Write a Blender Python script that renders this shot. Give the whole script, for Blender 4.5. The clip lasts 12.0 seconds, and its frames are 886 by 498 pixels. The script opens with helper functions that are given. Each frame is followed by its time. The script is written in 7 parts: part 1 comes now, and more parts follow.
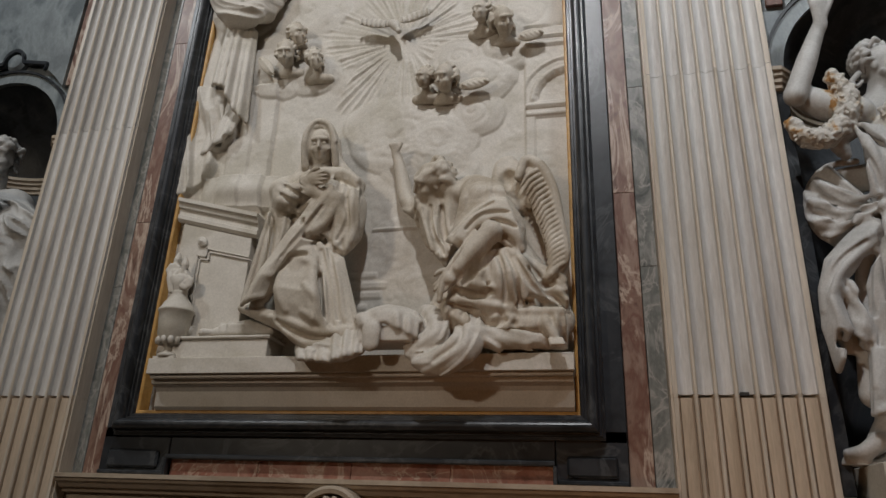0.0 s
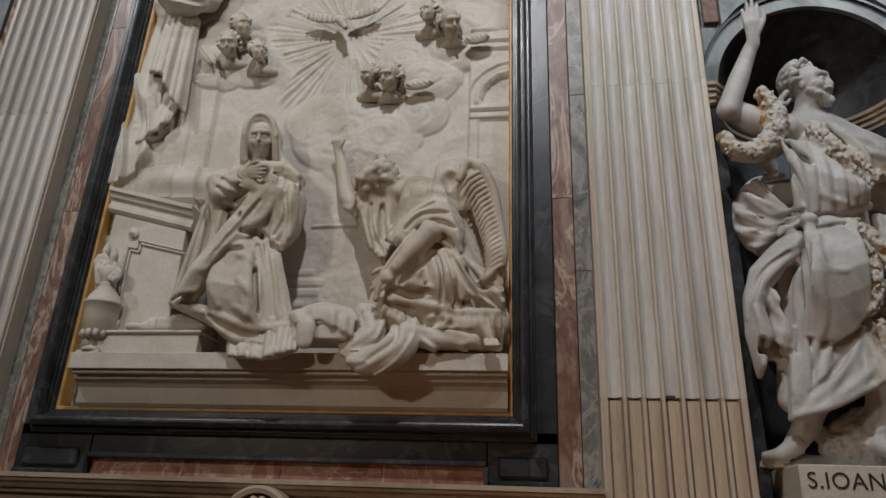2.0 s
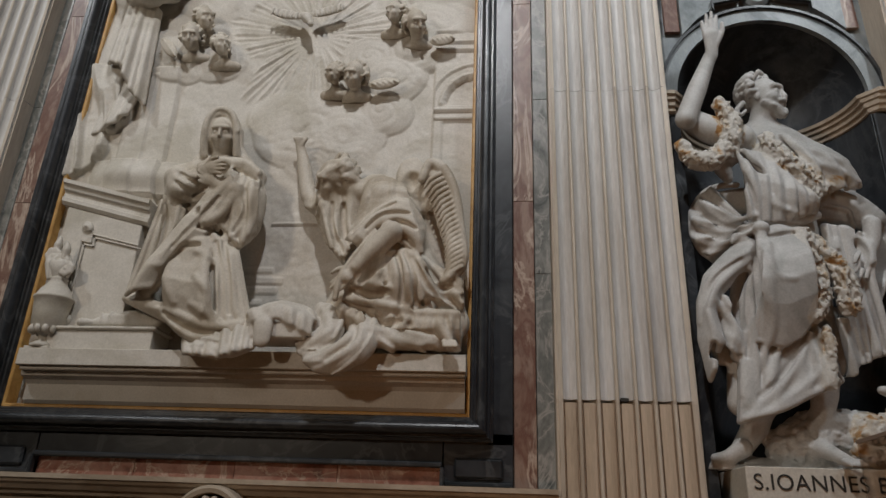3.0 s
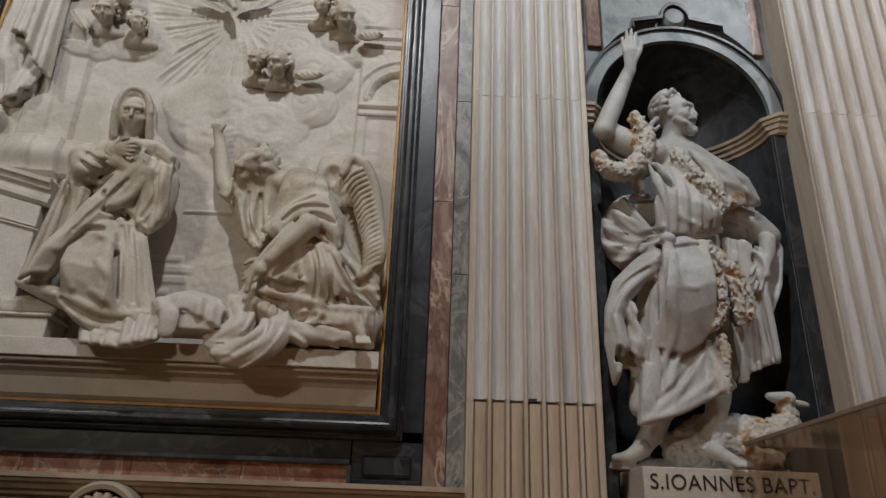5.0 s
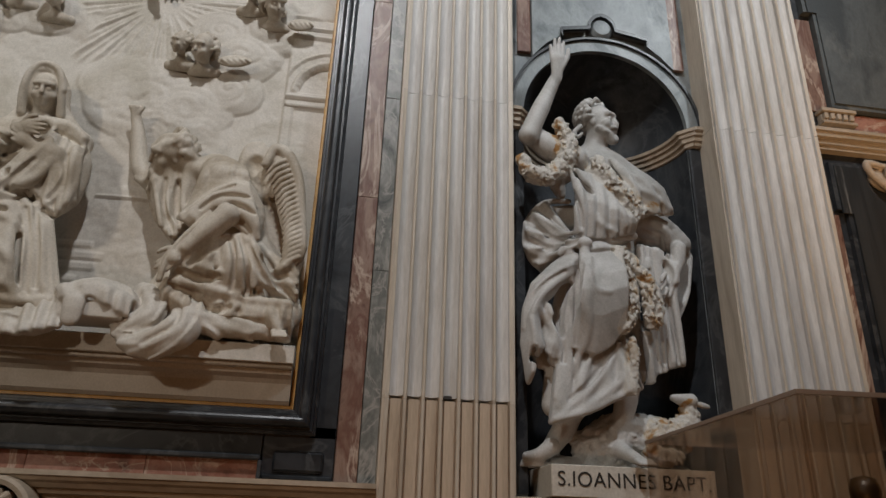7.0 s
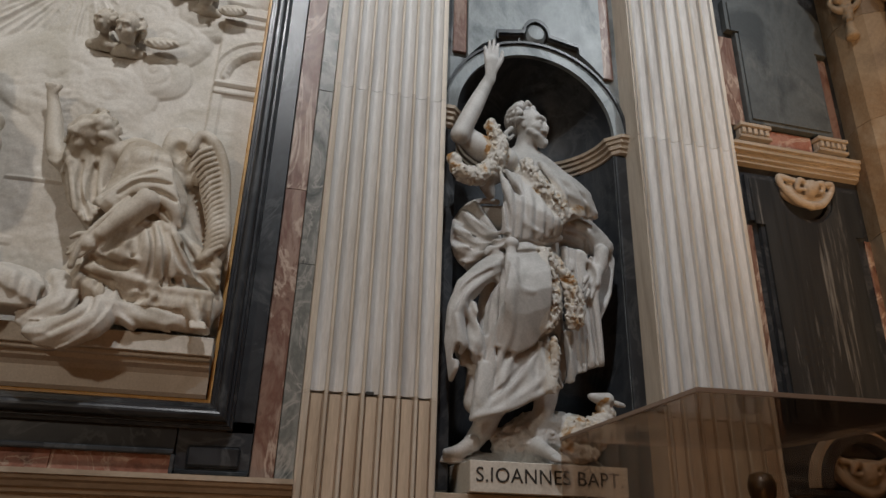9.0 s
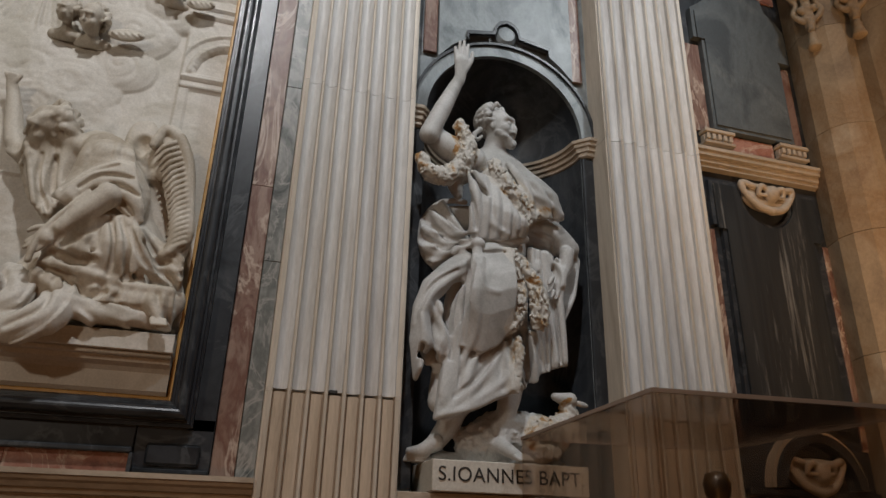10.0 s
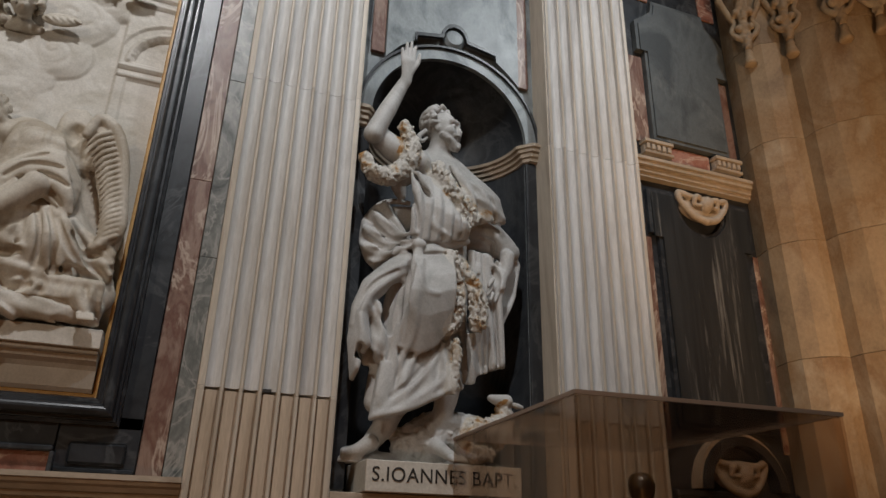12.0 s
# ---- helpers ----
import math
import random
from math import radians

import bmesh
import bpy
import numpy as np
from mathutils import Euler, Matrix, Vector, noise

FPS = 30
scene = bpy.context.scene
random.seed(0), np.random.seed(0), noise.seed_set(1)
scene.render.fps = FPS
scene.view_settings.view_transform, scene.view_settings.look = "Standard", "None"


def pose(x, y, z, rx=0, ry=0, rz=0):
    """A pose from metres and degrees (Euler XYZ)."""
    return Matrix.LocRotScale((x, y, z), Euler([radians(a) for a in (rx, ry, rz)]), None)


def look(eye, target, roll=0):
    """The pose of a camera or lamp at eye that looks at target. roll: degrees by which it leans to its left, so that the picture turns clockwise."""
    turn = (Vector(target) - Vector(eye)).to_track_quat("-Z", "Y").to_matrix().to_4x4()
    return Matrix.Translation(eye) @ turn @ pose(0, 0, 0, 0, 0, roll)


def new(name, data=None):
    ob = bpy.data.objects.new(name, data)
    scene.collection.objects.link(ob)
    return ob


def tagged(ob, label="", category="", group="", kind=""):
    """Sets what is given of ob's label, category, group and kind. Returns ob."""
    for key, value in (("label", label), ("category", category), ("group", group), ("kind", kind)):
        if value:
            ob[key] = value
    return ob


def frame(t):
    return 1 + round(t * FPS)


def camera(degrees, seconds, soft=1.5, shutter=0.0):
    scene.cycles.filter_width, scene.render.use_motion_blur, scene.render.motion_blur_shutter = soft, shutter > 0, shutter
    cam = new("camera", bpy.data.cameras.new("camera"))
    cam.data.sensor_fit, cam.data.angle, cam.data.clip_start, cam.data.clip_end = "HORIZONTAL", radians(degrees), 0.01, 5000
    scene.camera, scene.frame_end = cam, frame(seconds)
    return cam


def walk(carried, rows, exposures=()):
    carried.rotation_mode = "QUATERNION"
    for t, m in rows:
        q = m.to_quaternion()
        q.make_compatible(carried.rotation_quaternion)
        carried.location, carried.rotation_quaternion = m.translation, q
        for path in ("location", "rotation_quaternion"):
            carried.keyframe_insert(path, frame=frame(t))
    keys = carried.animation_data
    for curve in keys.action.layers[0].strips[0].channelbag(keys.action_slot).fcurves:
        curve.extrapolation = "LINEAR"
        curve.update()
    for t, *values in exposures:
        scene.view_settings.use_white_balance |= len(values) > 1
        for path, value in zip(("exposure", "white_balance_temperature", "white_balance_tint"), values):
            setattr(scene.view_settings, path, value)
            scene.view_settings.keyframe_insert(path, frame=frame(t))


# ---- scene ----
cam = camera(65.5, 12.0)
PATH = [
    (0, (0.217, -0.831, 1.779), (-0.21, 0.98, 2.513), 2.2),
    (0.5, (0.224, -0.828, 1.775), (-0.173, 0.988, 2.511), 2.2),
    (1, (0.232, -0.824, 1.774), (-0.13, 1.0, 2.512), 2.2),
    (1.5, (0.245, -0.817, 1.774), (-0.076, 1.013, 2.515), 2.2),
    (2, (0.256, -0.812, 1.767), (-0.018, 1.023, 2.514), 2.2),
    (2.5, (0.265, -0.814, 1.765), (0.042, 1.026, 2.516), 2.2),
    (3, (0.284, -0.815, 1.767), (0.109, 1.03, 2.519), 2.2),
    (5, (0.297, -0.808, 1.756), (0.352, 1.041, 2.517), 2.1),
    (5.5, (0.314, -0.808, 1.748), (0.418, 1.037, 2.512), 2.1),
    (6, (0.323, -0.807, 1.748), (0.48, 1.034, 2.512), 2.0),
    (6.5, (0.335, -0.808, 1.745), (0.54, 1.028, 2.511), 2.0),
    (7, (0.352, -0.819, 1.746), (0.603, 1.012, 2.51), 2.0),
    (9, (0.4, -0.83, 1.734), (0.832, 0.966, 2.5), 1.7),
    (9.5, (0.418, -0.839, 1.733), (0.888, 0.948, 2.498), 1.7),
    (10, (0.431, -0.845, 1.731), (0.94, 0.93, 2.498), 1.6),
    (10.5, (0.44, -0.858, 1.74), (0.989, 0.908, 2.503), 1.6),
    (11, (0.458, -0.859, 1.731), (1.04, 0.893, 2.5), 1.5),
    (11.5, (0.463, -0.867, 1.734), (1.081, 0.873, 2.503), 1.5),
    (12, (0.486, -0.872, 1.725), (1.128, 0.856, 2.5), 1.4),
]
walk(cam, [(t, look(eye, target, roll)) for t, eye, target, roll in PATH])

# ---- world and light ----
world = bpy.data.worlds.new("world")
scene.world = world
world.use_nodes = True
world.node_tree.nodes["Background"].inputs["Color"].default_value = (0.9, 0.72, 0.55, 1)
world.node_tree.nodes["Background"].inputs["Strength"].default_value = 0.015


def spotlight(name, eye, target, size, power, colour, cone, blend=1.0):
    data = bpy.data.lights.new(name, "SPOT")
    data.shadow_soft_size, data.energy, data.color = size, power, colour
    data.spot_size, data.spot_blend = radians(cone), blend
    ob = new(name, data)
    ob.matrix_world = look(eye, target)
    return ob


spotlight("key_spot", (-0.2, -1.6, 8.4), (0.4, 2.9, 4.0), 0.12, 800, (0.97, 0.98, 1.0), 88)
spotlight("spot_left", (-4.2, -3.6, 4.8), (-0.9, 2.8, 4.0), 0.2, 330, (1.0, 0.86, 0.7), 84)
spotlight("spot_right", (4.0, -0.9, 8.1), (2.4, 2.9, 5.0), 0.2, 430, (0.9, 0.96, 1.0), 62)
spotlight("spot_far_left", (-4.6, -0.6, 8.0), (-3.7, 2.9, 4.8), 0.2, 400, (0.92, 0.97, 1.0), 66)
spotlight("low_glow", (0.1, -1.5, 0.5), (1.3, 2.9, 2.1), 0.3, 55, (1.0, 0.47, 0.19), 84)
# Unseen warm fill, added to brighten the brown piers.
spotlight("pier_fill", (3.3, -0.8, 1.4), (5.2, 2.2, 4.2), 0.4, 420, (1.0, 0.6, 0.3), 74)


# ---- materials ----
def stone(name, stops, scale=2.0, stretch=(1, 1, 1), rough=0.5, bump=0.15, grain=60.0, vein=None, vein_scale=1.5, spread=0.12,
          dirt=None, dirt_scale=1.2, dirt_at=(0.58, 0.72), detail=8):
    """Stone: a two-scale colour noise, thin veins, stains of their own shape and a fine grain."""
    mat = bpy.data.materials.new(name)
    mat.use_nodes = True
    tree = mat.node_tree
    nodes, links = tree.nodes, tree.links
    bsdf = nodes["Principled BSDF"]
    coord, info = nodes.new("ShaderNodeTexCoord"), nodes.new("ShaderNodeObjectInfo")
    shift = nodes.new("ShaderNodeVectorMath")
    shift.operation = "MULTIPLY_ADD"
    shift.inputs[1].default_value = stretch
    links.new(coord.outputs["Object"], shift.inputs[0])
    spin = nodes.new("ShaderNodeVectorMath")
    spin.operation = "SCALE"
    spin.inputs[0].default_value = (17, 31, 23)
    links.new(info.outputs["Random"], spin.inputs["Scale"])
    links.new(spin.outputs[0], shift.inputs[2])

    def noise_node(size, det=6.0, rgh=0.6, warp=0.0):
        n = nodes.new("ShaderNodeTexNoise")
        n.inputs["Scale"].default_value, n.inputs["Detail"].default_value = size, det
        n.inputs["Roughness"].default_value, n.inputs["Distortion"].default_value = rgh, warp
        links.new(shift.outputs[0], n.inputs["Vector"])
        return n.outputs["Fac"]

    def ramp(fac, pairs):
        r = nodes.new("ShaderNodeValToRGB")
        el = r.color_ramp.elements
        while len(el) < len(pairs):
            el.new(0.5)
        for e, (p, c) in zip(el, pairs):
            e.position, e.color = p, (*c, 1)
        links.new(fac, r.inputs["Fac"])
        return r.outputs["Color"]

    def mix(fac, a, b):
        m = nodes.new("ShaderNodeMix")
        m.data_type = "RGBA"
        links.new(fac, m.inputs["Factor"])
        links.new(a, m.inputs[6])
        if isinstance(b, tuple):
            m.inputs[7].default_value = (*b, 1)
        else:
            links.new(b, m.inputs[7])
        return m.outputs[2]

    n = len(stops)
    colour = ramp(noise_node(scale, detail, 0.62, 0.6), [(0.5 + spread * (2 * i / (n - 1) - 1), c) for i, c in enumerate(stops)])
    if vein:
        v = noise_node(vein_scale, 7, 0.6, 1.6)
        line = ramp(v, [(0.47, (0, 0, 0)), (0.5, (1, 1, 1)), (0.53, (0, 0, 0))])
        colour = mix(line, colour, vein)
    if dirt:
        d = ramp(noise_node(dirt_scale, 9, 0.68, 0.4), [(dirt_at[0], (0, 0, 0)), (dirt_at[1], (0.85, 0.85, 0.85))])
        colour = mix(d, colour, dirt)
    fine = noise_node(grain, 4, 0.7)
    speck = nodes.new("ShaderNodeMix")
    speck.data_type, speck.blend_type = "RGBA", "MULTIPLY"
    speck.inputs["Factor"].default_value = 1
    links.new(colour, speck.inputs[6])
    links.new(ramp(fine, [(0.3, (0.86, 0.86, 0.86)), (0.65, (1.06, 1.06, 1.06))]), speck.inputs[7])
    links.new(speck.outputs[2], bsdf.inputs["Base Color"])
    rr = nodes.new("ShaderNodeMapRange")
    rr.inputs["To Min"].default_value, rr.inputs["To Max"].default_value = rough - 0.1, rough + 0.14
    links.new(noise_node(scale * 2.7, 5), rr.inputs["Value"])
    links.new(rr.outputs[0], bsdf.inputs["Roughness"])
    b = nodes.new("ShaderNodeBump")
    b.inputs["Strength"].default_value, b.inputs["Distance"].default_value = bump, 0.01
    links.new(fine, b.inputs["Height"])
    links.new(b.outputs[0], bsdf.inputs["Normal"])
    return mat


def plain(name, colour, rough=0.5, metal=0.0):
    mat = bpy.data.materials.new(name)
    mat.use_nodes = True
    bsdf = mat.node_tree.nodes["Principled BSDF"]
    bsdf.inputs["Base Color"].default_value = (*colour, 1)
    bsdf.inputs["Roughness"].default_value, bsdf.inputs["Metallic"].default_value = rough, metal
    return mat


RELIEF = stone("relief_marble", [(0.50, 0.46, 0.39), (0.63, 0.59, 0.53), (0.56, 0.52, 0.46)], 1.6, rough=0.55, bump=0.12, grain=90,
               dirt=(0.46, 0.37, 0.26), dirt_scale=2.2, dirt_at=(0.6, 0.8))
# Relief figures: browner and a little darker than the back panel.
FIGURE_MARBLE = stone("brown_figure_marble", [(0.42, 0.36, 0.28), (0.62, 0.57, 0.49), (0.53, 0.475, 0.4)], 2.2, rough=0.55, bump=0.12, grain=90,
               dirt=(0.34, 0.25, 0.16), dirt_scale=2.6, dirt_at=(0.58, 0.8))
STATUE = stone("statue_marble", [(0.38, 0.375, 0.36), (0.54, 0.535, 0.52), (0.46, 0.45, 0.435)], 1.8, rough=0.5, bump=0.12, grain=90,
               dirt=(0.45, 0.33, 0.2), dirt_scale=2.6, dirt_at=(0.66, 0.8))
OCHRE = stone("fleece_marble", [(0.36, 0.19, 0.06), (0.52, 0.46, 0.37), (0.55, 0.53, 0.49), (0.52, 0.5, 0.46), (0.55, 0.52, 0.47)], 7.0, rough=0.6, bump=0.3, grain=70)
SHAFT = stone("pale_shaft_marble", [(0.47, 0.45, 0.43), (0.62, 0.605, 0.585), (0.54, 0.525, 0.5)], 3.0, (1, 1, 0.12), 0.5, 0.15, 80,
              dirt=(0.38, 0.33, 0.28), dirt_scale=3.0, dirt_at=(0.56, 0.78))
# Same stone as SHAFT, with the warm low light put into its colour.
CABLED = stone("warm_lit_shaft_marble", [(0.42, 0.33, 0.24), (0.56, 0.45, 0.34), (0.48, 0.38, 0.28)], 3.0, (1, 1, 0.12), 0.5, 0.15, 80,
               dirt=(0.34, 0.22, 0.13), dirt_scale=3.0, dirt_at=(0.58, 0.8))
FILLET = stone("beige_fillet_marble", [(0.44, 0.37, 0.29), (0.60, 0.53, 0.44), (0.52, 0.45, 0.36)], 3.0, (1, 1, 0.12), 0.45, 0.15, 80,
               dirt=(0.3, 0.22, 0.15), dirt_scale=5.0, dirt_at=(0.58, 0.8))
BLACK = stone("black_marble", [(0.012, 0.014, 0.017), (0.03, 0.034, 0.04), (0.018, 0.02, 0.025)], 2.5, rough=0.34, bump=0.04, grain=120,
              vein=(0.06, 0.065, 0.07), dirt=(0.1, 0.105, 0.11), dirt_scale=1.7, dirt_at=(0.6, 0.95))
NICHE = stone("dull_black_marble", [(0.016, 0.019, 0.023), (0.046, 0.052, 0.06), (0.026, 0.03, 0.036)], 2.5, rough=0.5, bump=0.06, grain=120,
              vein=(0.06, 0.066, 0.072), dirt=(0.16, 0.165, 0.165), dirt_scale=1.7, dirt_at=(0.58, 0.8))
STREAKED = stone("streaked_black_marble", [(0.014, 0.016, 0.018), (0.03, 0.033, 0.035)], 9, (1, 1, 0.05), 0.4, 0.06, 100,
                 dirt=(0.26, 0.26, 0.25), dirt_scale=6, dirt_at=(0.55, 0.66))
RED = stone("red_marble", [(0.15, 0.055, 0.035), (0.30, 0.12, 0.08), (0.38, 0.2, 0.15), (0.24, 0.09, 0.06)], 5.0, rough=0.4, bump=0.08,
            vein=(0.5, 0.36, 0.28), vein_scale=3, dirt=(0.12, 0.05, 0.04), dirt_scale=7, spread=0.16)
ROSE = stone("rose_marble", [(0.11, 0.05, 0.035), (0.23, 0.14, 0.105), (0.15, 0.07, 0.05), (0.27, 0.18, 0.14)], 5.5, (1, 1, 0.4), 0.4, 0.08,
             vein=(0.46, 0.36, 0.29), vein_scale=2.5, dirt=(0.14, 0.045, 0.03), dirt_scale=9, dirt_at=(0.64, 0.7))
VERDE = stone("grey_green_marble", [(0.08, 0.088, 0.085), (0.28, 0.285, 0.27), (0.15, 0.16, 0.152), (0.34, 0.335, 0.315)], 5.0, (1, 1, 0.6), 0.35, 0.06,
              vein=(0.36, 0.35, 0.33), vein_scale=4, spread=0.18)
SLATE = stone("blue_grey_marble", [(0.11, 0.13, 0.14), (0.27, 0.3, 0.31), (0.17, 0.19, 0.2)], 2.6, (1, 1, 0.6), 0.4, 0.08,
              dirt=(0.42, 0.43, 0.42), dirt_scale=4, dirt_at=(0.62, 0.85))
# Dusty variant of SLATE, darkened in colour for the bay's weaker light.
SHADED_SLATE = stone("dusty_shaded_slate", [(0.05, 0.058, 0.062), (0.105, 0.118, 0.122), (0.07, 0.08, 0.085)], 2.2, (1, 1, 0.6), 0.5, 0.08,
              dirt=(0.25, 0.26, 0.25), dirt_scale=3, dirt_at=(0.58, 0.85))
BEIGE = stone("beige_cornice_stone", [(0.33, 0.26, 0.19), (0.45, 0.37, 0.285), (0.38, 0.31, 0.23)], 4.0, (0.4, 1, 1), 0.5, 0.12)
BROWN = stone("brown_ashlar", [(0.24, 0.18, 0.12), (0.38, 0.29, 0.19), (0.30, 0.20, 0.11), (0.44, 0.36, 0.26)], 1.3, (1, 1, 0.7), 0.7, 0.3, 50,
              dirt=(0.16, 0.075, 0.03), dirt_scale=1.6, dirt_at=(0.56, 0.75), spread=0.16)
PLAQUE = stone("plaque_marble", [(0.55, 0.51, 0.44), (0.64, 0.6, 0.53)], 2.0, rough=0.5, bump=0.08)
PLASTER = stone("old_plaster", [(0.30, 0.24, 0.18), (0.40, 0.33, 0.25)], 0.8, rough=0.8, bump=0.2)
PAVING = stone("floor_marble", [(0.22, 0.13, 0.08), (0.36, 0.24, 0.16)], 1.2, rough=0.35, bump=0.05)
GILT = stone("old_gilding", [(0.45, 0.24, 0.06), (0.60, 0.36, 0.12)], 9.0, rough=0.45, bump=0.1)
# Dark colour of the lettering, and of the block that paints a hole's shade.
INK_AND_SHADE = plain("dark_lettering_and_hole_shade", (0.03, 0.027, 0.024), 0.6)
BRONZE = stone("dark_bronze", [(0.03, 0.018, 0.01), (0.10, 0.055, 0.02)], 14.0, rough=0.35, bump=0.1)


def acrylic():
    mat = bpy.data.materials.new("clear_acrylic")
    mat.use_nodes = True
    nodes, links = mat.node_tree.nodes, mat.node_tree.links
    nodes.remove(nodes["Principled BSDF"])
    clear, gloss, mixed, edge, power, base = (nodes.new(k) for k in ("ShaderNodeBsdfTransparent", "ShaderNodeBsdfGlossy", "ShaderNodeMixShader", "ShaderNodeLayerWeight", "ShaderNodeMath", "ShaderNodeMapRange"))
    clear.inputs["Color"].default_value = (0.86, 0.8, 0.74, 1)
    gloss.inputs["Roughness"].default_value = 0.04
    power.operation = "POWER"
    power.inputs[1].default_value = 5
    base.inputs["To Min"].default_value, base.inputs["To Max"].default_value = 0.04, 1.0
    links.new(edge.outputs["Facing"], power.inputs[0])
    links.new(power.outputs[0], base.inputs["Value"])
    links.new(base.outputs[0], mixed.inputs[0])
    links.new(clear.outputs[0], mixed.inputs[1])
    links.new(gloss.outputs[0], mixed.inputs[2])
    links.new(mixed.outputs[0], nodes["Material Output"].inputs["Surface"])
    return mat


ACRYLIC = acrylic()


# ---- mesh helpers ----
def box(bm, x0, x1, y0, y1, z0, z1, bevel=0.0):
    made = bmesh.ops.create_cube(bm, size=1, matrix=Matrix.LocRotScale(((x0 + x1) / 2, (y0 + y1) / 2, (z0 + z1) / 2), None, (x1 - x0, y1 - y0, z1 - z0)))
    if bevel:
        edges = list({e for v in made["verts"] for e in v.link_edges})
        bmesh.ops.bevel(bm, geom=edges, offset=bevel, segments=1, affect="EDGES")
    return bm


def one_box(*args, bevel=0.0):
    return box(bmesh.new(), *args, bevel=bevel)


def prism(bm, outline, lo, hi, axis="z"):
    """A closed outline drawn out along an axis; for x the outline is (y, z), for y (x, z), for z (x, y)."""
    def at(u, v, w):
        return {"x": (w, u, v), "y": (u, w, v), "z": (u, v, w)}[axis]
    a = [bm.verts.new(at(u, v, lo)) for u, v in outline]
    b = [bm.verts.new(at(u, v, hi)) for u, v in outline]
    n = len(a)
    for i in range(n):
        bm.faces.new((a[i], a[(i + 1) % n], b[(i + 1) % n], b[i]))
    bm.faces.new(a[::-1])
    bm.faces.new(b)
    bmesh.ops.recalc_face_normals(bm, faces=bm.faces[:])
    return bm


def lathe(bm, profile, centre, n=28, turn=math.tau, start=0.0, axis="z"):
    """Turns (radius, height) pairs about an axis through the centre."""
    rings, shut = [], turn > 6.28
    for r, h in profile:
        ring = []
        for i in range(n if shut else n + 1):
            a = start + turn * i / n
            p = (r * math.cos(a), r * math.sin(a), h) if axis == "z" else (r * math.cos(a), h, r * math.sin(a))
            ring.append(bm.verts.new(Vector(centre) + Vector(p)))
        rings.append(ring)
    for p, q in zip(rings, rings[1:]):
        m = len(p)
        for i in range(m if shut else m - 1):
            bm.faces.new((p[i], p[(i + 1) % m], q[(i + 1) % m], q[i]))
    bmesh.ops.recalc_face_normals(bm, faces=bm.faces[:])
    return bm


def part(name, bm, mat, parent=None, label="", smooth=False):
    me = bpy.data.meshes.new(name)
    bm.to_mesh(me)
    bm.free()
    me.materials.append(mat)
    if smooth:
        me.shade_smooth()
    ob = new(name, me)
    ob.parent = parent
    return tagged(ob, label) if label else ob


def empty(name, label, category="", group="", kind=""):
    ob = new(name)
    ob.empty_display_size = 0.1
    return tagged(ob, label, category, group, kind)


# ---- main lines of the plan ----
FACE, WALL = 2.70, 2.92            # pilaster fronts, wall behind them
PIL = ((-3.475, -2.82), (0.55, 1.247), (2.575, 3.315))
TOP = 7.6
NICHES = (-4.22, 1.925)
SPRING, R_IN, R_OUT = 4.31, 0.565, 0.65


# ---- pilasters ----
def shaft_outline(x0, x1, deep, round_flutes):
    pts = [(x0, WALL), (x0, FACE + 0.018), (x0 + 0.012, FACE + 0.018), (x0 + 0.012, FACE)]
    edge, n = 0.034, 7
    pitch = (x1 - x0 - 2 * edge + 0.02) / n
    for i in range(n):
        a, b = x0 + edge + i * pitch, x0 + edge + (i + 1) * pitch - 0.02
        if round_flutes:
            pts += [(a, FACE + 0.004), (a + 0.002, FACE + 0.6 * deep)] + [(a + 0.004 + (b - a - 0.008) * k / 6, FACE + deep * (0.62 + 0.38 * math.sin(math.pi * k / 6))) for k in range(1, 6)] + [(b - 0.002, FACE + 0.6 * deep), (b, FACE + 0.004)]
            pts += [(b + 0.005, FACE - 0.002), (b + 0.015, FACE - 0.002)] if i < n - 1 else []
        else:
            pts += [(a, FACE + 0.004), (a + 0.001, FACE + deep + 0.022), (a + 0.008, FACE + deep + 0.022), (a + 0.01, FACE + deep), ((a + b) / 2, FACE + deep * 0.7), (b - 0.01, FACE + deep), (b - 0.008, FACE + deep + 0.022), (b - 0.001, FACE + deep + 0.022), (b, FACE + 0.004)]
            pts += [(b + 0.005, FACE - 0.002), (b + 0.015, FACE - 0.002)] if i < n - 1 else []
    return pts + [(x1 - 0.012, FACE), (x1 - 0.012, FACE + 0.018), (x1, FACE + 0.018), (x1, WALL)]


for i, (x0, x1) in enumerate(PIL, 1):
    pil = empty(f"pilaster_{i}", "pale fluted marble pilaster with warm cabled lower drum", "pilaster", "fluted pilasters", "structure")
    for z0, z1, deep, rnd, mat in ((1.05, 2.376, 0.014, False, CABLED), (2.377, 2.394, 0.09, True, CABLED), (2.395, 4.248, 0.042, True, SHAFT), (4.251, 6.1, 0.042, True, SHAFT), (6.103, TOP, 0.042, True, SHAFT)):
        block = part("shaft_block", prism(bmesh.new(), shaft_outline(x0, x1, deep, rnd), z0, z1), mat, pil)
        block.data.materials.append(FILLET)
        for face in block.data.polygons:
            face.material_index = int(face.center.y < FACE + 0.0035 or face.center.x < x0 + 0.01 or face.center.x > x1 - 0.01)
    base = bmesh.new()
    for z0, z1, out in ((0.0, 0.82, 0.05), (0.82, 0.92, 0.08), (0.92, 0.98, 0.06), (0.98, 1.05, 0.03)):
        box(base, x0 - out, x1 + out, FACE - out, WALL, z0, z1, bevel=0.008)
    part("pilaster_base", base, BEIGE, pil)
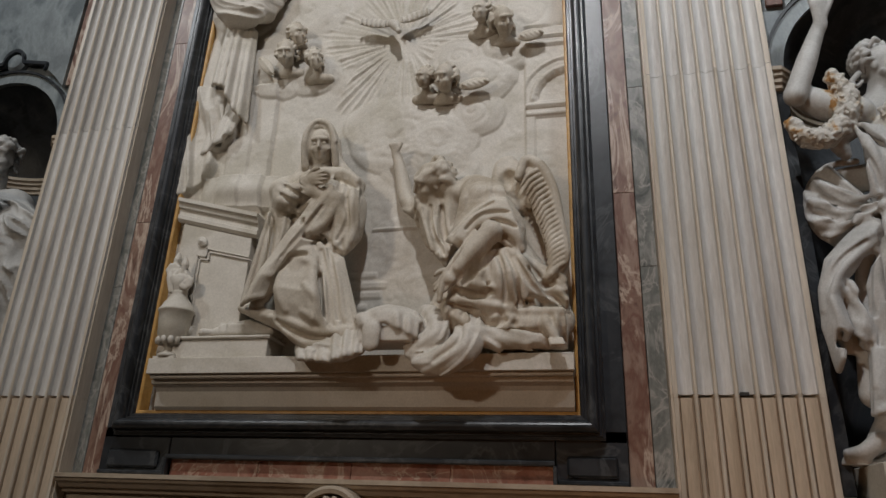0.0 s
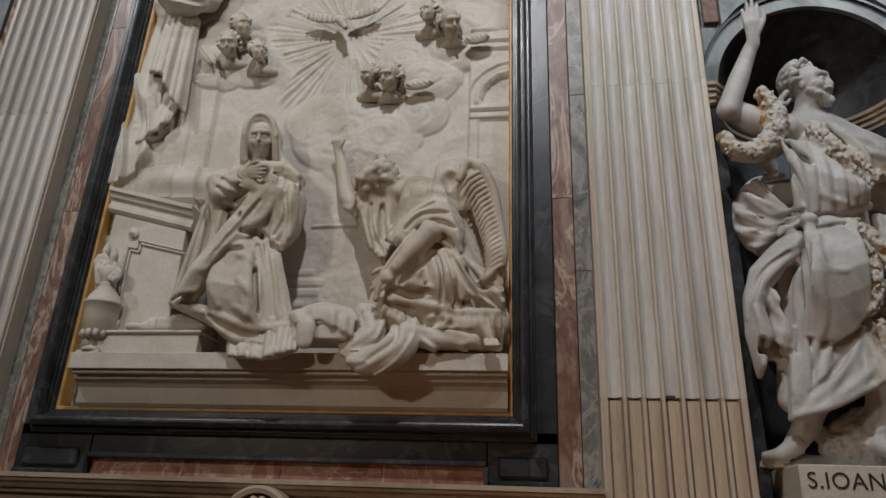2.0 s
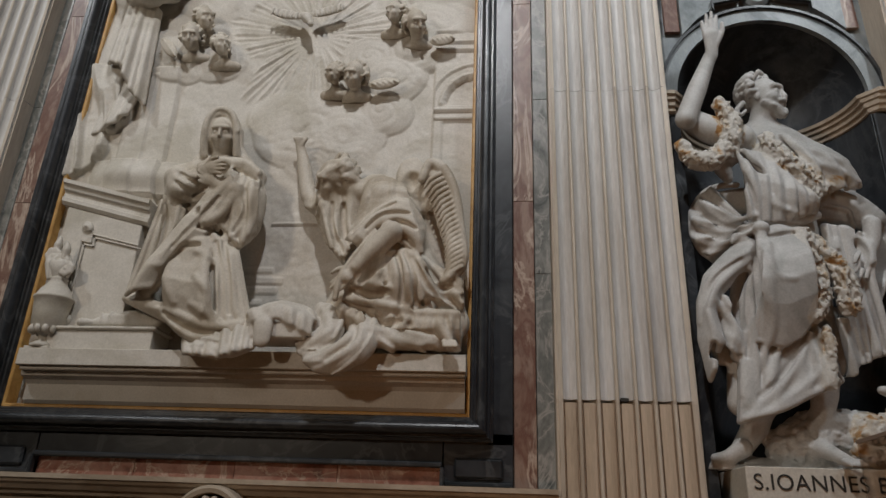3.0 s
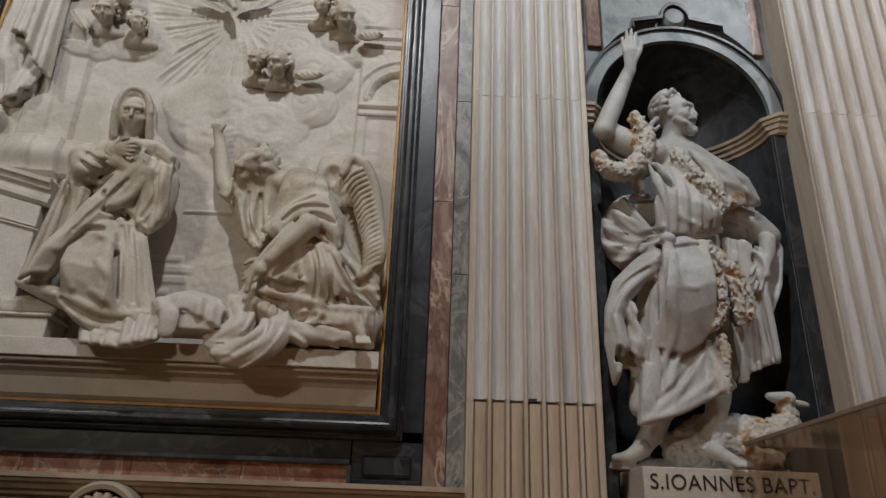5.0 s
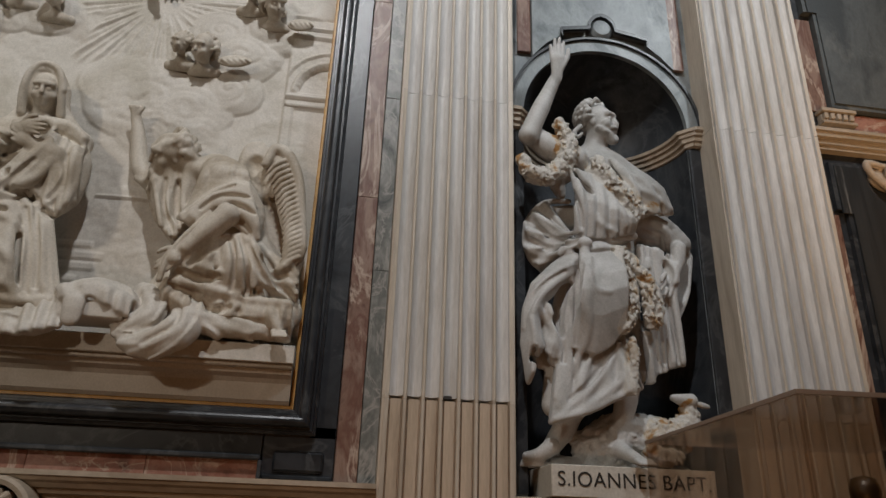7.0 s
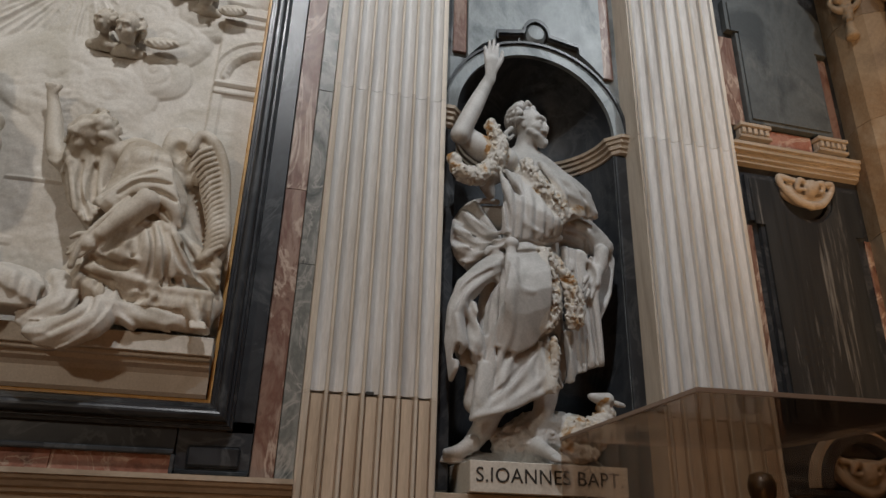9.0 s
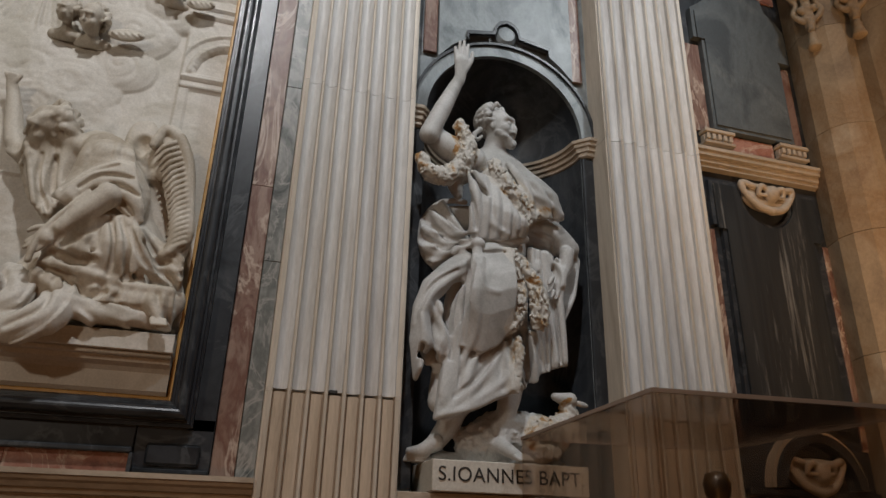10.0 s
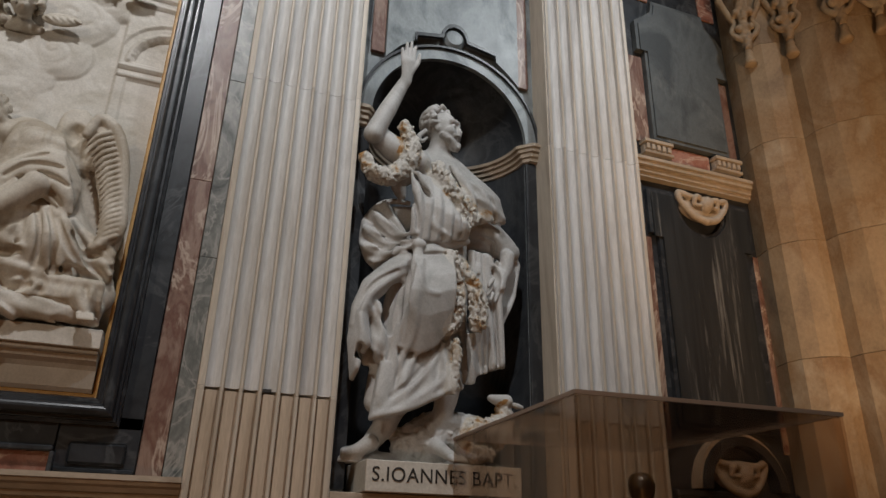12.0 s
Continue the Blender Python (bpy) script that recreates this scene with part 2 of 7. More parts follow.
# A solid dark block stands in for the shade inside a flute hole.
part("flute_hole_shade", one_box(0.868, 0.908, FACE + 0.006, FACE + 0.03, 2.386, 2.402), INK_AND_SHADE, bpy.data.objects["pilaster_2"], "dark block painted as the shade of a small flute hole")

# ---- wall of the relief bay ----
wall = part("wall_relief_bay", one_box(-3.0, 0.8, WALL, WALL + 0.3, 0, TOP), PLASTER)
tagged(wall, "church wall behind the marble relief", "wall", "", "structure")
bay = empty("marble_revetment", "rose and grey-green marble strips beside the frame", "wall cladding", "", "structure")
for x0, x1, mat in ((-2.818, -2.752, VERDE), (-2.748, -2.62, ROSE), (0.34, 0.456, ROSE), (0.46, 0.549, VERDE)):
    cuts = (1.95, 3.1, 4.25, 5.3, TOP) if mat is VERDE else (1.95, 3.55, 5.0, TOP)
    for z0, z1 in zip(cuts, cuts[1:]):
        part("marble_strip", one_box(x0, x1, 2.818, WALL - 0.002, z0 + 0.001, z1 - 0.001, bevel=0.002), mat, bay)

# ---- black marble frame round the relief ----
GX0, GX1, GZ = -2.43, 0.105, 2.305       # sight edge of the gilt fillet
frame_thing = empty("picture_frame", "polished black marble frame with gilt inner fillet", "picture frame")


def frame_side(profile, side):
    """One mitred side of the frame. Profile: (distance out from the sight edge, y)."""
    bm = bmesh.new()
    rows = []
    for u, y in profile:
        corners = {"left": ((GX0 - u, TOP), (GX0 - u, GZ - u)), "right": ((GX1 + u, GZ - u), (GX1 + u, TOP)), "bottom": ((GX0 - u, GZ - u), (GX1 + u, GZ - u))}[side]
        rows.append([bm.verts.new((x, y, z)) for x, z in corners])
    for p, q in zip(rows, rows[1:]):
        bm.faces.new((p[0], p[1], q[1], q[0]))
    bmesh.ops.recalc_face_normals(bm, faces=bm.faces[:])
    return bm


gilt = [(-0.012, 2.86), (-0.012, 2.775), (-0.006, 2.77), (0.006, 2.77), (0.008, 2.80)]
mould = [(0.006, 2.86), (0.006, 2.765), (0.014, 2.75), (0.026, 2.75), (0.03, 2.735), (0.04, 2.735)]
mould += [(0.04 + 0.06 * (1 - math.cos(math.pi * k / 9)) / 2, 2.735 - 0.05 * math.sin(math.pi * k / 9) ** 0.8) for k in range(1, 9)]
mould += [(0.1, 2.74), (0.112, 2.74), (0.114, 2.765), (0.128, 2.775), (0.132, 2.86)]
for side in ("left", "bottom", "right"):
    part("gilt_fillet", frame_side(gilt, side), GILT, frame_thing, "worn gilt fillet")
    part("frame_moulding", frame_side(mould, side), BLACK, frame_thing)
slab_top = GZ - 0.14
for x0, x1, z0, z1 in ((-2.632, GX0 - 0.1, slab_top, TOP), (GX1 + 0.1, 0.336, slab_top, TOP), (-2.19, -0.02, 2.07, slab_top + 0.06),
                       (-2.632, -2.194, 1.96, slab_top + 0.06), (-0.016, 0.336, 1.96, slab_top + 0.06)):
    part("black_slab", one_box(x0, x1, 2.80, 2.90, z0, z1, bevel=0.004), BLACK, frame_thing)
for x0, x1 in ((-2.63, -2.2), (-0.012, 0.336)):
    ear = one_box(x0 + 0.004, x1 - 0.004, 2.78, 2.799, 1.965, 1.985, bevel=0.004)
    box(ear, x0 + 0.05, x1 - 0.05, 2.78, 2.799, 2.0, 2.1, bevel=0.012)
    part("ear_panel", ear, BLACK, frame_thing)
lip = one_box(-2.19, -0.02, 2.765, 2.799, 2.05, 2.075, bevel=0.006)
box(lip, -2.2, -2.18, 2.765, 2.799, 1.96, 2.05, bevel=0.004)
box(lip, -0.03, -0.01, 2.765, 2.799, 1.96, 2.05, bevel=0.004)
part("panel_lip", lip, BLACK, frame_thing)
for k in range(4):
    w = 2.16 / 4
    part("red_panel", one_box(-2.178 + k * w, -2.18 + (k + 1) * w, 2.815, WALL - 0.002, 1.95, 2.05, bevel=0.001), RED, frame_thing, "red mottled marble panel")

# ---- cornice below the frame, with the shell ----
cornice_profile = [(WALL, 1.958), (2.68, 1.958), (2.68, 1.935), (2.695, 1.93), (2.7, 1.915), (2.72, 1.905), (2.735, 1.885), (2.76, 1.88), (2.765, 1.86), (2.8, 1.855), (2.8, 1.80), (WALL, 1.80)]
tagged(part("lower_cornice", prism(bmesh.new(), cornice_profile, -2.818, 0.548, "x"), BEIGE), "moulded beige stone cornice under the frame", "cornice", "", "structure")
tagged(part("dado_panel", one_box(-2.818, 0.548, 2.80, WALL - 0.002, 0.0, 1.798), BLACK), "dark marble dado below the cornice", "wall", "", "structure")
shell = empty("shell_ornament", "carved stone scallop shell in a scrolled surround", "ornament")
bm = bmesh.new()
hub = bm.verts.new((-1.135, 2.6, 1.74))
rim = []
for k in range(61):
    a = math.radians(-20 + 220 * k / 60)
    r = 0.125 + 0.012 * abs(math.sin(k * math.pi / 6))
    rim.append((bm.verts.new((-1.135 + r * 0.6 * math.cos(a), 2.61 - 0.02 * abs(math.sin(k * math.pi / 6)), 1.74 + r * 0.6 * math.sin(a))),
                bm.verts.new((-1.135 + r * math.cos(a), 2.65 - 0.02 * abs(math.sin(k * math.pi / 6)), 1.74 + r * math.sin(a))),
                bm.verts.new((-1.135 + r * 0.95 * math.cos(a), 2.8, 1.74 + r * 0.95 * math.sin(a)))))
for p, q in zip(rim, rim[1:]):
    bm.faces.new((hub, p[0], q[0]))
    bm.faces.new((p[0], p[1], q[1], q[0]))
    bm.faces.new((p[1], p[2], q[2], q[1]))
bmesh.ops.recalc_face_normals(bm, faces=bm.faces[:])
part("shell", bm, BEIGE, shell)
bm = lathe(bmesh.new(), [(0.145, 0.0), (0.15, -0.03), (0.17, -0.035), (0.185, -0.02), (0.19, 0.1)], (-1.135, 2.66, 1.74), 40, math.radians(220), math.radians(-20), axis="y")
part("surround", bm, BEIGE, shell)


# ---- niches ----
def arch_band(bm, cx, cz, r0, r1, y0, y1, n=40, a0=0.0, a1=math.pi):
    """A curved band of rectangular section."""
    rows = []
    for k in range(n + 1):
        a = a0 + (a1 - a0) * k / n
        rows.append([bm.verts.new((cx + r * math.cos(a), y, cz + r * math.sin(a))) for r, y in ((r0, y1), (r0, y0), (r1, y0), (r1, y1))])
    for p, q in zip(rows, rows[1:]):
        for j in range(4):
            bm.faces.new((p[j], p[(j + 1) % 4], q[(j + 1) % 4], q[j]))
    bm.faces.new(rows[0])
    bm.faces.new(rows[-1][::-1])
    bmesh.ops.recalc_face_normals(bm, faces=bm.faces[:])
    return bm


def niche(i, cx, lo, hi):
    """An arched niche of black marble with its wall, impost, archivolt and the panel above."""
    th = empty(f"niche_{i}", "arched black marble niche with grey archivolt and beige impost", "niche", "statue niches", "structure")
    # the wall with the arched opening
    bm = bmesh.new()
    n = 32
    arc = [(cx + R_IN * math.cos(math.pi * k / n), SPRING + R_IN * math.sin(math.pi * k / n)) for k in range(n + 1)]
    for y in (WALL, WALL + 0.3):
        low = [bm.verts.new((x, y, z)) for x, z in arc]
        up = [bm.verts.new((x, y, TOP)) for x, z in arc]
        for a in range(n):
            bm.faces.new((low[a], low[a + 1], up[a + 1], up[a]))
        r = [bm.verts.new(p) for p in ((hi, y, 1.9), (hi, y, TOP))]
        l = [bm.verts.new(p) for p in ((lo, y, 1.9), (lo, y, TOP))]
        br, bl = bm.verts.new((cx + R_IN, y, 1.9)), bm.verts.new((cx - R_IN, y, 1.9))
        bm.faces.new((br, r[0], r[1], up[0], low[0]))
        bm.faces.new((bl, low[-1], up[-1], l[1], l[0]))
    bmesh.ops.recalc_face_normals(bm, faces=bm.faces[:])
    part("niche_wall", bm, SLATE, th)
    # the shell of the niche: half cylinder and quarter sphere
    bm, m, rows = bmesh.new(), 28, []
    for z in (1.9, 2.6, 3.3, 4.0, SPRING):
        rows.append([bm.verts.new((cx + R_IN * math.cos(math.pi * k / m), WALL + R_IN * math.sin(math.pi * k / m), z)) for k in range(m + 1)])
    for j in range(1, 10):
        e = math.pi / 2 * j / 10
        rows.append([bm.verts.new((cx + R_IN * math.cos(e) * math.cos(math.pi * k / m), WALL + R_IN * math.cos(e) * math.sin(math.pi * k / m), SPRING + R_IN * math.sin(e))) for k in range(m + 1)])
    for p, q in zip(rows, rows[1:]):
        for k in range(m):
            bm.faces.new((p[k], p[k + 1], q[k + 1], q[k]))
    tip = bm.verts.new((cx, WALL, SPRING + R_IN))
    for k in range(m):
        bm.faces.new((rows[-1][k], rows[-1][k + 1], tip))
    part("niche_shell", bm, NICHE, th, smooth=True)
    # jambs, archivolt
    for x0, x1 in ((lo, cx - R_IN), (cx + R_IN, hi)):
        if x1 - x0 > 0.01:
            part("jamb", one_box(x0 + 0.002, x1, WALL - 0.022, WALL - 0.002, 1.95, SPRING - 0.14, bevel=0.003), BLACK, th)
    part("archivolt", arch_band(bmesh.new(), cx, SPRING, R_IN, R_OUT, WALL - 0.035, WALL - 0.002), SLATE, th, "grey marble archivolt")
    part("archivolt_lip", arch_band(bmesh.new(), cx, SPRING, R_OUT, R_OUT + 0.018, WALL - 0.055, WALL - 0.002), BLACK, th)
    # impost that runs round the niche
    prof = ((-0.01, 0.0), (0.06, 0.0), (0.06, -0.024), (0.044, -0.03), (0.044, -0.054), (0.028, -0.06), (0.028, -0.09), (0.012, -0.096), (0.012, -0.122), (-0.01, -0.13))
    bm, rows = bmesh.new(), []
    path = [(hi, WALL - 0.035, 0, -1), (cx + R_IN + 0.03, WALL - 0.035, 0, -1)]
    path += [(cx + R_IN * math.cos(math.pi * k / m), WALL + R_IN * math.sin(math.pi * k / m), -math.cos(math.pi * k / m), -math.sin(math.pi * k / m)) for k in range(m + 1)]
    path += [(cx - R_IN - 0.03, WALL - 0.035, 0, -1), (lo, WALL - 0.035, 0, -1)]
    for x, y, nx, ny in path:
        rows.append([bm.verts.new((x + nx * d, y + ny * d, SPRING + z)) for d, z in prof])
    for p, q in zip(rows, rows[1:]):
        for k in range(len(prof) - 1):
            bm.faces.new((p[k], p[k + 1], q[k + 1], q[k]))
    bmesh.ops.recalc_face_normals(bm, faces=bm.faces[:])
    part("impost", bm, BEIGE, th, "beige moulded impost")
    # slab with a stepped and bowed lower edge above the arch
    low = [(cx - 0.50, 4.76), (cx - 0.40, 4.88), (cx - 0.30, 4.955), (cx - 0.30, 5.01), (cx - 0.105, 5.05)]
    low += [(cx - 0.1 * math.cos(math.pi * k / 10), 5.06 + 0.11 * math.sin(math.pi * k / 10)) for k in range(11)]
    low += [(cx + 0.105, 5.05), (cx + 0.33, 5.01), (cx + 0.33, 4.955), (cx + 0.42, 4.88), (cx + 0.51, 4.78)]
    part("upper_slab", prism(bmesh.new(), low + [(cx + 0.5, TOP), (cx - 0.5, TOP)], WALL - 0.05, WALL - 0.002, "y"), SLATE, th, "streaked blue-grey marble slab")
    edge = [(x, z) for x, z in low[2:-2]]
    part("slab_lip", prism(bmesh.new(), [(x, z + 0.004) for x, z in edge] + [(x * 1.0 + (0.012 if x < cx else -0.012), z - 0.022) for x, z in edge[::-1]], WALL - 0.075, WALL - 0.051, "y"), BLACK, th)
    for x0, x1 in ((cx - 0.60, cx - 0.505), (cx + 0.515, cx + 0.6)):
        part("rose_strip", one_box(x0, x1, WALL - 0.03, WALL - 0.002, 4.8, TOP, bevel=0.003), ROSE, th)
    part("key_boss", lathe(bmesh.new(), [(0.0, -0.06), (0.06, -0.055), (0.085, -0.03), (0.088, 0.0)], (cx, WALL - 0.005, 5.065), 20, axis="y"), SLATE, th)
    # floor of the niche and the ledge
    part("niche_floor", one_box(lo + 0.002, hi - 0.002, WALL - 0.2, WALL + 0.62, 1.85, 1.93, bevel=0.004), BEIGE, th)
    part("niche_dado", one_box(lo + 0.002, hi - 0.002, WALL - 0.12, WALL + 0.3, 0, 1.848), BLACK, th)


niche(1, NICHES[0], -4.95, PIL[0][0])
niche(2, NICHES[1], PIL[1][1], PIL[2][0])

# ---- black marble bay beside the third pilaster ----
B0, B1, BY = 3.317, 4.46, 2.84
bay3 = empty("black_marble_bay", "black marble wall bay with grey panel and beige string course", "wall bay", "", "structure")
part("bay_wall", one_box(B0, B1 + 0.3, BY, WALL + 0.3, 0, TOP), BLACK, bay3)
eared = [(3.54, 4.62), (4.26, 4.62), (4.26, 5.38), (4.36, 5.38), (4.36, 5.7), (4.3, 5.8), (4.2, 5.88), (4.18, 6.0), (3.66, 6.0), (3.64, 5.88), (3.55, 5.8), (3.47, 5.74), (3.47, 5.45), (3.54, 5.45)]
part("eared_panel", prism(bmesh.new(), eared, BY - 0.05, BY - 0.001, "y"), SHADED_SLATE, bay3, "dusty slate-grey eared panel with its weaker light painted in")
inner = [(3.9 + (x - 3.9) * 0.93, 5.25 + (z - 5.25) * 0.95) for x, z in eared]
part("panel_field", prism(bmesh.new(), inner, BY - 0.062, BY - 0.051, "y"), SHADED_SLATE, bay3)
for x0, x1, z0, z1, mat in ((3.4, 3.53, 4.6, 5.4, ROSE), (4.28, 4.37, 4.6, 5.36, ROSE), (3.66, 4.08, 4.47, 4.6, RED), (3.5, 3.66, 6.02, 6.4, RED), (4.2, 4.36, 6.02, 6.4, RED)):
    part("inlay", one_box(x0, x1, BY - 0.015, BY - 0.001, z0, z1, bevel=0.002), mat, bay3)
for x0 in (3.43, 4.09):
    corbel = one_box(x0, x0 + 0.26, BY - 0.085, BY - 0.002, 4.56, 4.59, bevel=0.004)
    box(corbel, x0 + 0.01, x0 + 0.25, BY - 0.05, BY - 0.002, 4.5, 4.555, bevel=0.004)
    box(corbel, x0, x0 + 0.26, BY - 0.075, BY - 0.002, 4.47, 4.495, bevel=0.004)
    corbel_ob = part("corbel", corbel, BEIGE, bay3)
    for k in range(5):
        part("dentil", one_box(x0 + 0.015 + k * 0.048, x0 + 0.045 + k * 0.048, BY - 0.08, BY - 0.05, 4.505, 4.55, bevel=0.003), BEIGE, corbel_ob)
string = [(BY, 4.4), (2.72, 4.4), (2.72, 4.375), (2.735, 4.37), (2.74, 4.34), (2.765, 4.335), (2.77, 4.3), (2.79, 4.295), (2.79, 4.27), (BY, 4.265)]
part("string_course", prism(bmesh.new(), string, B0, B1, "x"), BEIGE, bay3, "beige stone string course")
for piece in bay3.children:
    if piece.name.split(".")[0] != "bay_wall":
        piece.location.z -= 0.05
# lower panel with a notch for the mask
def notched(grow):
    a, b, t = 3.53 - grow, 4.26 + grow, 4.1 + grow
    pts = [(a, 2.45 - grow), (b, 2.45 - grow), (b, 3.75 + grow), (b + 0.07, 3.75 + grow), (b + 0.07, t), (4.13 + grow * 0.3, t)]
    pts += [(3.9 + (0.23 - grow) * math.cos(math.pi * k / 12), 4.04 - (0.23 - grow) * math.sin(math.pi * k / 12)) for k in range(13)]
    return pts + [(3.67 - grow * 0.3, t), (a - 0.07, t), (a - 0.07, 3.75 + grow), (a, 3.75 + grow)]


part("lower_panel_moulding", prism(bmesh.new(), notched(0.03), BY - 0.035, BY - 0.001, "y"), BLACK, bay3)
part("lower_panel", prism(bmesh.new(), notched(0.0), BY - 0.05, BY - 0.036, "y"), STREAKED, bay3, "black panel streaked with white limescale")
for x0, x1 in ((3.37, 3.45), (4.37, 4.44)):
    part("inlay", one_box(x0, x1, BY - 0.012, BY - 0.001, 2.3, 3.75, bevel=0.002), ROSE, bay3)
bm = arch_band(bmesh.new(), 3.93, 2.05, 0.27, 0.33, BY - 0.1, BY - 0.001, 30)
part("low_arch", bm, BLACK, bay3)
part("low_arch_lip", arch_band(bmesh.new(), 3.93, 2.05, 0.335, 0.36, BY - 0.075, BY - 0.001, 30), BEIGE, bay3)
part("low_ledge", one_box(B0 + 0.1, B1 - 0.06, BY - 0.06, BY - 0.001, 2.0, 2.04, bevel=0.006), BLACK, bay3)

# ---- brown stone piers that come forward ----
pier = empty("brown_piers", "weathered brown ashlar clustered piers", "pier", "", "structure")
plan = [(4.42, 2.84), (4.37, 2.68), (4.38, 2.56), (4.44, 2.46), (4.54, 2.40), (4.62, 2.39), (4.61, 2.28), (4.66, 2.13), (4.78, 1.98), (4.94, 1.89), (5.06, 1.88), (5.05, 1.7), (5.14, 1.5), (5.32, 1.36), (5.5, 1.32), (5.5, 0.6), (5.9, 0.5), (5.9, 2.84)]
for z0, z1 in ((0.0, 1.0), (1.004, 2.0), (2.004, 2.9), (2.904, 3.75), (3.754, 4.6), (4.604, 5.5), (5.504, 6.4), (6.404, TOP)):
    part("pier_course", prism(bmesh.new(), plan, z0, z1), BROWN, pier)

# ---- the rest of the chapel, which closes the place ----
for nm, dims, mat, lab in (("floor", (-8, 8, -8, 3.3, -0.2, 0.0), PAVING, "reddish-brown marble church floor"),
                           ("ceiling", (-8, 8, -8, 3.3, 8.6, 8.8), PLASTER, "plastered vault above the chapel"),
                           ("wall_back", (-8, 8, -8.2, -8, 0, 8.6), PLASTER, "plain plaster wall across the nave"),
                           ("wall_left", (-8.2, -8, -8, 3.3, 0, 8.6), PLASTER, "plain plaster side wall"),
                           ("wall_right", (8, 8.2, -8, 3.3, 0, 8.6), PLASTER, "plain plaster side wall"),
                           ("wall_front_left", (-8, -4.95, WALL, 3.22, 0, 8.6), PLASTER, "plaster wall beside the niche"),
                           ("wall_front_right", (4.8, 8, 2.85, 3.22, 0, 8.6), PLASTER, "plaster wall behind the piers"),
                           ("wall_front_upper", (-8, 8, WALL - 0.2, 3.3, TOP, 8.6), PLASTER, "plaster wall over the bays")):
    tagged(part(nm, one_box(*dims), mat), lab, nm.split("_")[0], "", "structure")

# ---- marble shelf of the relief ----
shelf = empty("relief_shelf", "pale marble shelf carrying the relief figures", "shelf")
part("shelf_top", one_box(-2.311, 0.096, 2.62, 2.868, 2.499, 2.589, bevel=0.003), RELIEF, shelf)
part("shelf_bed_mould", one_box(-2.3, 0.09, 2.645, 2.868, 2.478, 2.498, bevel=0.004), RELIEF, shelf)
part("shelf_neck", prism(bmesh.new(), [(2.868, 2.477), (2.68, 2.477), (2.69, 2.455), (2.73, 2.44), (2.75, 2.42), (2.75, 2.335), (2.77, 2.318), (2.868, 2.318)], -2.31, 0.088, "x"), RELIEF, shelf)

# ---- modelling in clay: blended solids on a grid, skinned into one mesh ----
LATTICE = np.random.RandomState(7).rand(32, 32, 32).astype(np.float32)


def grain_at(x, y, z):
    """Smooth value noise, -1 to 1."""
    x, y, z = np.broadcast_arrays(x, y, z)
    xi, yi, zi = np.floor(x).astype(np.int32), np.floor(y).astype(np.int32), np.floor(z).astype(np.int32)
    fx, fy, fz = x - xi, y - yi, z - zi
    fx, fy, fz = (f * f * (3 - 2 * f) for f in (fx, fy, fz))
    out = 0
    for i in (0, 1):
        for j in (0, 1):
            for k in (0, 1):
                w = (fx if i else 1 - fx) * (fy if j else 1 - fy) * (fz if k else 1 - fz)
                out = out + w * LATTICE[(xi + i) & 31, (yi + j) & 31, (zi + k) & 31]
    return 2 * out - 1


def unit(v):
    v = np.array(v, np.float32)
    return v / np.linalg.norm(v)


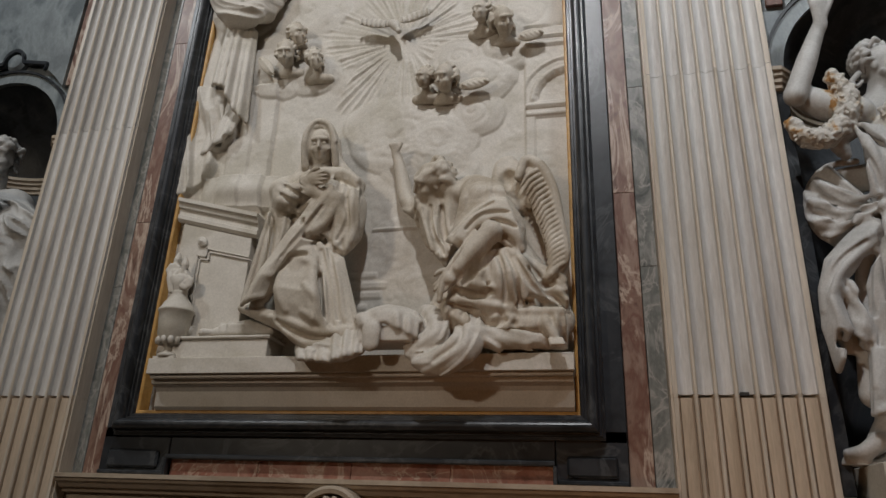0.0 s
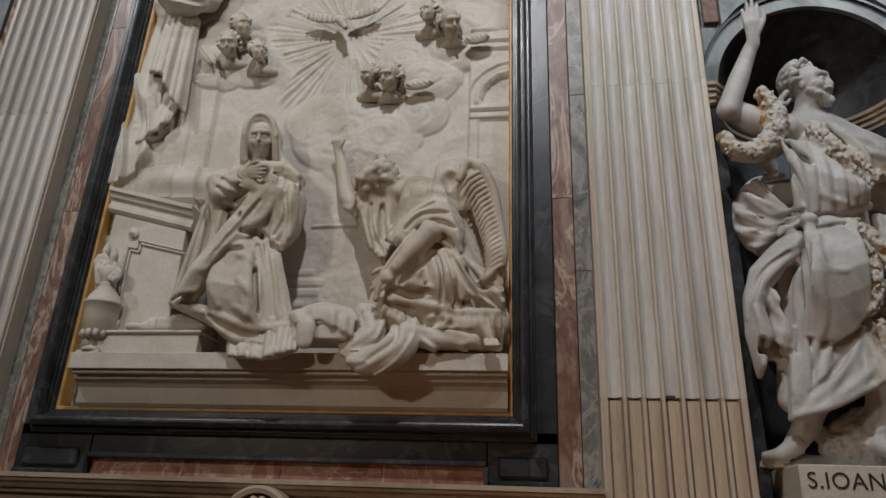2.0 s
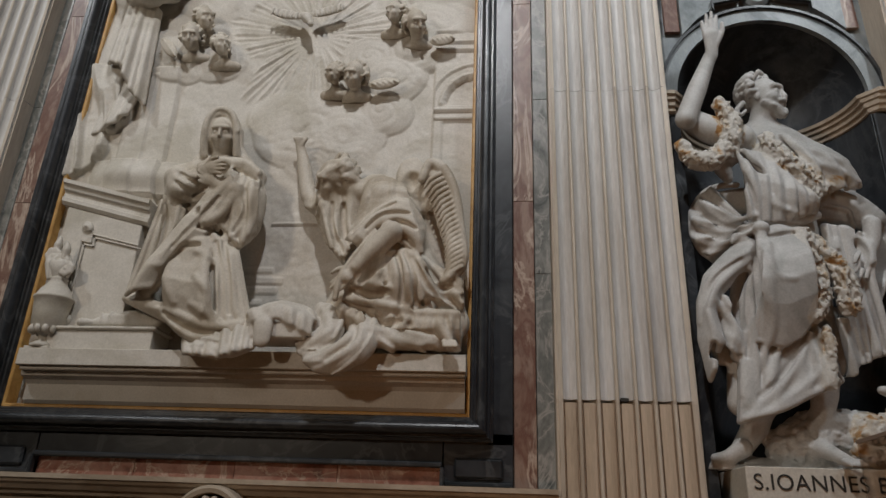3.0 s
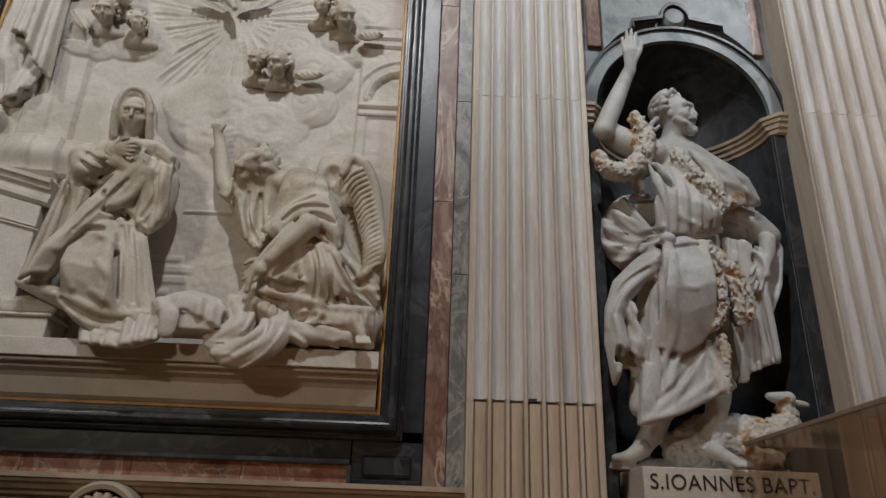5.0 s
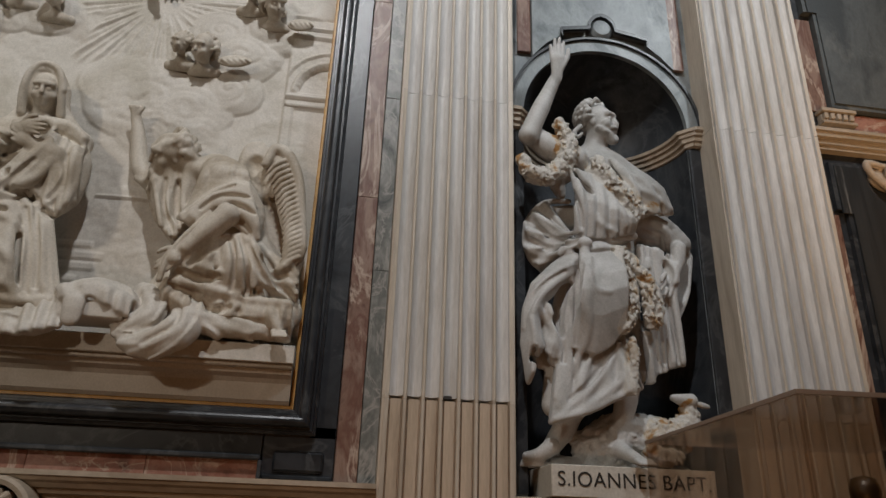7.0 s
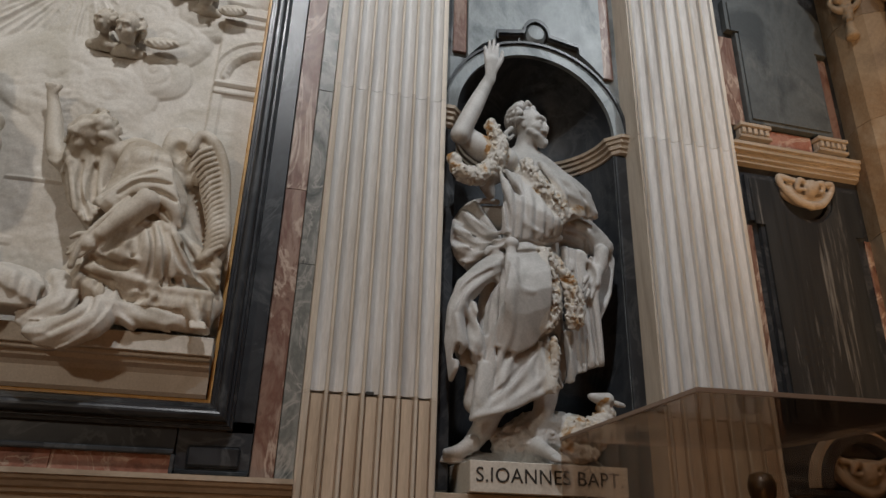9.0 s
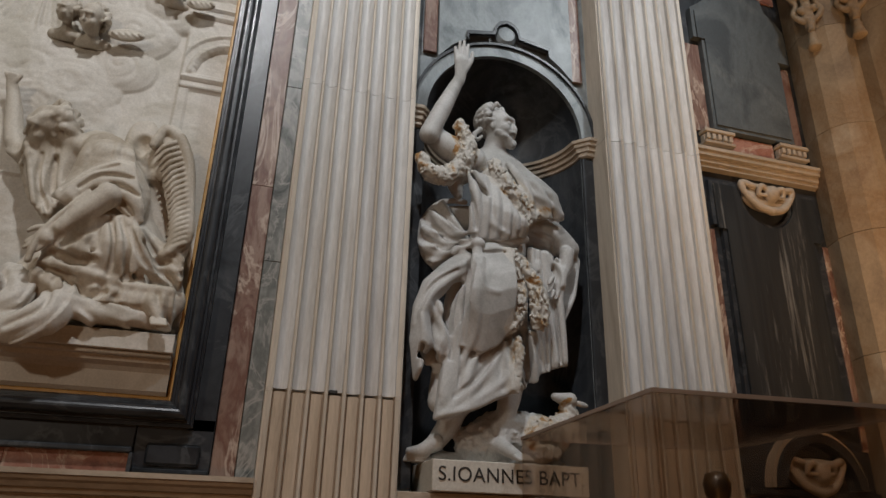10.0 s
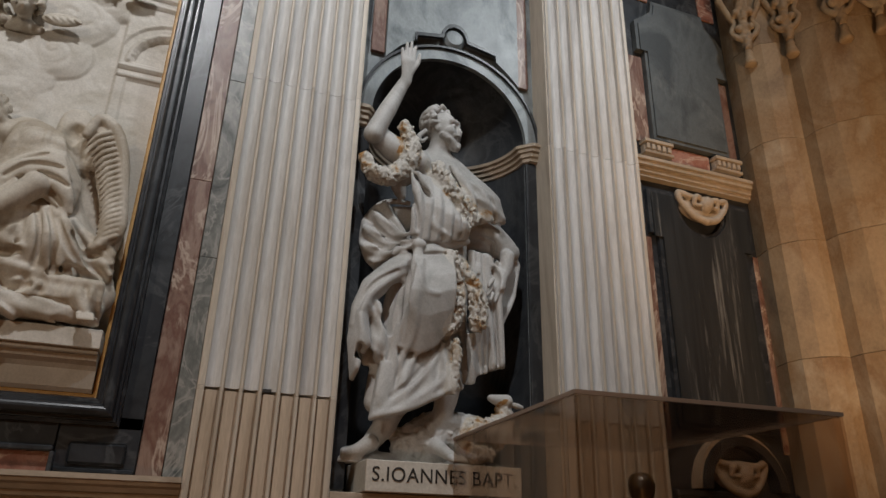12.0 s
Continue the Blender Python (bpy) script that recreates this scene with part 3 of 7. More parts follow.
class Clay:
    def __init__(self, lo, hi, step):
        self.lo, self.step = np.array(lo, np.float32), step
        self.n = tuple(int(math.ceil((b - a) / step)) + 1 for a, b in zip(lo, hi))
        self.d = np.full(self.n, 0.3, np.float32)
        self.shaggy = []

    def window(self, lo, hi):
        a = [max(0, int((l - o) / self.step) - 1) for l, o in zip(lo, self.lo)]
        b = [min(n, int((h - o) / self.step) + 3) for h, o, n in zip(hi, self.lo, self.n)]
        if any(q - p < 2 for p, q in zip(a, b)):
            return None
        grid = [self.lo[i] + self.step * np.arange(a[i], b[i], dtype=np.float32) for i in range(3)]
        return tuple(slice(p, q) for p, q in zip(a, b)), np.meshgrid(*grid, indexing="ij", sparse=True)

    def blend(self, cut, d, k, carve=False):
        old = self.d[cut]
        if carve:
            d = -d
            h = np.maximum(k - np.abs(old - d), 0) / k
            self.d[cut] = np.maximum(old, d) + h * h * k / 4
        else:
            h = np.maximum(k - np.abs(old - d), 0) / k
            self.d[cut] = np.minimum(old, d) - h * h * k / 4

    def pleats(self, d, g, folds):
        """Folds: height, width, direction across them, waviness. Narrow crests between wide troughs, with finer ones between."""
        amp, wide, across, wave = folds
        x, y, z = g
        if across[0] == "round":                  # folds that sweep round a centre (x, z)
            dx, dz = x - across[1], z - across[2]
            u, run = np.sqrt(dx * dx + dz * dz), np.arctan2(dz, dx)
            u = u + 0.3 * wide * wave * grain_at(x * 5 + 5, y * 5, z * 5)
            big = np.abs(grain_at(u / wide + 7, y * 0.3 / wide, run * (0.5 + 0.4 * wave)))
            small = np.abs(grain_at(u * 2.1 / wide + 3, y * 0.6 / wide + 11, run * (1 + wave)))
            return d - amp * 1.7 * ((1 - np.minimum(big * 2.1, 1)) ** 1.25 - 0.4) - amp * 0.6 * ((1 - np.minimum(small * 2.1, 1)) ** 1.4 - 0.35)
        c = unit(across)
        u = x * c[0] + y * c[1] + z * c[2]
        s = 0.16 + 0.1 * wave                     # how soon a fold ends along its run
        rx, ry, rz = x - u * c[0], y - u * c[1], z - u * c[2]
        u = u + 0.5 * wide * wave * grain_at(x * 5 + 5, y * 5, z * 5)
        f = 1.0 / wide
        big = np.abs(grain_at((rx * s + u * c[0]) * f + 7, (ry * s + u * c[1]) * f, (rz * s + u * c[2]) * f))
        f *= 2.1
        small = np.abs(grain_at((rx * s + u * c[0]) * f + 3, (ry * s + u * c[1]) * f + 11, (rz * s + u * c[2]) * f))
        ridge = (1 - np.minimum(big * 2.1, 1)) ** 1.25
        fine = (1 - np.minimum(small * 2.1, 1)) ** 1.4
        return d - amp * 1.8 * (ridge - 0.4) - amp * 0.65 * (fine - 0.35)

    def ball(self, c, r, k=0.02, carve=False, turn=(0, 0, 0), lumps=None, folds=None):
        r = np.array((r, r, r) if isinstance(r, (int, float)) else r, np.float32)
        m = float(max(r)) + k + 0.03
        w = self.window([v - m for v in c], [v + m for v in c])
        if not w:
            return self
        cut, (x, y, z) = w
        rot = np.array(Euler([radians(a) for a in turn]).to_matrix().inverted(), np.float32)
        px, py, pz = x - c[0], y - c[1], z - c[2]
        q = [rot[i][0] * px + rot[i][1] * py + rot[i][2] * pz for i in range(3)]
        a = np.sqrt((q[0] / r[0]) ** 2 + (q[1] / r[1]) ** 2 + (q[2] / r[2]) ** 2)
        b = np.sqrt((q[0] / r[0] ** 2) ** 2 + (q[1] / r[1] ** 2) ** 2 + (q[2] / r[2] ** 2) ** 2) + 1e-6
        d = a * (a - 1) / b
        if lumps:
            d = d - lumps[0] * grain_at(x * lumps[1], y * lumps[1], z * lumps[1]) - 0.5 * lumps[0] * grain_at(x * lumps[1] * 2.1, y * lumps[1] * 2.1 + 4, z * lumps[1] * 2.1)
        if folds:
            d = self.pleats(d, (x, y, z), folds)
        self.blend(cut, d, k, carve)
        return self

    def limb(self, pts, radii, k=0.03, flat=None, folds=None, lumps=None, carve=False, curve=True):
        """A round bar through points, with a radius at each; flat: (direction, share) squeezes it; folds and lumps roughen it."""
        pts = [Vector(p) for p in pts]
        radii = list(radii) if isinstance(radii, (list, tuple)) else [radii] * len(pts)
        if curve and len(pts) > 2:
            fine, fr = [], []
            for i in range(len(pts) - 1):
                p0, p1, p2, p3 = pts[max(i - 1, 0)], pts[i], pts[i + 1], pts[min(i + 2, len(pts) - 1)]
                for s in (0, 0.34, 0.67):
                    fine.append(0.5 * ((2 * p1) + (p2 - p0) * s + (2 * p0 - 5 * p1 + 4 * p2 - p3) * s * s + (3 * p1 - p0 - 3 * p2 + p3) * s ** 3))
                    fr.append(radii[i] + (radii[i + 1] - radii[i]) * s)
            pts, radii = fine + [pts[-1]], fr + [radii[-1]]
        m = max(radii) + k + (folds[0] if folds else 0) + 0.02
        w = self.window([min(p[i] for p in pts) - m for i in range(3)], [max(p[i] for p in pts) + m for i in range(3)])
        if not w:
            return self
        cut, (x, y, z) = w
        d = None
        nrm = unit(flat[0]) if flat else None
        for a, b, ra, rb in zip(pts, pts[1:], radii, radii[1:]):
            ab = b - a
            t = np.clip(((x - a.x) * ab.x + (y - a.y) * ab.y + (z - a.z) * ab.z) / max(ab.length_squared, 1e-9), 0, 1)
            qx, qy, qz = x - a.x - t * ab.x, y - a.y - t * ab.y, z - a.z - t * ab.z
            s = qx * qx + qy * qy + qz * qz
            if flat:
                dn = qx * nrm[0] + qy * nrm[1] + qz * nrm[2]
                s = s + dn * dn * (1 / flat[1] ** 2 - 1)
            e = np.sqrt(s) - (ra + (rb - ra) * t)
            d = e if d is None else np.minimum(d, e)
        if flat:
            d = d * (0.5 + 0.5 * flat[1])
        if folds:
            d = self.pleats(d, (x, y, z), (min(folds[0], 0.26 * max(radii)), *folds[1:]))
        if lumps:
            d = d - lumps[0] * grain_at(x * lumps[1], y * lumps[1], z * lumps[1]) - 0.6 * lumps[0] * grain_at(x * lumps[1] * 2.3, y * lumps[1] * 2.3 + 4, z * lumps[1] * 2.3)
        self.blend(cut, d, k, carve)
        return self

    def block(self, lo, hi, k=0.01, soft=0.01, carve=False):
        w = self.window([v - 0.05 for v in lo], [v + 0.05 for v in hi])
        cut, (x, y, z) = w
        q = [np.abs(v - (a + b) / 2) - (b - a) / 2 + soft for v, a, b in zip((x, y, z), lo, hi)]
        d = np.sqrt(np.maximum(q[0], 0) ** 2 + np.maximum(q[1], 0) ** 2 + np.maximum(q[2], 0) ** 2) + np.minimum(np.maximum(np.maximum(q[0], q[1]), q[2]), 0) - soft
        self.blend(cut, d, k, carve)
        return self

    def front(self, x, z):
        """How far forward the figure stands at (x, z)."""
        i, k = int(round((x - self.lo[0]) / self.step)), int(round((z - self.lo[2]) / self.step))
        if not (0 <= i < self.n[0] and 0 <= k < self.n[2]):
            return None
        inside = np.nonzero(self.d[i, :, k] < 0)[0]
        return float(self.lo[1] + self.step * inside[0]) if len(inside) else None

    def along(self, line, lift):
        """Points on the front of the figure under a drawn line (x, z), smoothed and shifted in depth."""
        pts = [Vector((x, 0, z)) for x, z in line]
        fine = []
        for i in range(len(pts) - 1):
            p0, p1, p2, p3 = pts[max(i - 1, 0)], pts[i], pts[i + 1], pts[min(i + 2, len(pts) - 1)]
            for k in range(4):
                s = k / 4
                fine.append(0.5 * ((2 * p1) + (p2 - p0) * s + (2 * p0 - 5 * p1 + 4 * p2 - p3) * s * s + (3 * p1 - p0 - 3 * p2 + p3) * s ** 3))
        fine.append(pts[-1])
        found = [(p, self.front(p.x, p.z)) for p in fine]
        found = [(p, y) for p, y in found if y is not None]
        ys = [y for _, y in found]
        return [(p.x, sum(ys[max(0, i - 1):i + 2]) / len(ys[max(0, i - 1):i + 2]) + lift, p.z) for i, (p, _) in enumerate(found)]

    def sheet(self, top, foot, count, amp, bow=(0, 0, 0), thick=0.013):
        """A cloth stretched from one edge to another, thrown into pleats that run between them; bow bends it."""
        def share(line):
            vs = [Vector(p) for p in line]
            runs = [0.0]
            for p, q in zip(vs, vs[1:]):
                runs.append(runs[-1] + (q - p).length)
            return vs, runs

        def at(line, u):
            vs, runs = line
            d = u * runs[-1]
            for i in range(len(vs) - 1):
                if d <= runs[i + 1] or i == len(vs) - 2:
                    return vs[i].lerp(vs[i + 1], (d - runs[i]) / max(runs[i + 1] - runs[i], 1e-6))
        a, b = share(top), share(foot)
        rnd = random.Random(int(abs(top[0][0]) * 1000) + count)
        size = [rnd.uniform(0.55, 1.25) for _ in range(count + 3)]
        lag = [rnd.uniform(-0.2, 0.2) for _ in range(count + 3)]
        n = max(6, int(max(a[1][-1], b[1][-1]) / (thick * 0.75)))
        for i in range(n + 1):
            u = i / n
            p, q = at(a, u), at(b, u)
            f = u * count + 0.2 * math.sin(7 * u) if count else 0
            k = int(f)
            w = abs(2 * (f - k) - 1 + lag[k] * (1 - abs(2 * (f - k) - 1)))
            out = Vector((0, -amp * size[k] * max(0.0, 1 - w) ** 1.3, 0))
            mid = p.lerp(q, 0.5) + Vector(bow) + out * 0.85
            self.limb([p + out * 0.35, mid, q + out], thick, 0.008)
        return self

    def ridge(self, line, r, k=0.026):
        """A fold of cloth along a drawn line, thinning out at its ends."""
        pts = self.along(line, r * 0.25)
        if len(pts) > 2:
            n = len(pts) - 1
            self.limb(pts, [r * (0.45 + 0.55 * math.sin(math.pi * (0.12 + 0.8 * i / n))) for i in range(n + 1)], k, curve=False)
        return self

    def crease(self, line, r, sink, k=0.018):
        """A groove or a deep hollow along a drawn line."""
        pts = self.along(line, sink * 0.6)
        if len(pts) > 2:
            n = len(pts) - 1
            wide = [r * (0.4 + 0.6 * math.sin(math.pi * (0.1 + 0.8 * i / n))) for i in range(n + 1)]
            self.limb(pts, wide, k, carve=True, curve=False)
            if sink > 0.012:
                self.limb([(x, y - sink * 0.6, z) for x, y, z in pts], wide, k, carve=True, curve=False)
        return self

    def trim(self, z):
        """Cuts the figure flat where it stands."""
        level = self.lo[2] + self.step * np.arange(self.n[2], dtype=np.float32)
        self.d = np.maximum(self.d, (z - level)[None, None, :])
        return self

    def hand(self, wrist, tip, palm_side, size=1.0, spread=0.25, curl=0.0, k=0.008):
        """A hand from the wrist to the finger tips; palm_side: the way the thumb points."""
        a, b, s = Vector(wrist), Vector(tip), Vector(palm_side).normalized()
        along = (b - a)
        ln = along.length
        along.normalize()
        up = along.cross(s)
        mid = a + along * ln * 0.45
        self.limb([a, mid], [0.028 * size, 0.036 * size], 0.02, flat=(up, 0.55))
        for i, f in enumerate((-1.0, -0.35, 0.35, 1.0)):
            reach = (0.88, 1.0, 0.98, 0.84)[i]
            root = mid + s * (-f * 0.026 * size)
            end = a + along * ln * reach + s * (-f * 0.026 * size * (1 + spread * 3)) + up * (curl * ln * 0.5)
            half = (root + end) / 2 + up * (curl * ln * 0.12)
            self.limb([root, half, end], [0.0125 * size, 0.011 * size, 0.008 * size], k)
        self.limb([a + along * ln * 0.2 + s * 0.02 * size, a + along * ln * 0.45 + s * 0.055 * size, a + along * ln * 0.66 + s * 0.06 * size], [0.016 * size, 0.013 * size, 0.009 * size], k)
        return self

    def face(self, c, size, yaw, pitch, beard=False):
        """A head with brow, eyes, nose and mouth that looks along yaw (0: out of the wall, positive: to the right)."""
        m = Matrix.Translation(c) @ Euler((radians(-pitch), 0, radians(yaw)), "ZYX").to_matrix().to_4x4() @ Matrix.Scale(size, 4)

        def at(x, y, z):
            return tuple(m @ Vector((x, y, z)))
        t = (-pitch, 0, yaw)
        s = size
        self.ball(at(0, 0.02, 0.03), (0.078 * s, 0.095 * s, 0.092 * s), 0.01 * s, turn=t)
        self.ball(at(0, -0.015, -0.045), (0.062 * s, 0.075 * s, 0.08 * s), 0.03 * s, turn=t)
        self.ball(at(0, -0.058, -0.098), 0.022 * s, 0.02 * s)
        self.limb([at(-0.045, -0.07, 0.03), at(0, -0.084, 0.034), at(0.045, -0.07, 0.03)], 0.016 * s, 0.02 * s)
        for e in (-1, 1):
            self.ball(at(0.031 * e, -0.098, 0.002), (0.02 * s, 0.014 * s, 0.011 * s), 0.012 * s, carve=True, turn=t)
            self.ball(at(0.031 * e, -0.073, 0.0), (0.017 * s, 0.014 * s, 0.011 * s), 0.004 * s, turn=t)
            self.ball(at(0.042 * e, -0.056, -0.035), 0.026 * s, 0.02 * s)
            self.ball(at(0.072 * e, 0.012, -0.012), (0.01 * s, 0.018 * s, 0.026 * s), 0.006 * s, turn=t)
        self.limb([at(0, -0.086, 0.018), at(0, -0.103, -0.03)], [0.009 * s, 0.013 * s], 0.012 * s)
        self.ball(at(0, -0.08, -0.06), (0.022 * s, 0.012 * s, 0.007 * s), 0.008 * s, turn=t)
        self.ball(at(0, -0.078, -0.075), (0.018 * s, 0.012 * s, 0.007 * s), 0.006 * s, turn=t)
        self.limb([at(-0.02, -0.09, -0.068), at(0.02, -0.09, -0.068)], 0.003 * s, 0.004 * s, carve=True)
        if beard:
            self.limb([at(-0.06, -0.02, -0.06), at(-0.03, -0.07, -0.10), at(0, -0.075, -0.125), at(0.03, -0.07, -0.10), at(0.06, -0.02, -0.06)], [0.016 * s, 0.02 * s, 0.024 * s, 0.02 * s, 0.016 * s], 0.015 * s, lumps=(0.008 * s, 40 / s))
            self.limb([at(-0.035, -0.082, -0.062), at(0, -0.1, -0.052), at(0.035, -0.082, -0.062)], 0.009 * s, 0.008 * s, lumps=(0.004 * s, 60 / s))
        return self

    def curls(self, c, r, size, count, seed, keep):
        """Locks of hair laid over a skull; keep(direction) says where hair grows."""
        rnd = random.Random(seed)
        for _ in range(count):
            v = Vector((rnd.gauss(0, 1), rnd.gauss(0, 1), rnd.gauss(0, 1))).normalized()
            if not keep(v):
                continue
            p = Vector(c) + Vector((v.x * r[0], v.y * r[1], v.z * r[2]))
            side = v.cross(Vector((rnd.gauss(0, 0.4), rnd.gauss(0, 0.4), 1))).normalized()
            p = p + v * size * 0.25
            q = p + side * size * 0.9 + Vector((0, 0, -size * 0.8))
            self.limb([p - side * size * 0.6, p + v * size * 0.5, q], [size * 0.36, size * 0.44, size * 0.22], 0.004, curve=False)
        return self

    def wing(self, root, bend, tip, width, out, feathers=9, k=0.012, thick=0.02):
        """A wing: an arm from root over bend to tip, with rows of overlapping feathers on its trailing side; out: the way they hang."""
        a, b, c, o = Vector(root), Vector(bend), Vector(tip), Vector(out)
        self.limb([a, b, b.lerp(c, 0.5), c], [thick * 1.6, thick * 2.0, thick * 1.4, thick * 0.7], 0.02)
        gap = ((b - a).length + (c - b).length) / feathers
        fat = max(width * 0.08, gap * 0.6)
        for row, (reach, lift) in enumerate(((1.0, 0.0), (0.62, -0.012), (0.34, -0.024))):
            for i in range(feathers):
                s = (i + 0.5) / feathers
                p = a.lerp(b, s / 0.4) if s < 0.4 else b.lerp(c, (s - 0.4) / 0.6)
                d = (o * (1 - 0.55 * s) + (c - b).normalized() * (0.25 + 0.75 * s)).normalized()
                e = p + d * width * reach * (0.75 + 0.35 * math.sin(math.pi * s))
                y = Vector((0, lift, 0))
                self.limb([p + y, p.lerp(e, 0.6) + y * 1.2, e + y], [fat, fat * 1.15, fat * 0.75], 0.003, flat=((0, 1, 0), 0.4), curve=False)
        return self

    def skin(self, name, mat, label, category, kind="", parent=None, second=None):
        d = self.d
        d[0], d[-1], d[:, 0], d[:, -1], d[:, :, 0], d[:, :, -1] = 1, 1, 1, 1, 1, 1
        s = d < 0
        corner = [(i, j, k) for i in (0, 1) for j in (0, 1) for k in (0, 1)]
        nx, ny, nz = (v - 1 for v in self.n)
        count = sum(s[i:i + nx, j:j + ny, k:k + nz].astype(np.int8) for i, j, k in corner)
        cells = np.argwhere((count > 0) & (count < 8))
        val = {c: d[cells[:, 0] + c[0], cells[:, 1] + c[1], cells[:, 2] + c[2]] for c in corner}
        total, hits = np.zeros((len(cells), 3), np.float32), np.zeros(len(cells), np.float32)
        for p in corner:
            for ax in range(3):
                if p[ax]:
                    continue
                q = tuple(1 if i == ax else v for i, v in enumerate(p))
                a, b = val[p], val[q]
                x = (a < 0) != (b < 0)
                t = np.where(x, a / np.where(x, a - b, 1), 0)
                at = np.tile(np.array(p, np.float32), (len(cells), 1))
                at[:, ax] = t
                total += at * x[:, None]
                hits += x
        verts = self.lo + self.step * (cells + total / hits[:, None])
        index = np.full((nx, ny, nz), -1, np.int32)
        index[cells[:, 0], cells[:, 1], cells[:, 2]] = np.arange(len(cells))
        quads = []
        for ax in range(3):
            lo_s = [slice(1, -1)] * 3
            lo_s[ax] = slice(0, -1)
            hi_s = [slice(1, -1)] * 3
            hi_s[ax] = slice(1, None)
            a, b = s[tuple(lo_s)], s[tuple(hi_s)]
            e = np.argwhere(a != b)
            flip = a[e[:, 0], e[:, 1], e[:, 2]]
            base = e + 1
            base[:, ax] -= 1
            u, v = [i for i in range(3) if i != ax]
            ring = []
            for du, dv in ((-1, -1), (0, -1), (0, 0), (-1, 0)):
                c = base.copy()
                c[:, u] += du
                c[:, v] += dv
                ring.append(index[c[:, 0], c[:, 1], c[:, 2]])
            ring = np.stack(ring, 1)
            if ax == 1:
                flip = ~flip
            ring[~flip] = ring[~flip][:, ::-1]
            quads.append(ring)
        quads = np.concatenate(quads)
        quads = quads[(quads >= 0).all(1)]
        me = bpy.data.meshes.new(name)
        me.from_pydata(verts.tolist(), [], quads.tolist())
        me.materials.append(mat)
        if second:
            me.materials.append(second)
            mid = verts[quads].mean(1)
            far = np.full(len(mid), 9, np.float32)
            for a, b, r in self.shaggy:
                a, ab = np.array(a, np.float32), np.array(b, np.float32) - np.array(a, np.float32)
                t = np.clip(((mid - a) @ ab) / max(float(ab @ ab), 1e-9), 0, 1)
                far = np.minimum(far, np.linalg.norm(mid - a - t[:, None] * ab, axis=1) - r)
            me.polygons.foreach_set("material_index", (far < 0.03).astype(np.int32))
        me.shade_smooth()
        ob = new(name, me)
        ob.parent = parent
        return tagged(ob, label, category, "", kind)

# ---- figures of the relief; each is modelled about the relief's back plane at y = 0 ----
BACK = 2.865


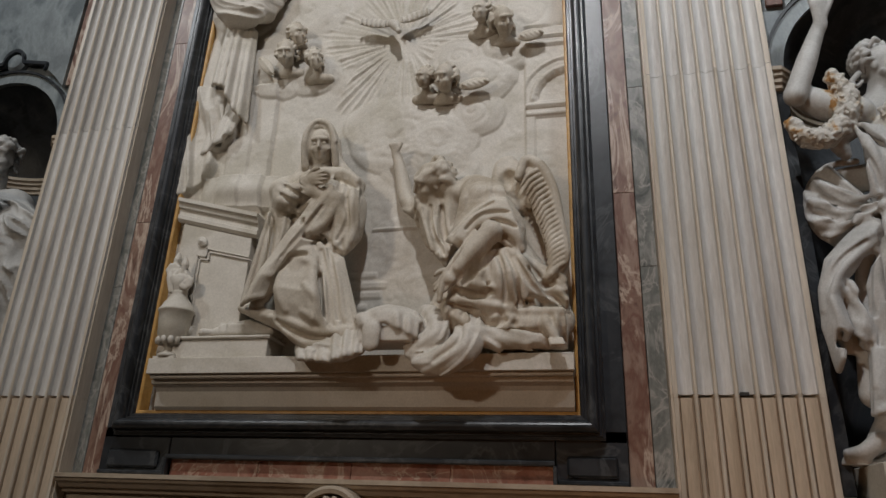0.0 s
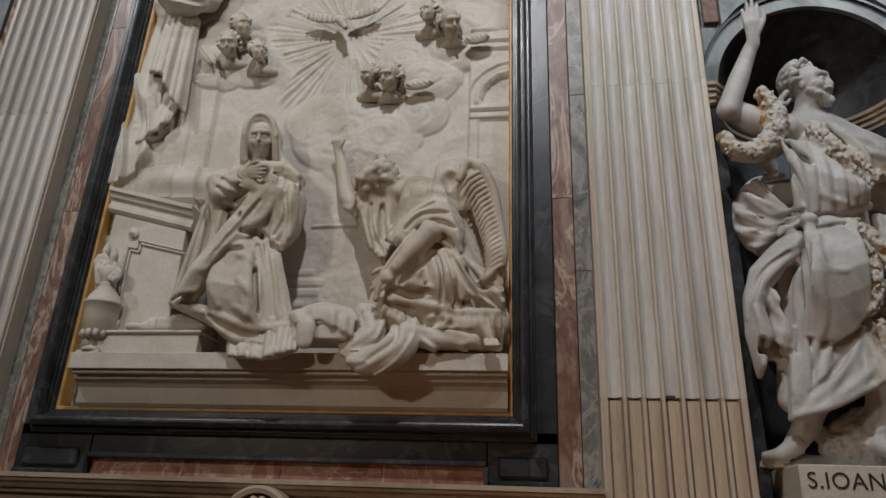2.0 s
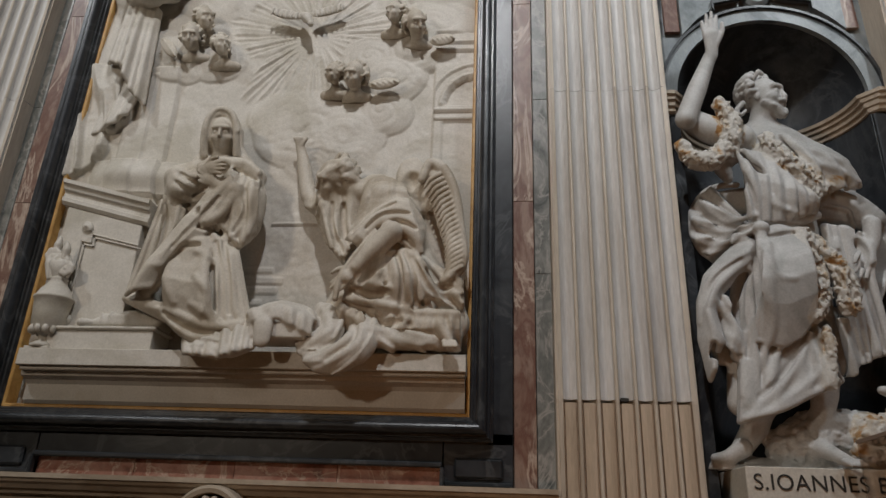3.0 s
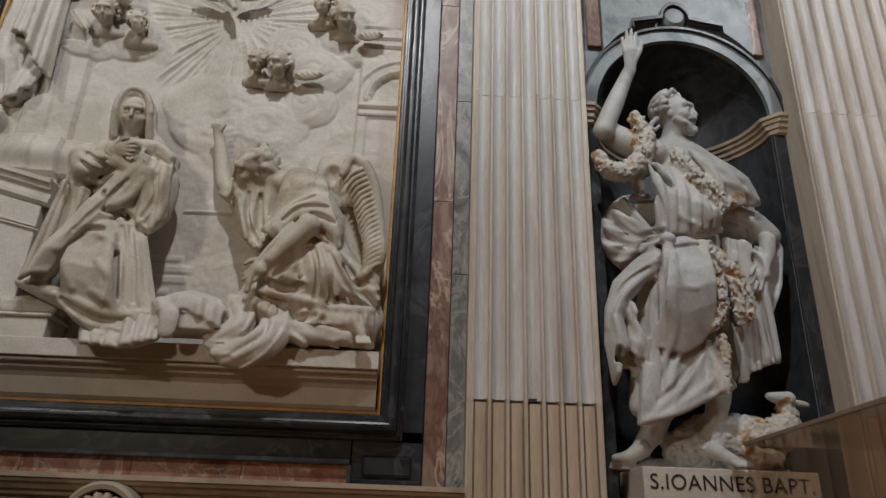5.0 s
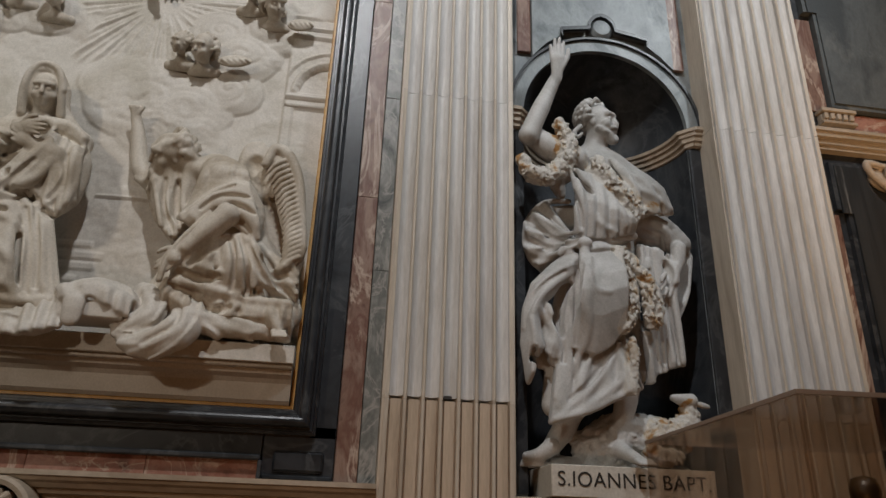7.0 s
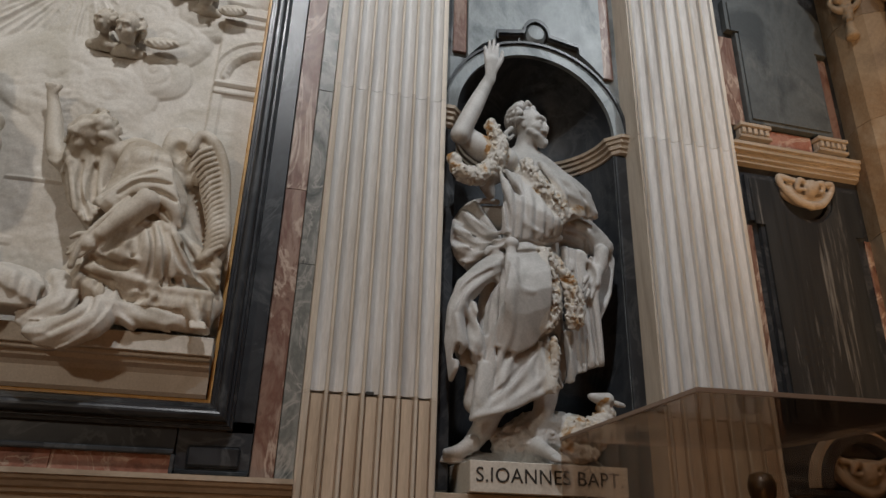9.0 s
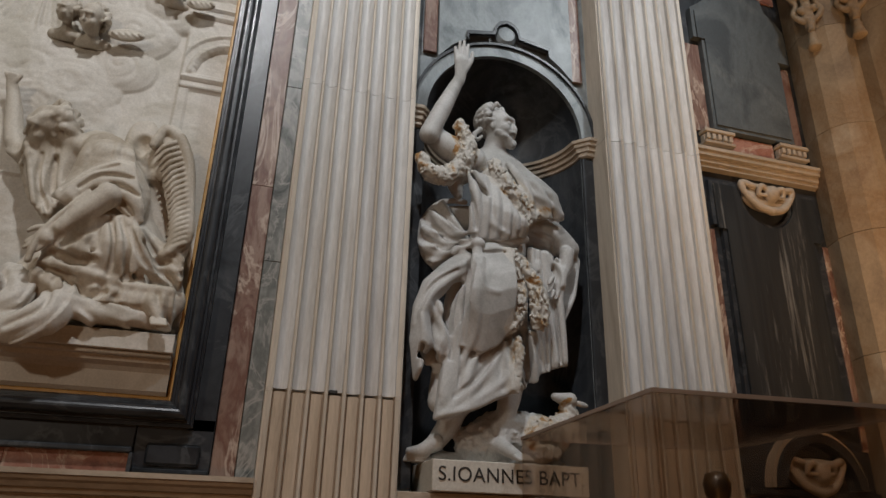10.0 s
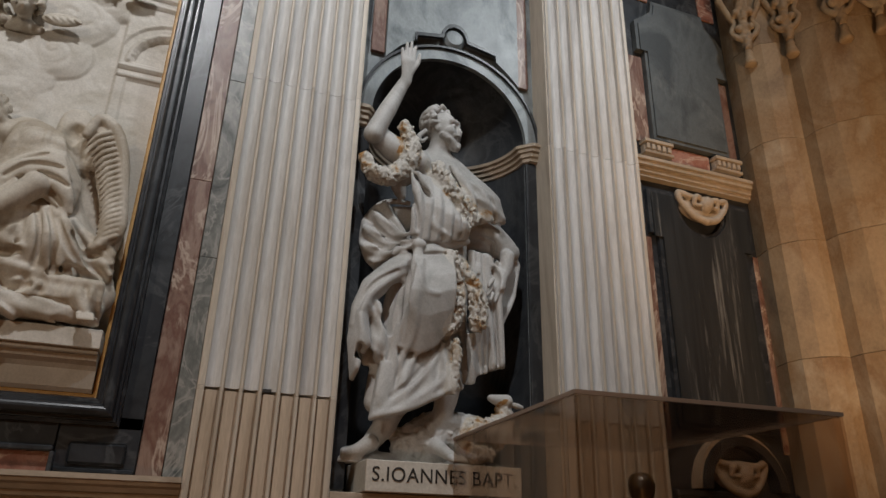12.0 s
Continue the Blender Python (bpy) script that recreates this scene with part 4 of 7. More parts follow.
def praying_woman():
    c = Clay((-1.98, -0.5, 2.56), (-0.98, 0.03, 4.16), 0.006)
    # body, skirt and the seated knee
    c.limb([(-1.426, -0.12, 3.706), (-1.411, -0.12, 3.448), (-1.401, -0.12, 3.160), (-1.388, -0.12, 2.870)], [0.13, 0.16, 0.17, 0.19], 0.04, flat=((0, 1, 0), 0.65))
    c.limb([(-1.681, -0.14, 3.670), (-1.422, -0.14, 3.726), (-1.189, -0.14, 3.660)], [0.07, 0.07, 0.065], 0.05)
    c.limb([(-1.400, -0.15, 3.165), (-1.315, -0.15, 2.943), (-1.252, -0.15, 2.747)], [0.15, 0.15, 0.13], 0.05, flat=((0, 1, 0), 0.75))
    c.ball((-1.440, -0.22, 2.920), (0.125, 0.13, 0.15), 0.05)
    c.limb([(-1.393, -0.24, 3.147), (-1.427, -0.24, 3.012), (-1.406, -0.24, 2.832)], [0.1, 0.11, 0.1], 0.05)
    # mantle down her right side to the step
    c.limb([(-1.678, -0.13, 3.667), (-1.657, -0.13, 3.410), (-1.691, -0.13, 3.158), (-1.773, -0.13, 2.923)], [0.085, 0.1, 0.095, 0.05], 0.03, flat=((0.4, 1, 0), 0.6))
    # bulging mantle over her left arm
    c.limb([(-1.244, -0.17, 3.675), (-1.194, -0.17, 3.513), (-1.205, -0.17, 3.343), (-1.244, -0.17, 3.237)], [0.075, 0.1, 0.1, 0.05], 0.03, flat=((0, 1, 0), 0.8))
    # long swath from the left shoulder across the body
    c.limb([(-1.268, -0.25, 3.611), (-1.333, -0.25, 3.429), (-1.442, -0.25, 3.264), (-1.554, -0.25, 3.083), (-1.683, -0.25, 2.897)], [0.045, 0.075, 0.07, 0.06, 0.04], 0.025, flat=((0.55, 0.3, 0.75), 0.6))
    # cloth laid in pleats
    c.sheet([(-1.655, -0.22, 3.688), (-1.588, -0.22, 3.588), (-1.544, -0.22, 3.531)], [(-1.831, -0.15, 2.910), (-1.712, -0.15, 2.890), (-1.624, -0.15, 2.994)], 4, 0.04)
    c.sheet([(-1.330, -0.27, 3.220), (-1.257, -0.27, 3.219), (-1.191, -0.27, 3.195)], [(-1.284, -0.25, 2.694), (-1.189, -0.25, 2.689), (-1.107, -0.25, 2.702), (-1.050, -0.25, 2.739)], 6, 0.045)
    c.sheet([(-1.519, -0.29, 3.101), (-1.436, -0.29, 3.134), (-1.329, -0.29, 3.144)], [(-1.505, -0.29, 2.794), (-1.366, -0.29, 2.723), (-1.219, -0.29, 2.678)], 2, 0.02, (0, -0.07, 0))
    c.sheet([(-1.296, -0.24, 3.684), (-1.218, -0.24, 3.667), (-1.128, -0.24, 3.606)], [(-1.361, -0.25, 3.323), (-1.250, -0.25, 3.210), (-1.160, -0.25, 3.175), (-1.101, -0.25, 3.271)], 5, 0.04, (0, -0.03, 0))
    c.sheet([(-1.293, -0.29, 3.601), (-1.404, -0.29, 3.447), (-1.531, -0.29, 3.248), (-1.744, -0.29, 2.877)], [(-1.205, -0.3, 3.485), (-1.297, -0.3, 3.321), (-1.421, -0.3, 3.171), (-1.549, -0.3, 3.077), (-1.617, -0.3, 2.919)], 2, 0.02, (0, -0.035, 0))
    # hollows below the swath and under the sleeve
    c.crease([(-1.585, 2.919), (-1.535, 3.070), (-1.487, 3.134), (-1.379, 3.153)], 0.024, 0.03)
    c.crease([(-1.397, 3.266), (-1.304, 3.258), (-1.199, 3.169), (-1.128, 3.165)], 0.02, 0.02)
    c.crease([(-1.462, 3.426), (-1.401, 3.337), (-1.404, 3.278)], 0.016, 0.014)
    c.crease([(-1.705, 3.563), (-1.647, 3.342), (-1.680, 3.096)], 0.018, 0.014)
    # folds drawn down the cloth
    for line, r in (([(-1.257, 3.569), (-1.351, 3.392), (-1.457, 3.226), (-1.576, 3.031)], 0.016), ([(-1.294, 3.592), (-1.404, 3.428), (-1.506, 3.278), (-1.624, 3.057), (-1.695, 2.887)], 0.018), ([(-1.210, 3.521), (-1.267, 3.362), (-1.368, 3.287)], 0.016),
                    ([(-1.149, 3.559), (-1.140, 3.397), (-1.198, 3.282)], 0.016), ([(-1.208, 3.475), (-1.168, 3.333), (-1.218, 3.219)], 0.014), ([(-1.114, 3.504), (-1.105, 3.326), (-1.147, 3.199)], 0.014),
                    ([(-1.313, 3.228), (-1.251, 3.041), (-1.222, 2.846), (-1.222, 2.701)], 0.02), ([(-1.266, 3.222), (-1.199, 3.012), (-1.180, 2.833), (-1.143, 2.707)], 0.018), ([(-1.225, 3.188), (-1.170, 2.986), (-1.135, 2.823), (-1.078, 2.729)], 0.018),
                    ([(-1.325, 3.139), (-1.316, 3.023), (-1.273, 2.893)], 0.018), ([(-1.483, 3.049), (-1.495, 2.935), (-1.449, 2.823)], 0.016), ([(-1.475, 3.141), (-1.345, 3.106), (-1.289, 3.056)], 0.016),
                    ([(-1.346, 2.814), (-1.260, 2.767), (-1.201, 2.690)], 0.016), ([(-1.644, 3.560), (-1.629, 3.341), (-1.678, 3.115), (-1.759, 2.920)], 0.018), ([(-1.338, 2.958), (-1.271, 2.877), (-1.275, 2.767)], 0.014)):
        c.ridge(line, r)
    for line in ([(-1.293, 3.181), (-1.223, 2.979), (-1.193, 2.754)], [(-1.249, 3.188), (-1.184, 2.969), (-1.153, 2.776)], [(-1.297, 3.433), (-1.401, 3.287), (-1.515, 3.141)], [(-1.175, 3.505), (-1.149, 3.362), (-1.203, 3.247)]):
        c.crease(line, 0.012, 0.004)
    # hem that spreads over the step
    c.limb([(-1.775, -0.22, 2.880), (-1.591, -0.22, 2.815), (-1.398, -0.22, 2.733), (-1.218, -0.22, 2.697), (-1.075, -0.22, 2.754)], [0.03, 0.045, 0.05, 0.05, 0.035], 0.03)
    c.limb([(-1.506, -0.28, 2.772), (-1.345, -0.28, 2.661), (-1.188, -0.28, 2.656), (-1.088, -0.28, 2.712)], [0.03, 0.04, 0.04, 0.03], 0.02)
    for line, r in (([(-1.618, 2.823), (-1.467, 2.782), (-1.312, 2.705)], 0.016), ([(-1.445, 2.714), (-1.308, 2.638), (-1.174, 2.664)], 0.018), ([(-1.417, 2.766), (-1.249, 2.699), (-1.113, 2.721)], 0.016)):
        c.ridge(line, r)
    c.crease([(-1.503, 2.773), (-1.330, 2.675), (-1.145, 2.676)], 0.014, 0.008)
    # sleeves and crossed hands
    c.limb([(-1.620, -0.24, 3.623), (-1.592, -0.24, 3.541), (-1.513, -0.24, 3.606), (-1.467, -0.24, 3.665)], [0.06, 0.065, 0.055, 0.035], 0.02)
    for line in ([(-1.603, 3.592), (-1.536, 3.543), (-1.456, 3.534)], [(-1.594, 3.640), (-1.512, 3.601), (-1.443, 3.599)], [(-1.559, 3.482), (-1.483, 3.491), (-1.433, 3.533)]):
        c.ridge(line, 0.016)
    c.crease([(-1.586, 3.555), (-1.511, 3.517), (-1.451, 3.563)], 0.014, 0.012)
    c.crease([(-1.573, 3.617), (-1.497, 3.571), (-1.447, 3.577)], 0.01, 0.01)
    c.crease([(-1.569, 3.454), (-1.477, 3.445), (-1.384, 3.493)], 0.016, 0.016)
    c.limb([(-1.244, -0.29, 3.502), (-1.315, -0.29, 3.525), (-1.372, -0.29, 3.562)], [0.05, 0.042, 0.036], 0.015)
    c.hand((-1.333, -0.33, 3.526), (-1.447, -0.34, 3.589), (0.3, -0.2, 1), 1.0, 0.1)
    c.hand((-1.443, -0.33, 3.623), (-1.273, -0.38, 3.607), (0, -0.2, 1), 1.0, 0.12)
    # collar folds, neck, veil and head
    c.limb([(-1.394, -0.18, 3.719), (-1.404, -0.18, 3.856)], [0.062, 0.05], 0.02)
    c.limb([(-1.493, -0.24, 3.696), (-1.371, -0.24, 3.724), (-1.252, -0.24, 3.713), (-1.138, -0.24, 3.636)], [0.02, 0.022, 0.028, 0.03], 0.02)
    c.ridge([(-1.304, 3.704), (-1.182, 3.686), (-1.091, 3.581)], 0.018)
    c.crease([(-1.416, 3.654), (-1.262, 3.651), (-1.135, 3.582)], 0.012, 0.012)
    c.ball((-1.432, -0.16, 3.968), (0.11, 0.12, 0.145), 0.02)
    c.limb([(-1.522, -0.17, 3.965), (-1.510, -0.17, 3.845), (-1.552, -0.17, 3.728)], [0.036, 0.032, 0.04], 0.02)
    c.limb([(-1.333, -0.17, 3.959), (-1.309, -0.17, 3.839), (-1.245, -0.17, 3.737)], [0.036, 0.034, 0.04], 0.02)
    c.ball((-1.362, -0.3, 3.865), (0.074, 0.08, 0.112), 0.01, carve=True)
    c.face((-1.390, -0.235, 3.905), 0.9, 8, -16)
    x0, y0, z0 = (-1.399, -0.22, 3.923)
    for e in (-1, 1):
        c.limb([(x0, y0 - 0.055, z0 + 0.1), (x0 + 0.045 * e, y0 - 0.05, z0 + 0.085), (x0 + 0.078 * e, y0 - 0.03, z0 + 0.02), (x0 + 0.074 * e, y0 - 0.01, z0 - 0.05)], [0.014, 0.019, 0.018, 0.012], 0.006, lumps=(0.004, 60))
    c.limb([(x0 - 0.1, y0 + 0.01, z0 - 0.14), (x0 - 0.098, y0 - 0.045, z0 - 0.02), (x0 - 0.07, y0 - 0.06, z0 + 0.09), (x0, y0 - 0.062, z0 + 0.132), (x0 + 0.07, y0 - 0.06, z0 + 0.09), (x0 + 0.098, y0 - 0.045, z0 - 0.02), (x0 + 0.1, y0 + 0.01, z0 - 0.14)], [0.024, 0.02, 0.017, 0.016, 0.017, 0.02, 0.024], 0.008)
    c.ridge([(-1.470, 3.822), (-1.484, 3.956), (-1.424, 4.050), (-1.329, 4.015), (-1.275, 3.883)], 0.01)
    c.trim(2.591)
    ob = c.skin("praying_woman_statue", FIGURE_MARBLE, "pale marble veiled woman carved with hands crossed on her breast", "statue")
    ob.location.y = BACK
    return ob


def kneeling_angel():
    c = Clay((-1.02, -0.5, 2.56), (0.16, 0.03, 3.95), 0.006)
    # far wing, hollow towards the viewer
    c.ball((-0.253, -0.09, 3.675), (0.1, 0.07, 0.13), 0.02)
    c.ridge([(-0.315, 3.613), (-0.301, 3.743), (-0.213, 3.794), (-0.145, 3.758)], 0.022)
    c.ball((-0.237, -0.2, 3.616), (0.068, 0.09, 0.085), 0.015, carve=True)
    # near wing, folded
    c.wing((-0.208, -0.12, 3.558), (-0.096, -0.2, 3.694), (0.055, -0.2, 3.137), 0.19, (-0.3, 0, -1), 15)
    c.limb([(-0.181, -0.23, 3.599), (-0.136, -0.23, 3.700), (-0.060, -0.23, 3.662), (0.007, -0.23, 3.517), (0.042, -0.23, 3.308), (0.069, -0.23, 3.125), (0.052, -0.23, 3.044)], [0.022, 0.032, 0.036, 0.034, 0.032, 0.03, 0.018], 0.012)
    c.limb([(-0.100, -0.2, 3.606), (-0.031, -0.2, 3.392), (0.025, -0.2, 3.121)], [0.045, 0.06, 0.04], 0.02, flat=((0, 1, 0), 0.5))
    for k in range(20):
        s = k / 19
        a = (-0.077, -0.25, 3.622)
        b = (0.059, -0.25, 3.062)
        p = Vector(a).lerp(Vector(b), s) + Vector((0.045 * math.sin(math.pi * s), 0, 0))
        c.limb([p, p + Vector((-0.05, -0.005, -0.035)), p + Vector((-0.085, 0.01, -0.085))], [0.014, 0.013, 0.007], 0.003)
    c.limb([(-0.140, -0.17, 3.630), (-0.152, -0.17, 3.514), (-0.118, -0.17, 3.449)], [0.028, 0.038, 0.022], 0.01)
    c.limb([(-0.209, -0.1, 3.513), (-0.153, -0.1, 3.333), (-0.057, -0.1, 3.126)], [0.07, 0.09, 0.06], 0.02, flat=((0, 1, 0), 0.4))
    for line in ([(-0.217, 3.453), (-0.174, 3.347), (-0.096, 3.208)], [(-0.169, 3.460), (-0.116, 3.346), (-0.048, 3.174)], [(-0.230, 3.382), (-0.178, 3.277), (-0.111, 3.158)]):
        c.ridge(line, 0.014)
    # skirt: thigh, knee, shank
    c.limb([(-0.296, -0.16, 3.240), (-0.309, -0.16, 3.055), (-0.341, -0.16, 2.892)], [0.13, 0.16, 0.13], 0.04, flat=((0, 1, 0), 0.75))
    c.ball((-0.303, -0.23, 3.006), (0.13, 0.12, 0.19), 0.05)
    c.limb([(-0.358, -0.22, 2.968), (-0.456, -0.22, 2.914), (-0.534, -0.22, 2.841)], [0.12, 0.11, 0.07], 0.04)
    c.limb([(-0.222, -0.14, 3.145), (-0.099, -0.14, 2.947), (0.006, -0.14, 2.782)], [0.11, 0.13, 0.1], 0.04, flat=((0, 1, 0), 0.7))
    c.limb([(-0.550, -0.2, 2.806), (-0.350, -0.2, 2.782), (-0.138, -0.2, 2.740), (-0.019, -0.2, 2.747)], [0.06, 0.08, 0.07, 0.04], 0.03)
    c.limb([(-0.424, -0.18, 2.688), (-0.212, -0.18, 2.672), (0.025, -0.18, 2.686)], [0.05, 0.055, 0.045], 0.03)
    c.limb([(-0.573, -0.12, 3.087), (-0.594, -0.12, 2.937), (-0.658, -0.12, 2.836)], [0.05, 0.07, 0.06], 0.04, flat=((0, 1, 0), 0.6))
    c.sheet([(-0.422, -0.28, 3.171), (-0.298, -0.28, 3.170), (-0.182, -0.28, 3.123)], [(-0.524, -0.26, 2.828), (-0.341, -0.26, 2.783), (-0.185, -0.26, 2.820), (-0.046, -0.26, 2.851)], 8, 0.04, (0, -0.06, 0))
    c.sheet([(-0.205, -0.2, 3.148), (-0.151, -0.2, 3.128), (-0.104, -0.2, 3.088)], [(-0.112, -0.18, 2.801), (0.008, -0.18, 2.789), (0.070, -0.18, 2.855), (0.056, -0.18, 3.014)], 6, 0.045)
    c.sheet([(-0.556, -0.27, 2.872), (-0.385, -0.27, 2.795), (-0.206, -0.27, 2.805), (0.052, -0.27, 2.793)], [(-0.598, -0.21, 2.741), (-0.385, -0.21, 2.638), (-0.147, -0.21, 2.623), (0.057, -0.21, 2.642)], 10, 0.04, (0, -0.03, 0))
    c.sheet([(-0.571, -0.2, 3.064), (-0.529, -0.2, 3.008)], [(-0.678, -0.16, 2.811), (-0.559, -0.16, 2.805), (-0.437, -0.16, 2.844)], 4, 0.04)
    for line, r in (([(-0.355, 3.100), (-0.370, 2.989), (-0.409, 2.896)], 0.016), ([(-0.307, 3.113), (-0.270, 2.973), (-0.287, 2.834)], 0.016), ([(-0.259, 3.121), (-0.208, 2.980), (-0.216, 2.841)], 0.02), ([(-0.219, 3.130), (-0.153, 2.994), (-0.133, 2.854)], 0.02),
                    ([(-0.177, 3.100), (-0.081, 2.961), (0.040, 2.914)], 0.02), ([(-0.160, 3.048), (-0.094, 2.898), (0.020, 2.836)], 0.02), ([(-0.385, 2.823), (-0.250, 2.814), (-0.087, 2.793), (0.044, 2.793)], 0.022), ([(-0.555, 2.941), (-0.419, 2.940), (-0.297, 2.909)], 0.018),
                    ([(-0.534, 2.862), (-0.413, 2.847), (-0.277, 2.817)], 0.02), ([(-0.512, 2.776), (-0.374, 2.710), (-0.201, 2.756)], 0.018), ([(-0.408, 2.661), (-0.291, 2.686), (-0.115, 2.693)], 0.018), ([(-0.595, 2.975), (-0.601, 2.863), (-0.650, 2.812)], 0.018),
                    ([(-0.038, 2.984), (0.028, 3.016), (0.053, 2.952)], 0.018), ([(-0.383, 2.636), (-0.326, 2.672), (-0.259, 2.637)], 0.016), ([(-0.205, 2.637), (-0.148, 2.680), (-0.088, 2.644)], 0.016)):
        c.ridge(line, r)
    for line, r, sink in (([(-0.499, 2.911), (-0.408, 2.880), (-0.313, 2.892)], 0.02, 0.022), ([(-0.423, 2.789), (-0.328, 2.729), (-0.241, 2.747)], 0.022, 0.026), ([(-0.173, 2.820), (-0.091, 2.851), (0.013, 2.830)], 0.018, 0.014), ([(-0.113, 3.009), (-0.051, 2.951), (0.000, 2.958)], 0.016, 0.014),
                          ([(-0.336, 3.081), (-0.318, 2.973), (-0.342, 2.880)], 0.01, 0.003), ([(-0.276, 3.093), (-0.234, 2.957), (-0.243, 2.834)], 0.012, 0.005), ([(-0.234, 3.109), (-0.173, 2.956), (-0.169, 2.832)], 0.014, 0.008), ([(-0.191, 3.074), (-0.110, 2.929), (-0.049, 2.876)], 0.014, 0.008),
                          ([(-0.406, 2.692), (-0.258, 2.681), (-0.084, 2.694)], 0.014, 0.01), ([(-0.541, 2.844), (-0.448, 2.819), (-0.387, 2.807)], 0.014, 0.012), ([(-0.581, 2.992), (-0.564, 2.895), (-0.598, 2.825)], 0.014, 0.01)):
        c.crease(line, r, sink)
    # foot
    c.limb([(-0.117, -0.26, 2.738), (-0.023, -0.26, 2.730)], [0.042, 0.038], 0.02)
    c.limb([(-0.032, -0.29, 2.727), (-0.002, -0.29, 2.671), (0.016, -0.29, 2.627)], [0.036, 0.034, 0.024], 0.015, flat=((1, 0, 0.4), 0.8))
    x0, y0, z0 = (0.012, -0.31, 2.634)
    for i in range(5):
        c.limb([(x0 - 0.028 + i * 0.014, y0, z0 + 0.005), (x0 - 0.022 + i * 0.015, y0 - 0.012, z0 - 0.022)], [0.011, 0.009], 0.004)
    # torso that leans forward, bare shoulder
    c.limb([(-0.277, -0.16, 3.233), (-0.327, -0.16, 3.397), (-0.435, -0.16, 3.560)], [0.12, 0.13, 0.1], 0.04)
    c.ball((-0.396, -0.23, 3.488), (0.1, 0.085, 0.1), 0.03)
    c.ridge([(-0.506, 3.483), (-0.463, 3.564), (-0.368, 3.598), (-0.285, 3.550)], 0.02)
    c.crease([(-0.462, 3.543), (-0.367, 3.569), (-0.293, 3.504)], 0.01, 0.012)
    c.limb([(-0.552, -0.17, 3.514), (-0.585, -0.17, 3.378), (-0.574, -0.17, 3.238)], [0.05, 0.07, 0.05], 0.03)
    c.sheet([(-0.470, -0.25, 3.580), (-0.366, -0.25, 3.592), (-0.280, -0.25, 3.547)], [(-0.519, -0.26, 3.302), (-0.376, -0.26, 3.396), (-0.234, -0.26, 3.418)], 4, 0.02, (0, -0.03, 0))
    c.sheet([(-0.780, -0.2, 3.524), (-0.705, -0.2, 3.509), (-0.574, -0.2, 3.524)], [(-0.671, -0.2, 3.192), (-0.591, -0.2, 3.117), (-0.544, -0.2, 3.218)], 6, 0.045)
    # strips of cloth that hang from the neck
    for line, r in (([(-0.731, -0.2, 3.502), (-0.717, -0.2, 3.348), (-0.638, -0.2, 3.192), (-0.590, -0.2, 3.107)], 0.03), ([(-0.675, -0.21, 3.496), (-0.655, -0.21, 3.343), (-0.597, -0.21, 3.187)], 0.026), ([(-0.569, -0.22, 3.514), (-0.591, -0.22, 3.373), (-0.562, -0.22, 3.251)], 0.03), ([(-0.773, -0.15, 3.534), (-0.759, -0.15, 3.389), (-0.700, -0.15, 3.247)], 0.026)):
        c.limb(line, [r, r * 1.1, r * 0.9, r * 0.6][:len(line)], 0.01, flat=((0, 1, 0), 0.7))
    c.crease([(-0.684, 3.453), (-0.672, 3.312), (-0.601, 3.158)], 0.014, 0.012)
    c.crease([(-0.618, 3.444), (-0.606, 3.294), (-0.567, 3.209)], 0.02, 0.03)
    # gathered sleeve
    c.limb([(-0.509, -0.24, 3.276), (-0.426, -0.24, 3.372), (-0.316, -0.24, 3.405), (-0.216, -0.24, 3.307), (-0.190, -0.24, 3.205)], [0.045, 0.07, 0.08, 0.07, 0.045], 0.02)
    c.sheet([(-0.560, -0.3, 3.203), (-0.445, -0.3, 3.337), (-0.336, -0.3, 3.425), (-0.242, -0.3, 3.430)], [(-0.471, -0.32, 3.142), (-0.357, -0.32, 3.233), (-0.240, -0.32, 3.166), (-0.147, -0.32, 3.120)], 3, 0.02, (0, -0.04, 0))
    for line, r in (([(-0.539, 3.204), (-0.437, 3.310), (-0.324, 3.396), (-0.249, 3.395)], 0.016), ([(-0.486, 3.225), (-0.389, 3.314), (-0.268, 3.357), (-0.182, 3.288)], 0.016), ([(-0.430, 3.225), (-0.311, 3.297), (-0.203, 3.269), (-0.160, 3.180)], 0.018), ([(-0.383, 3.205), (-0.263, 3.246), (-0.178, 3.180), (-0.175, 3.115)], 0.018)):
        c.ridge(line, r)
    for line in ([(-0.518, 3.224), (-0.414, 3.336), (-0.303, 3.403)], [(-0.446, 3.238), (-0.350, 3.324), (-0.220, 3.329)], [(-0.399, 3.225), (-0.286, 3.276), (-0.180, 3.235)], [(-0.336, 3.198), (-0.245, 3.203), (-0.188, 3.138)]):
        c.crease(line, 0.011, 0.012)
    # near arm with the flower stem
    c.limb([(-0.310, -0.36, 3.215), (-0.404, -0.36, 3.109), (-0.479, -0.36, 3.017)], [0.062, 0.052, 0.036], 0.008)
    c.hand((-0.478, -0.34, 3.031), (-0.597, -0.38, 2.897), (-1, 0, 0.8), 1.05, 0.05, curl=0.25)
    c.limb([(-0.396, -0.36, 3.222), (-0.494, -0.36, 3.093), (-0.559, -0.36, 2.967), (-0.579, -0.36, 2.843)], [0.012, 0.012, 0.014, 0.016], 0.005)
    c.crease([(-0.292, 3.108), (-0.376, 3.020), (-0.453, 2.936)], 0.018, 0.02)
    # far arm raised in low relief
    c.limb([(-0.775, -0.09, 3.472), (-0.866, -0.09, 3.566), (-0.914, -0.09, 3.758), (-0.958, -0.09, 3.909)], [0.055, 0.05, 0.04, 0.026], 0.03)
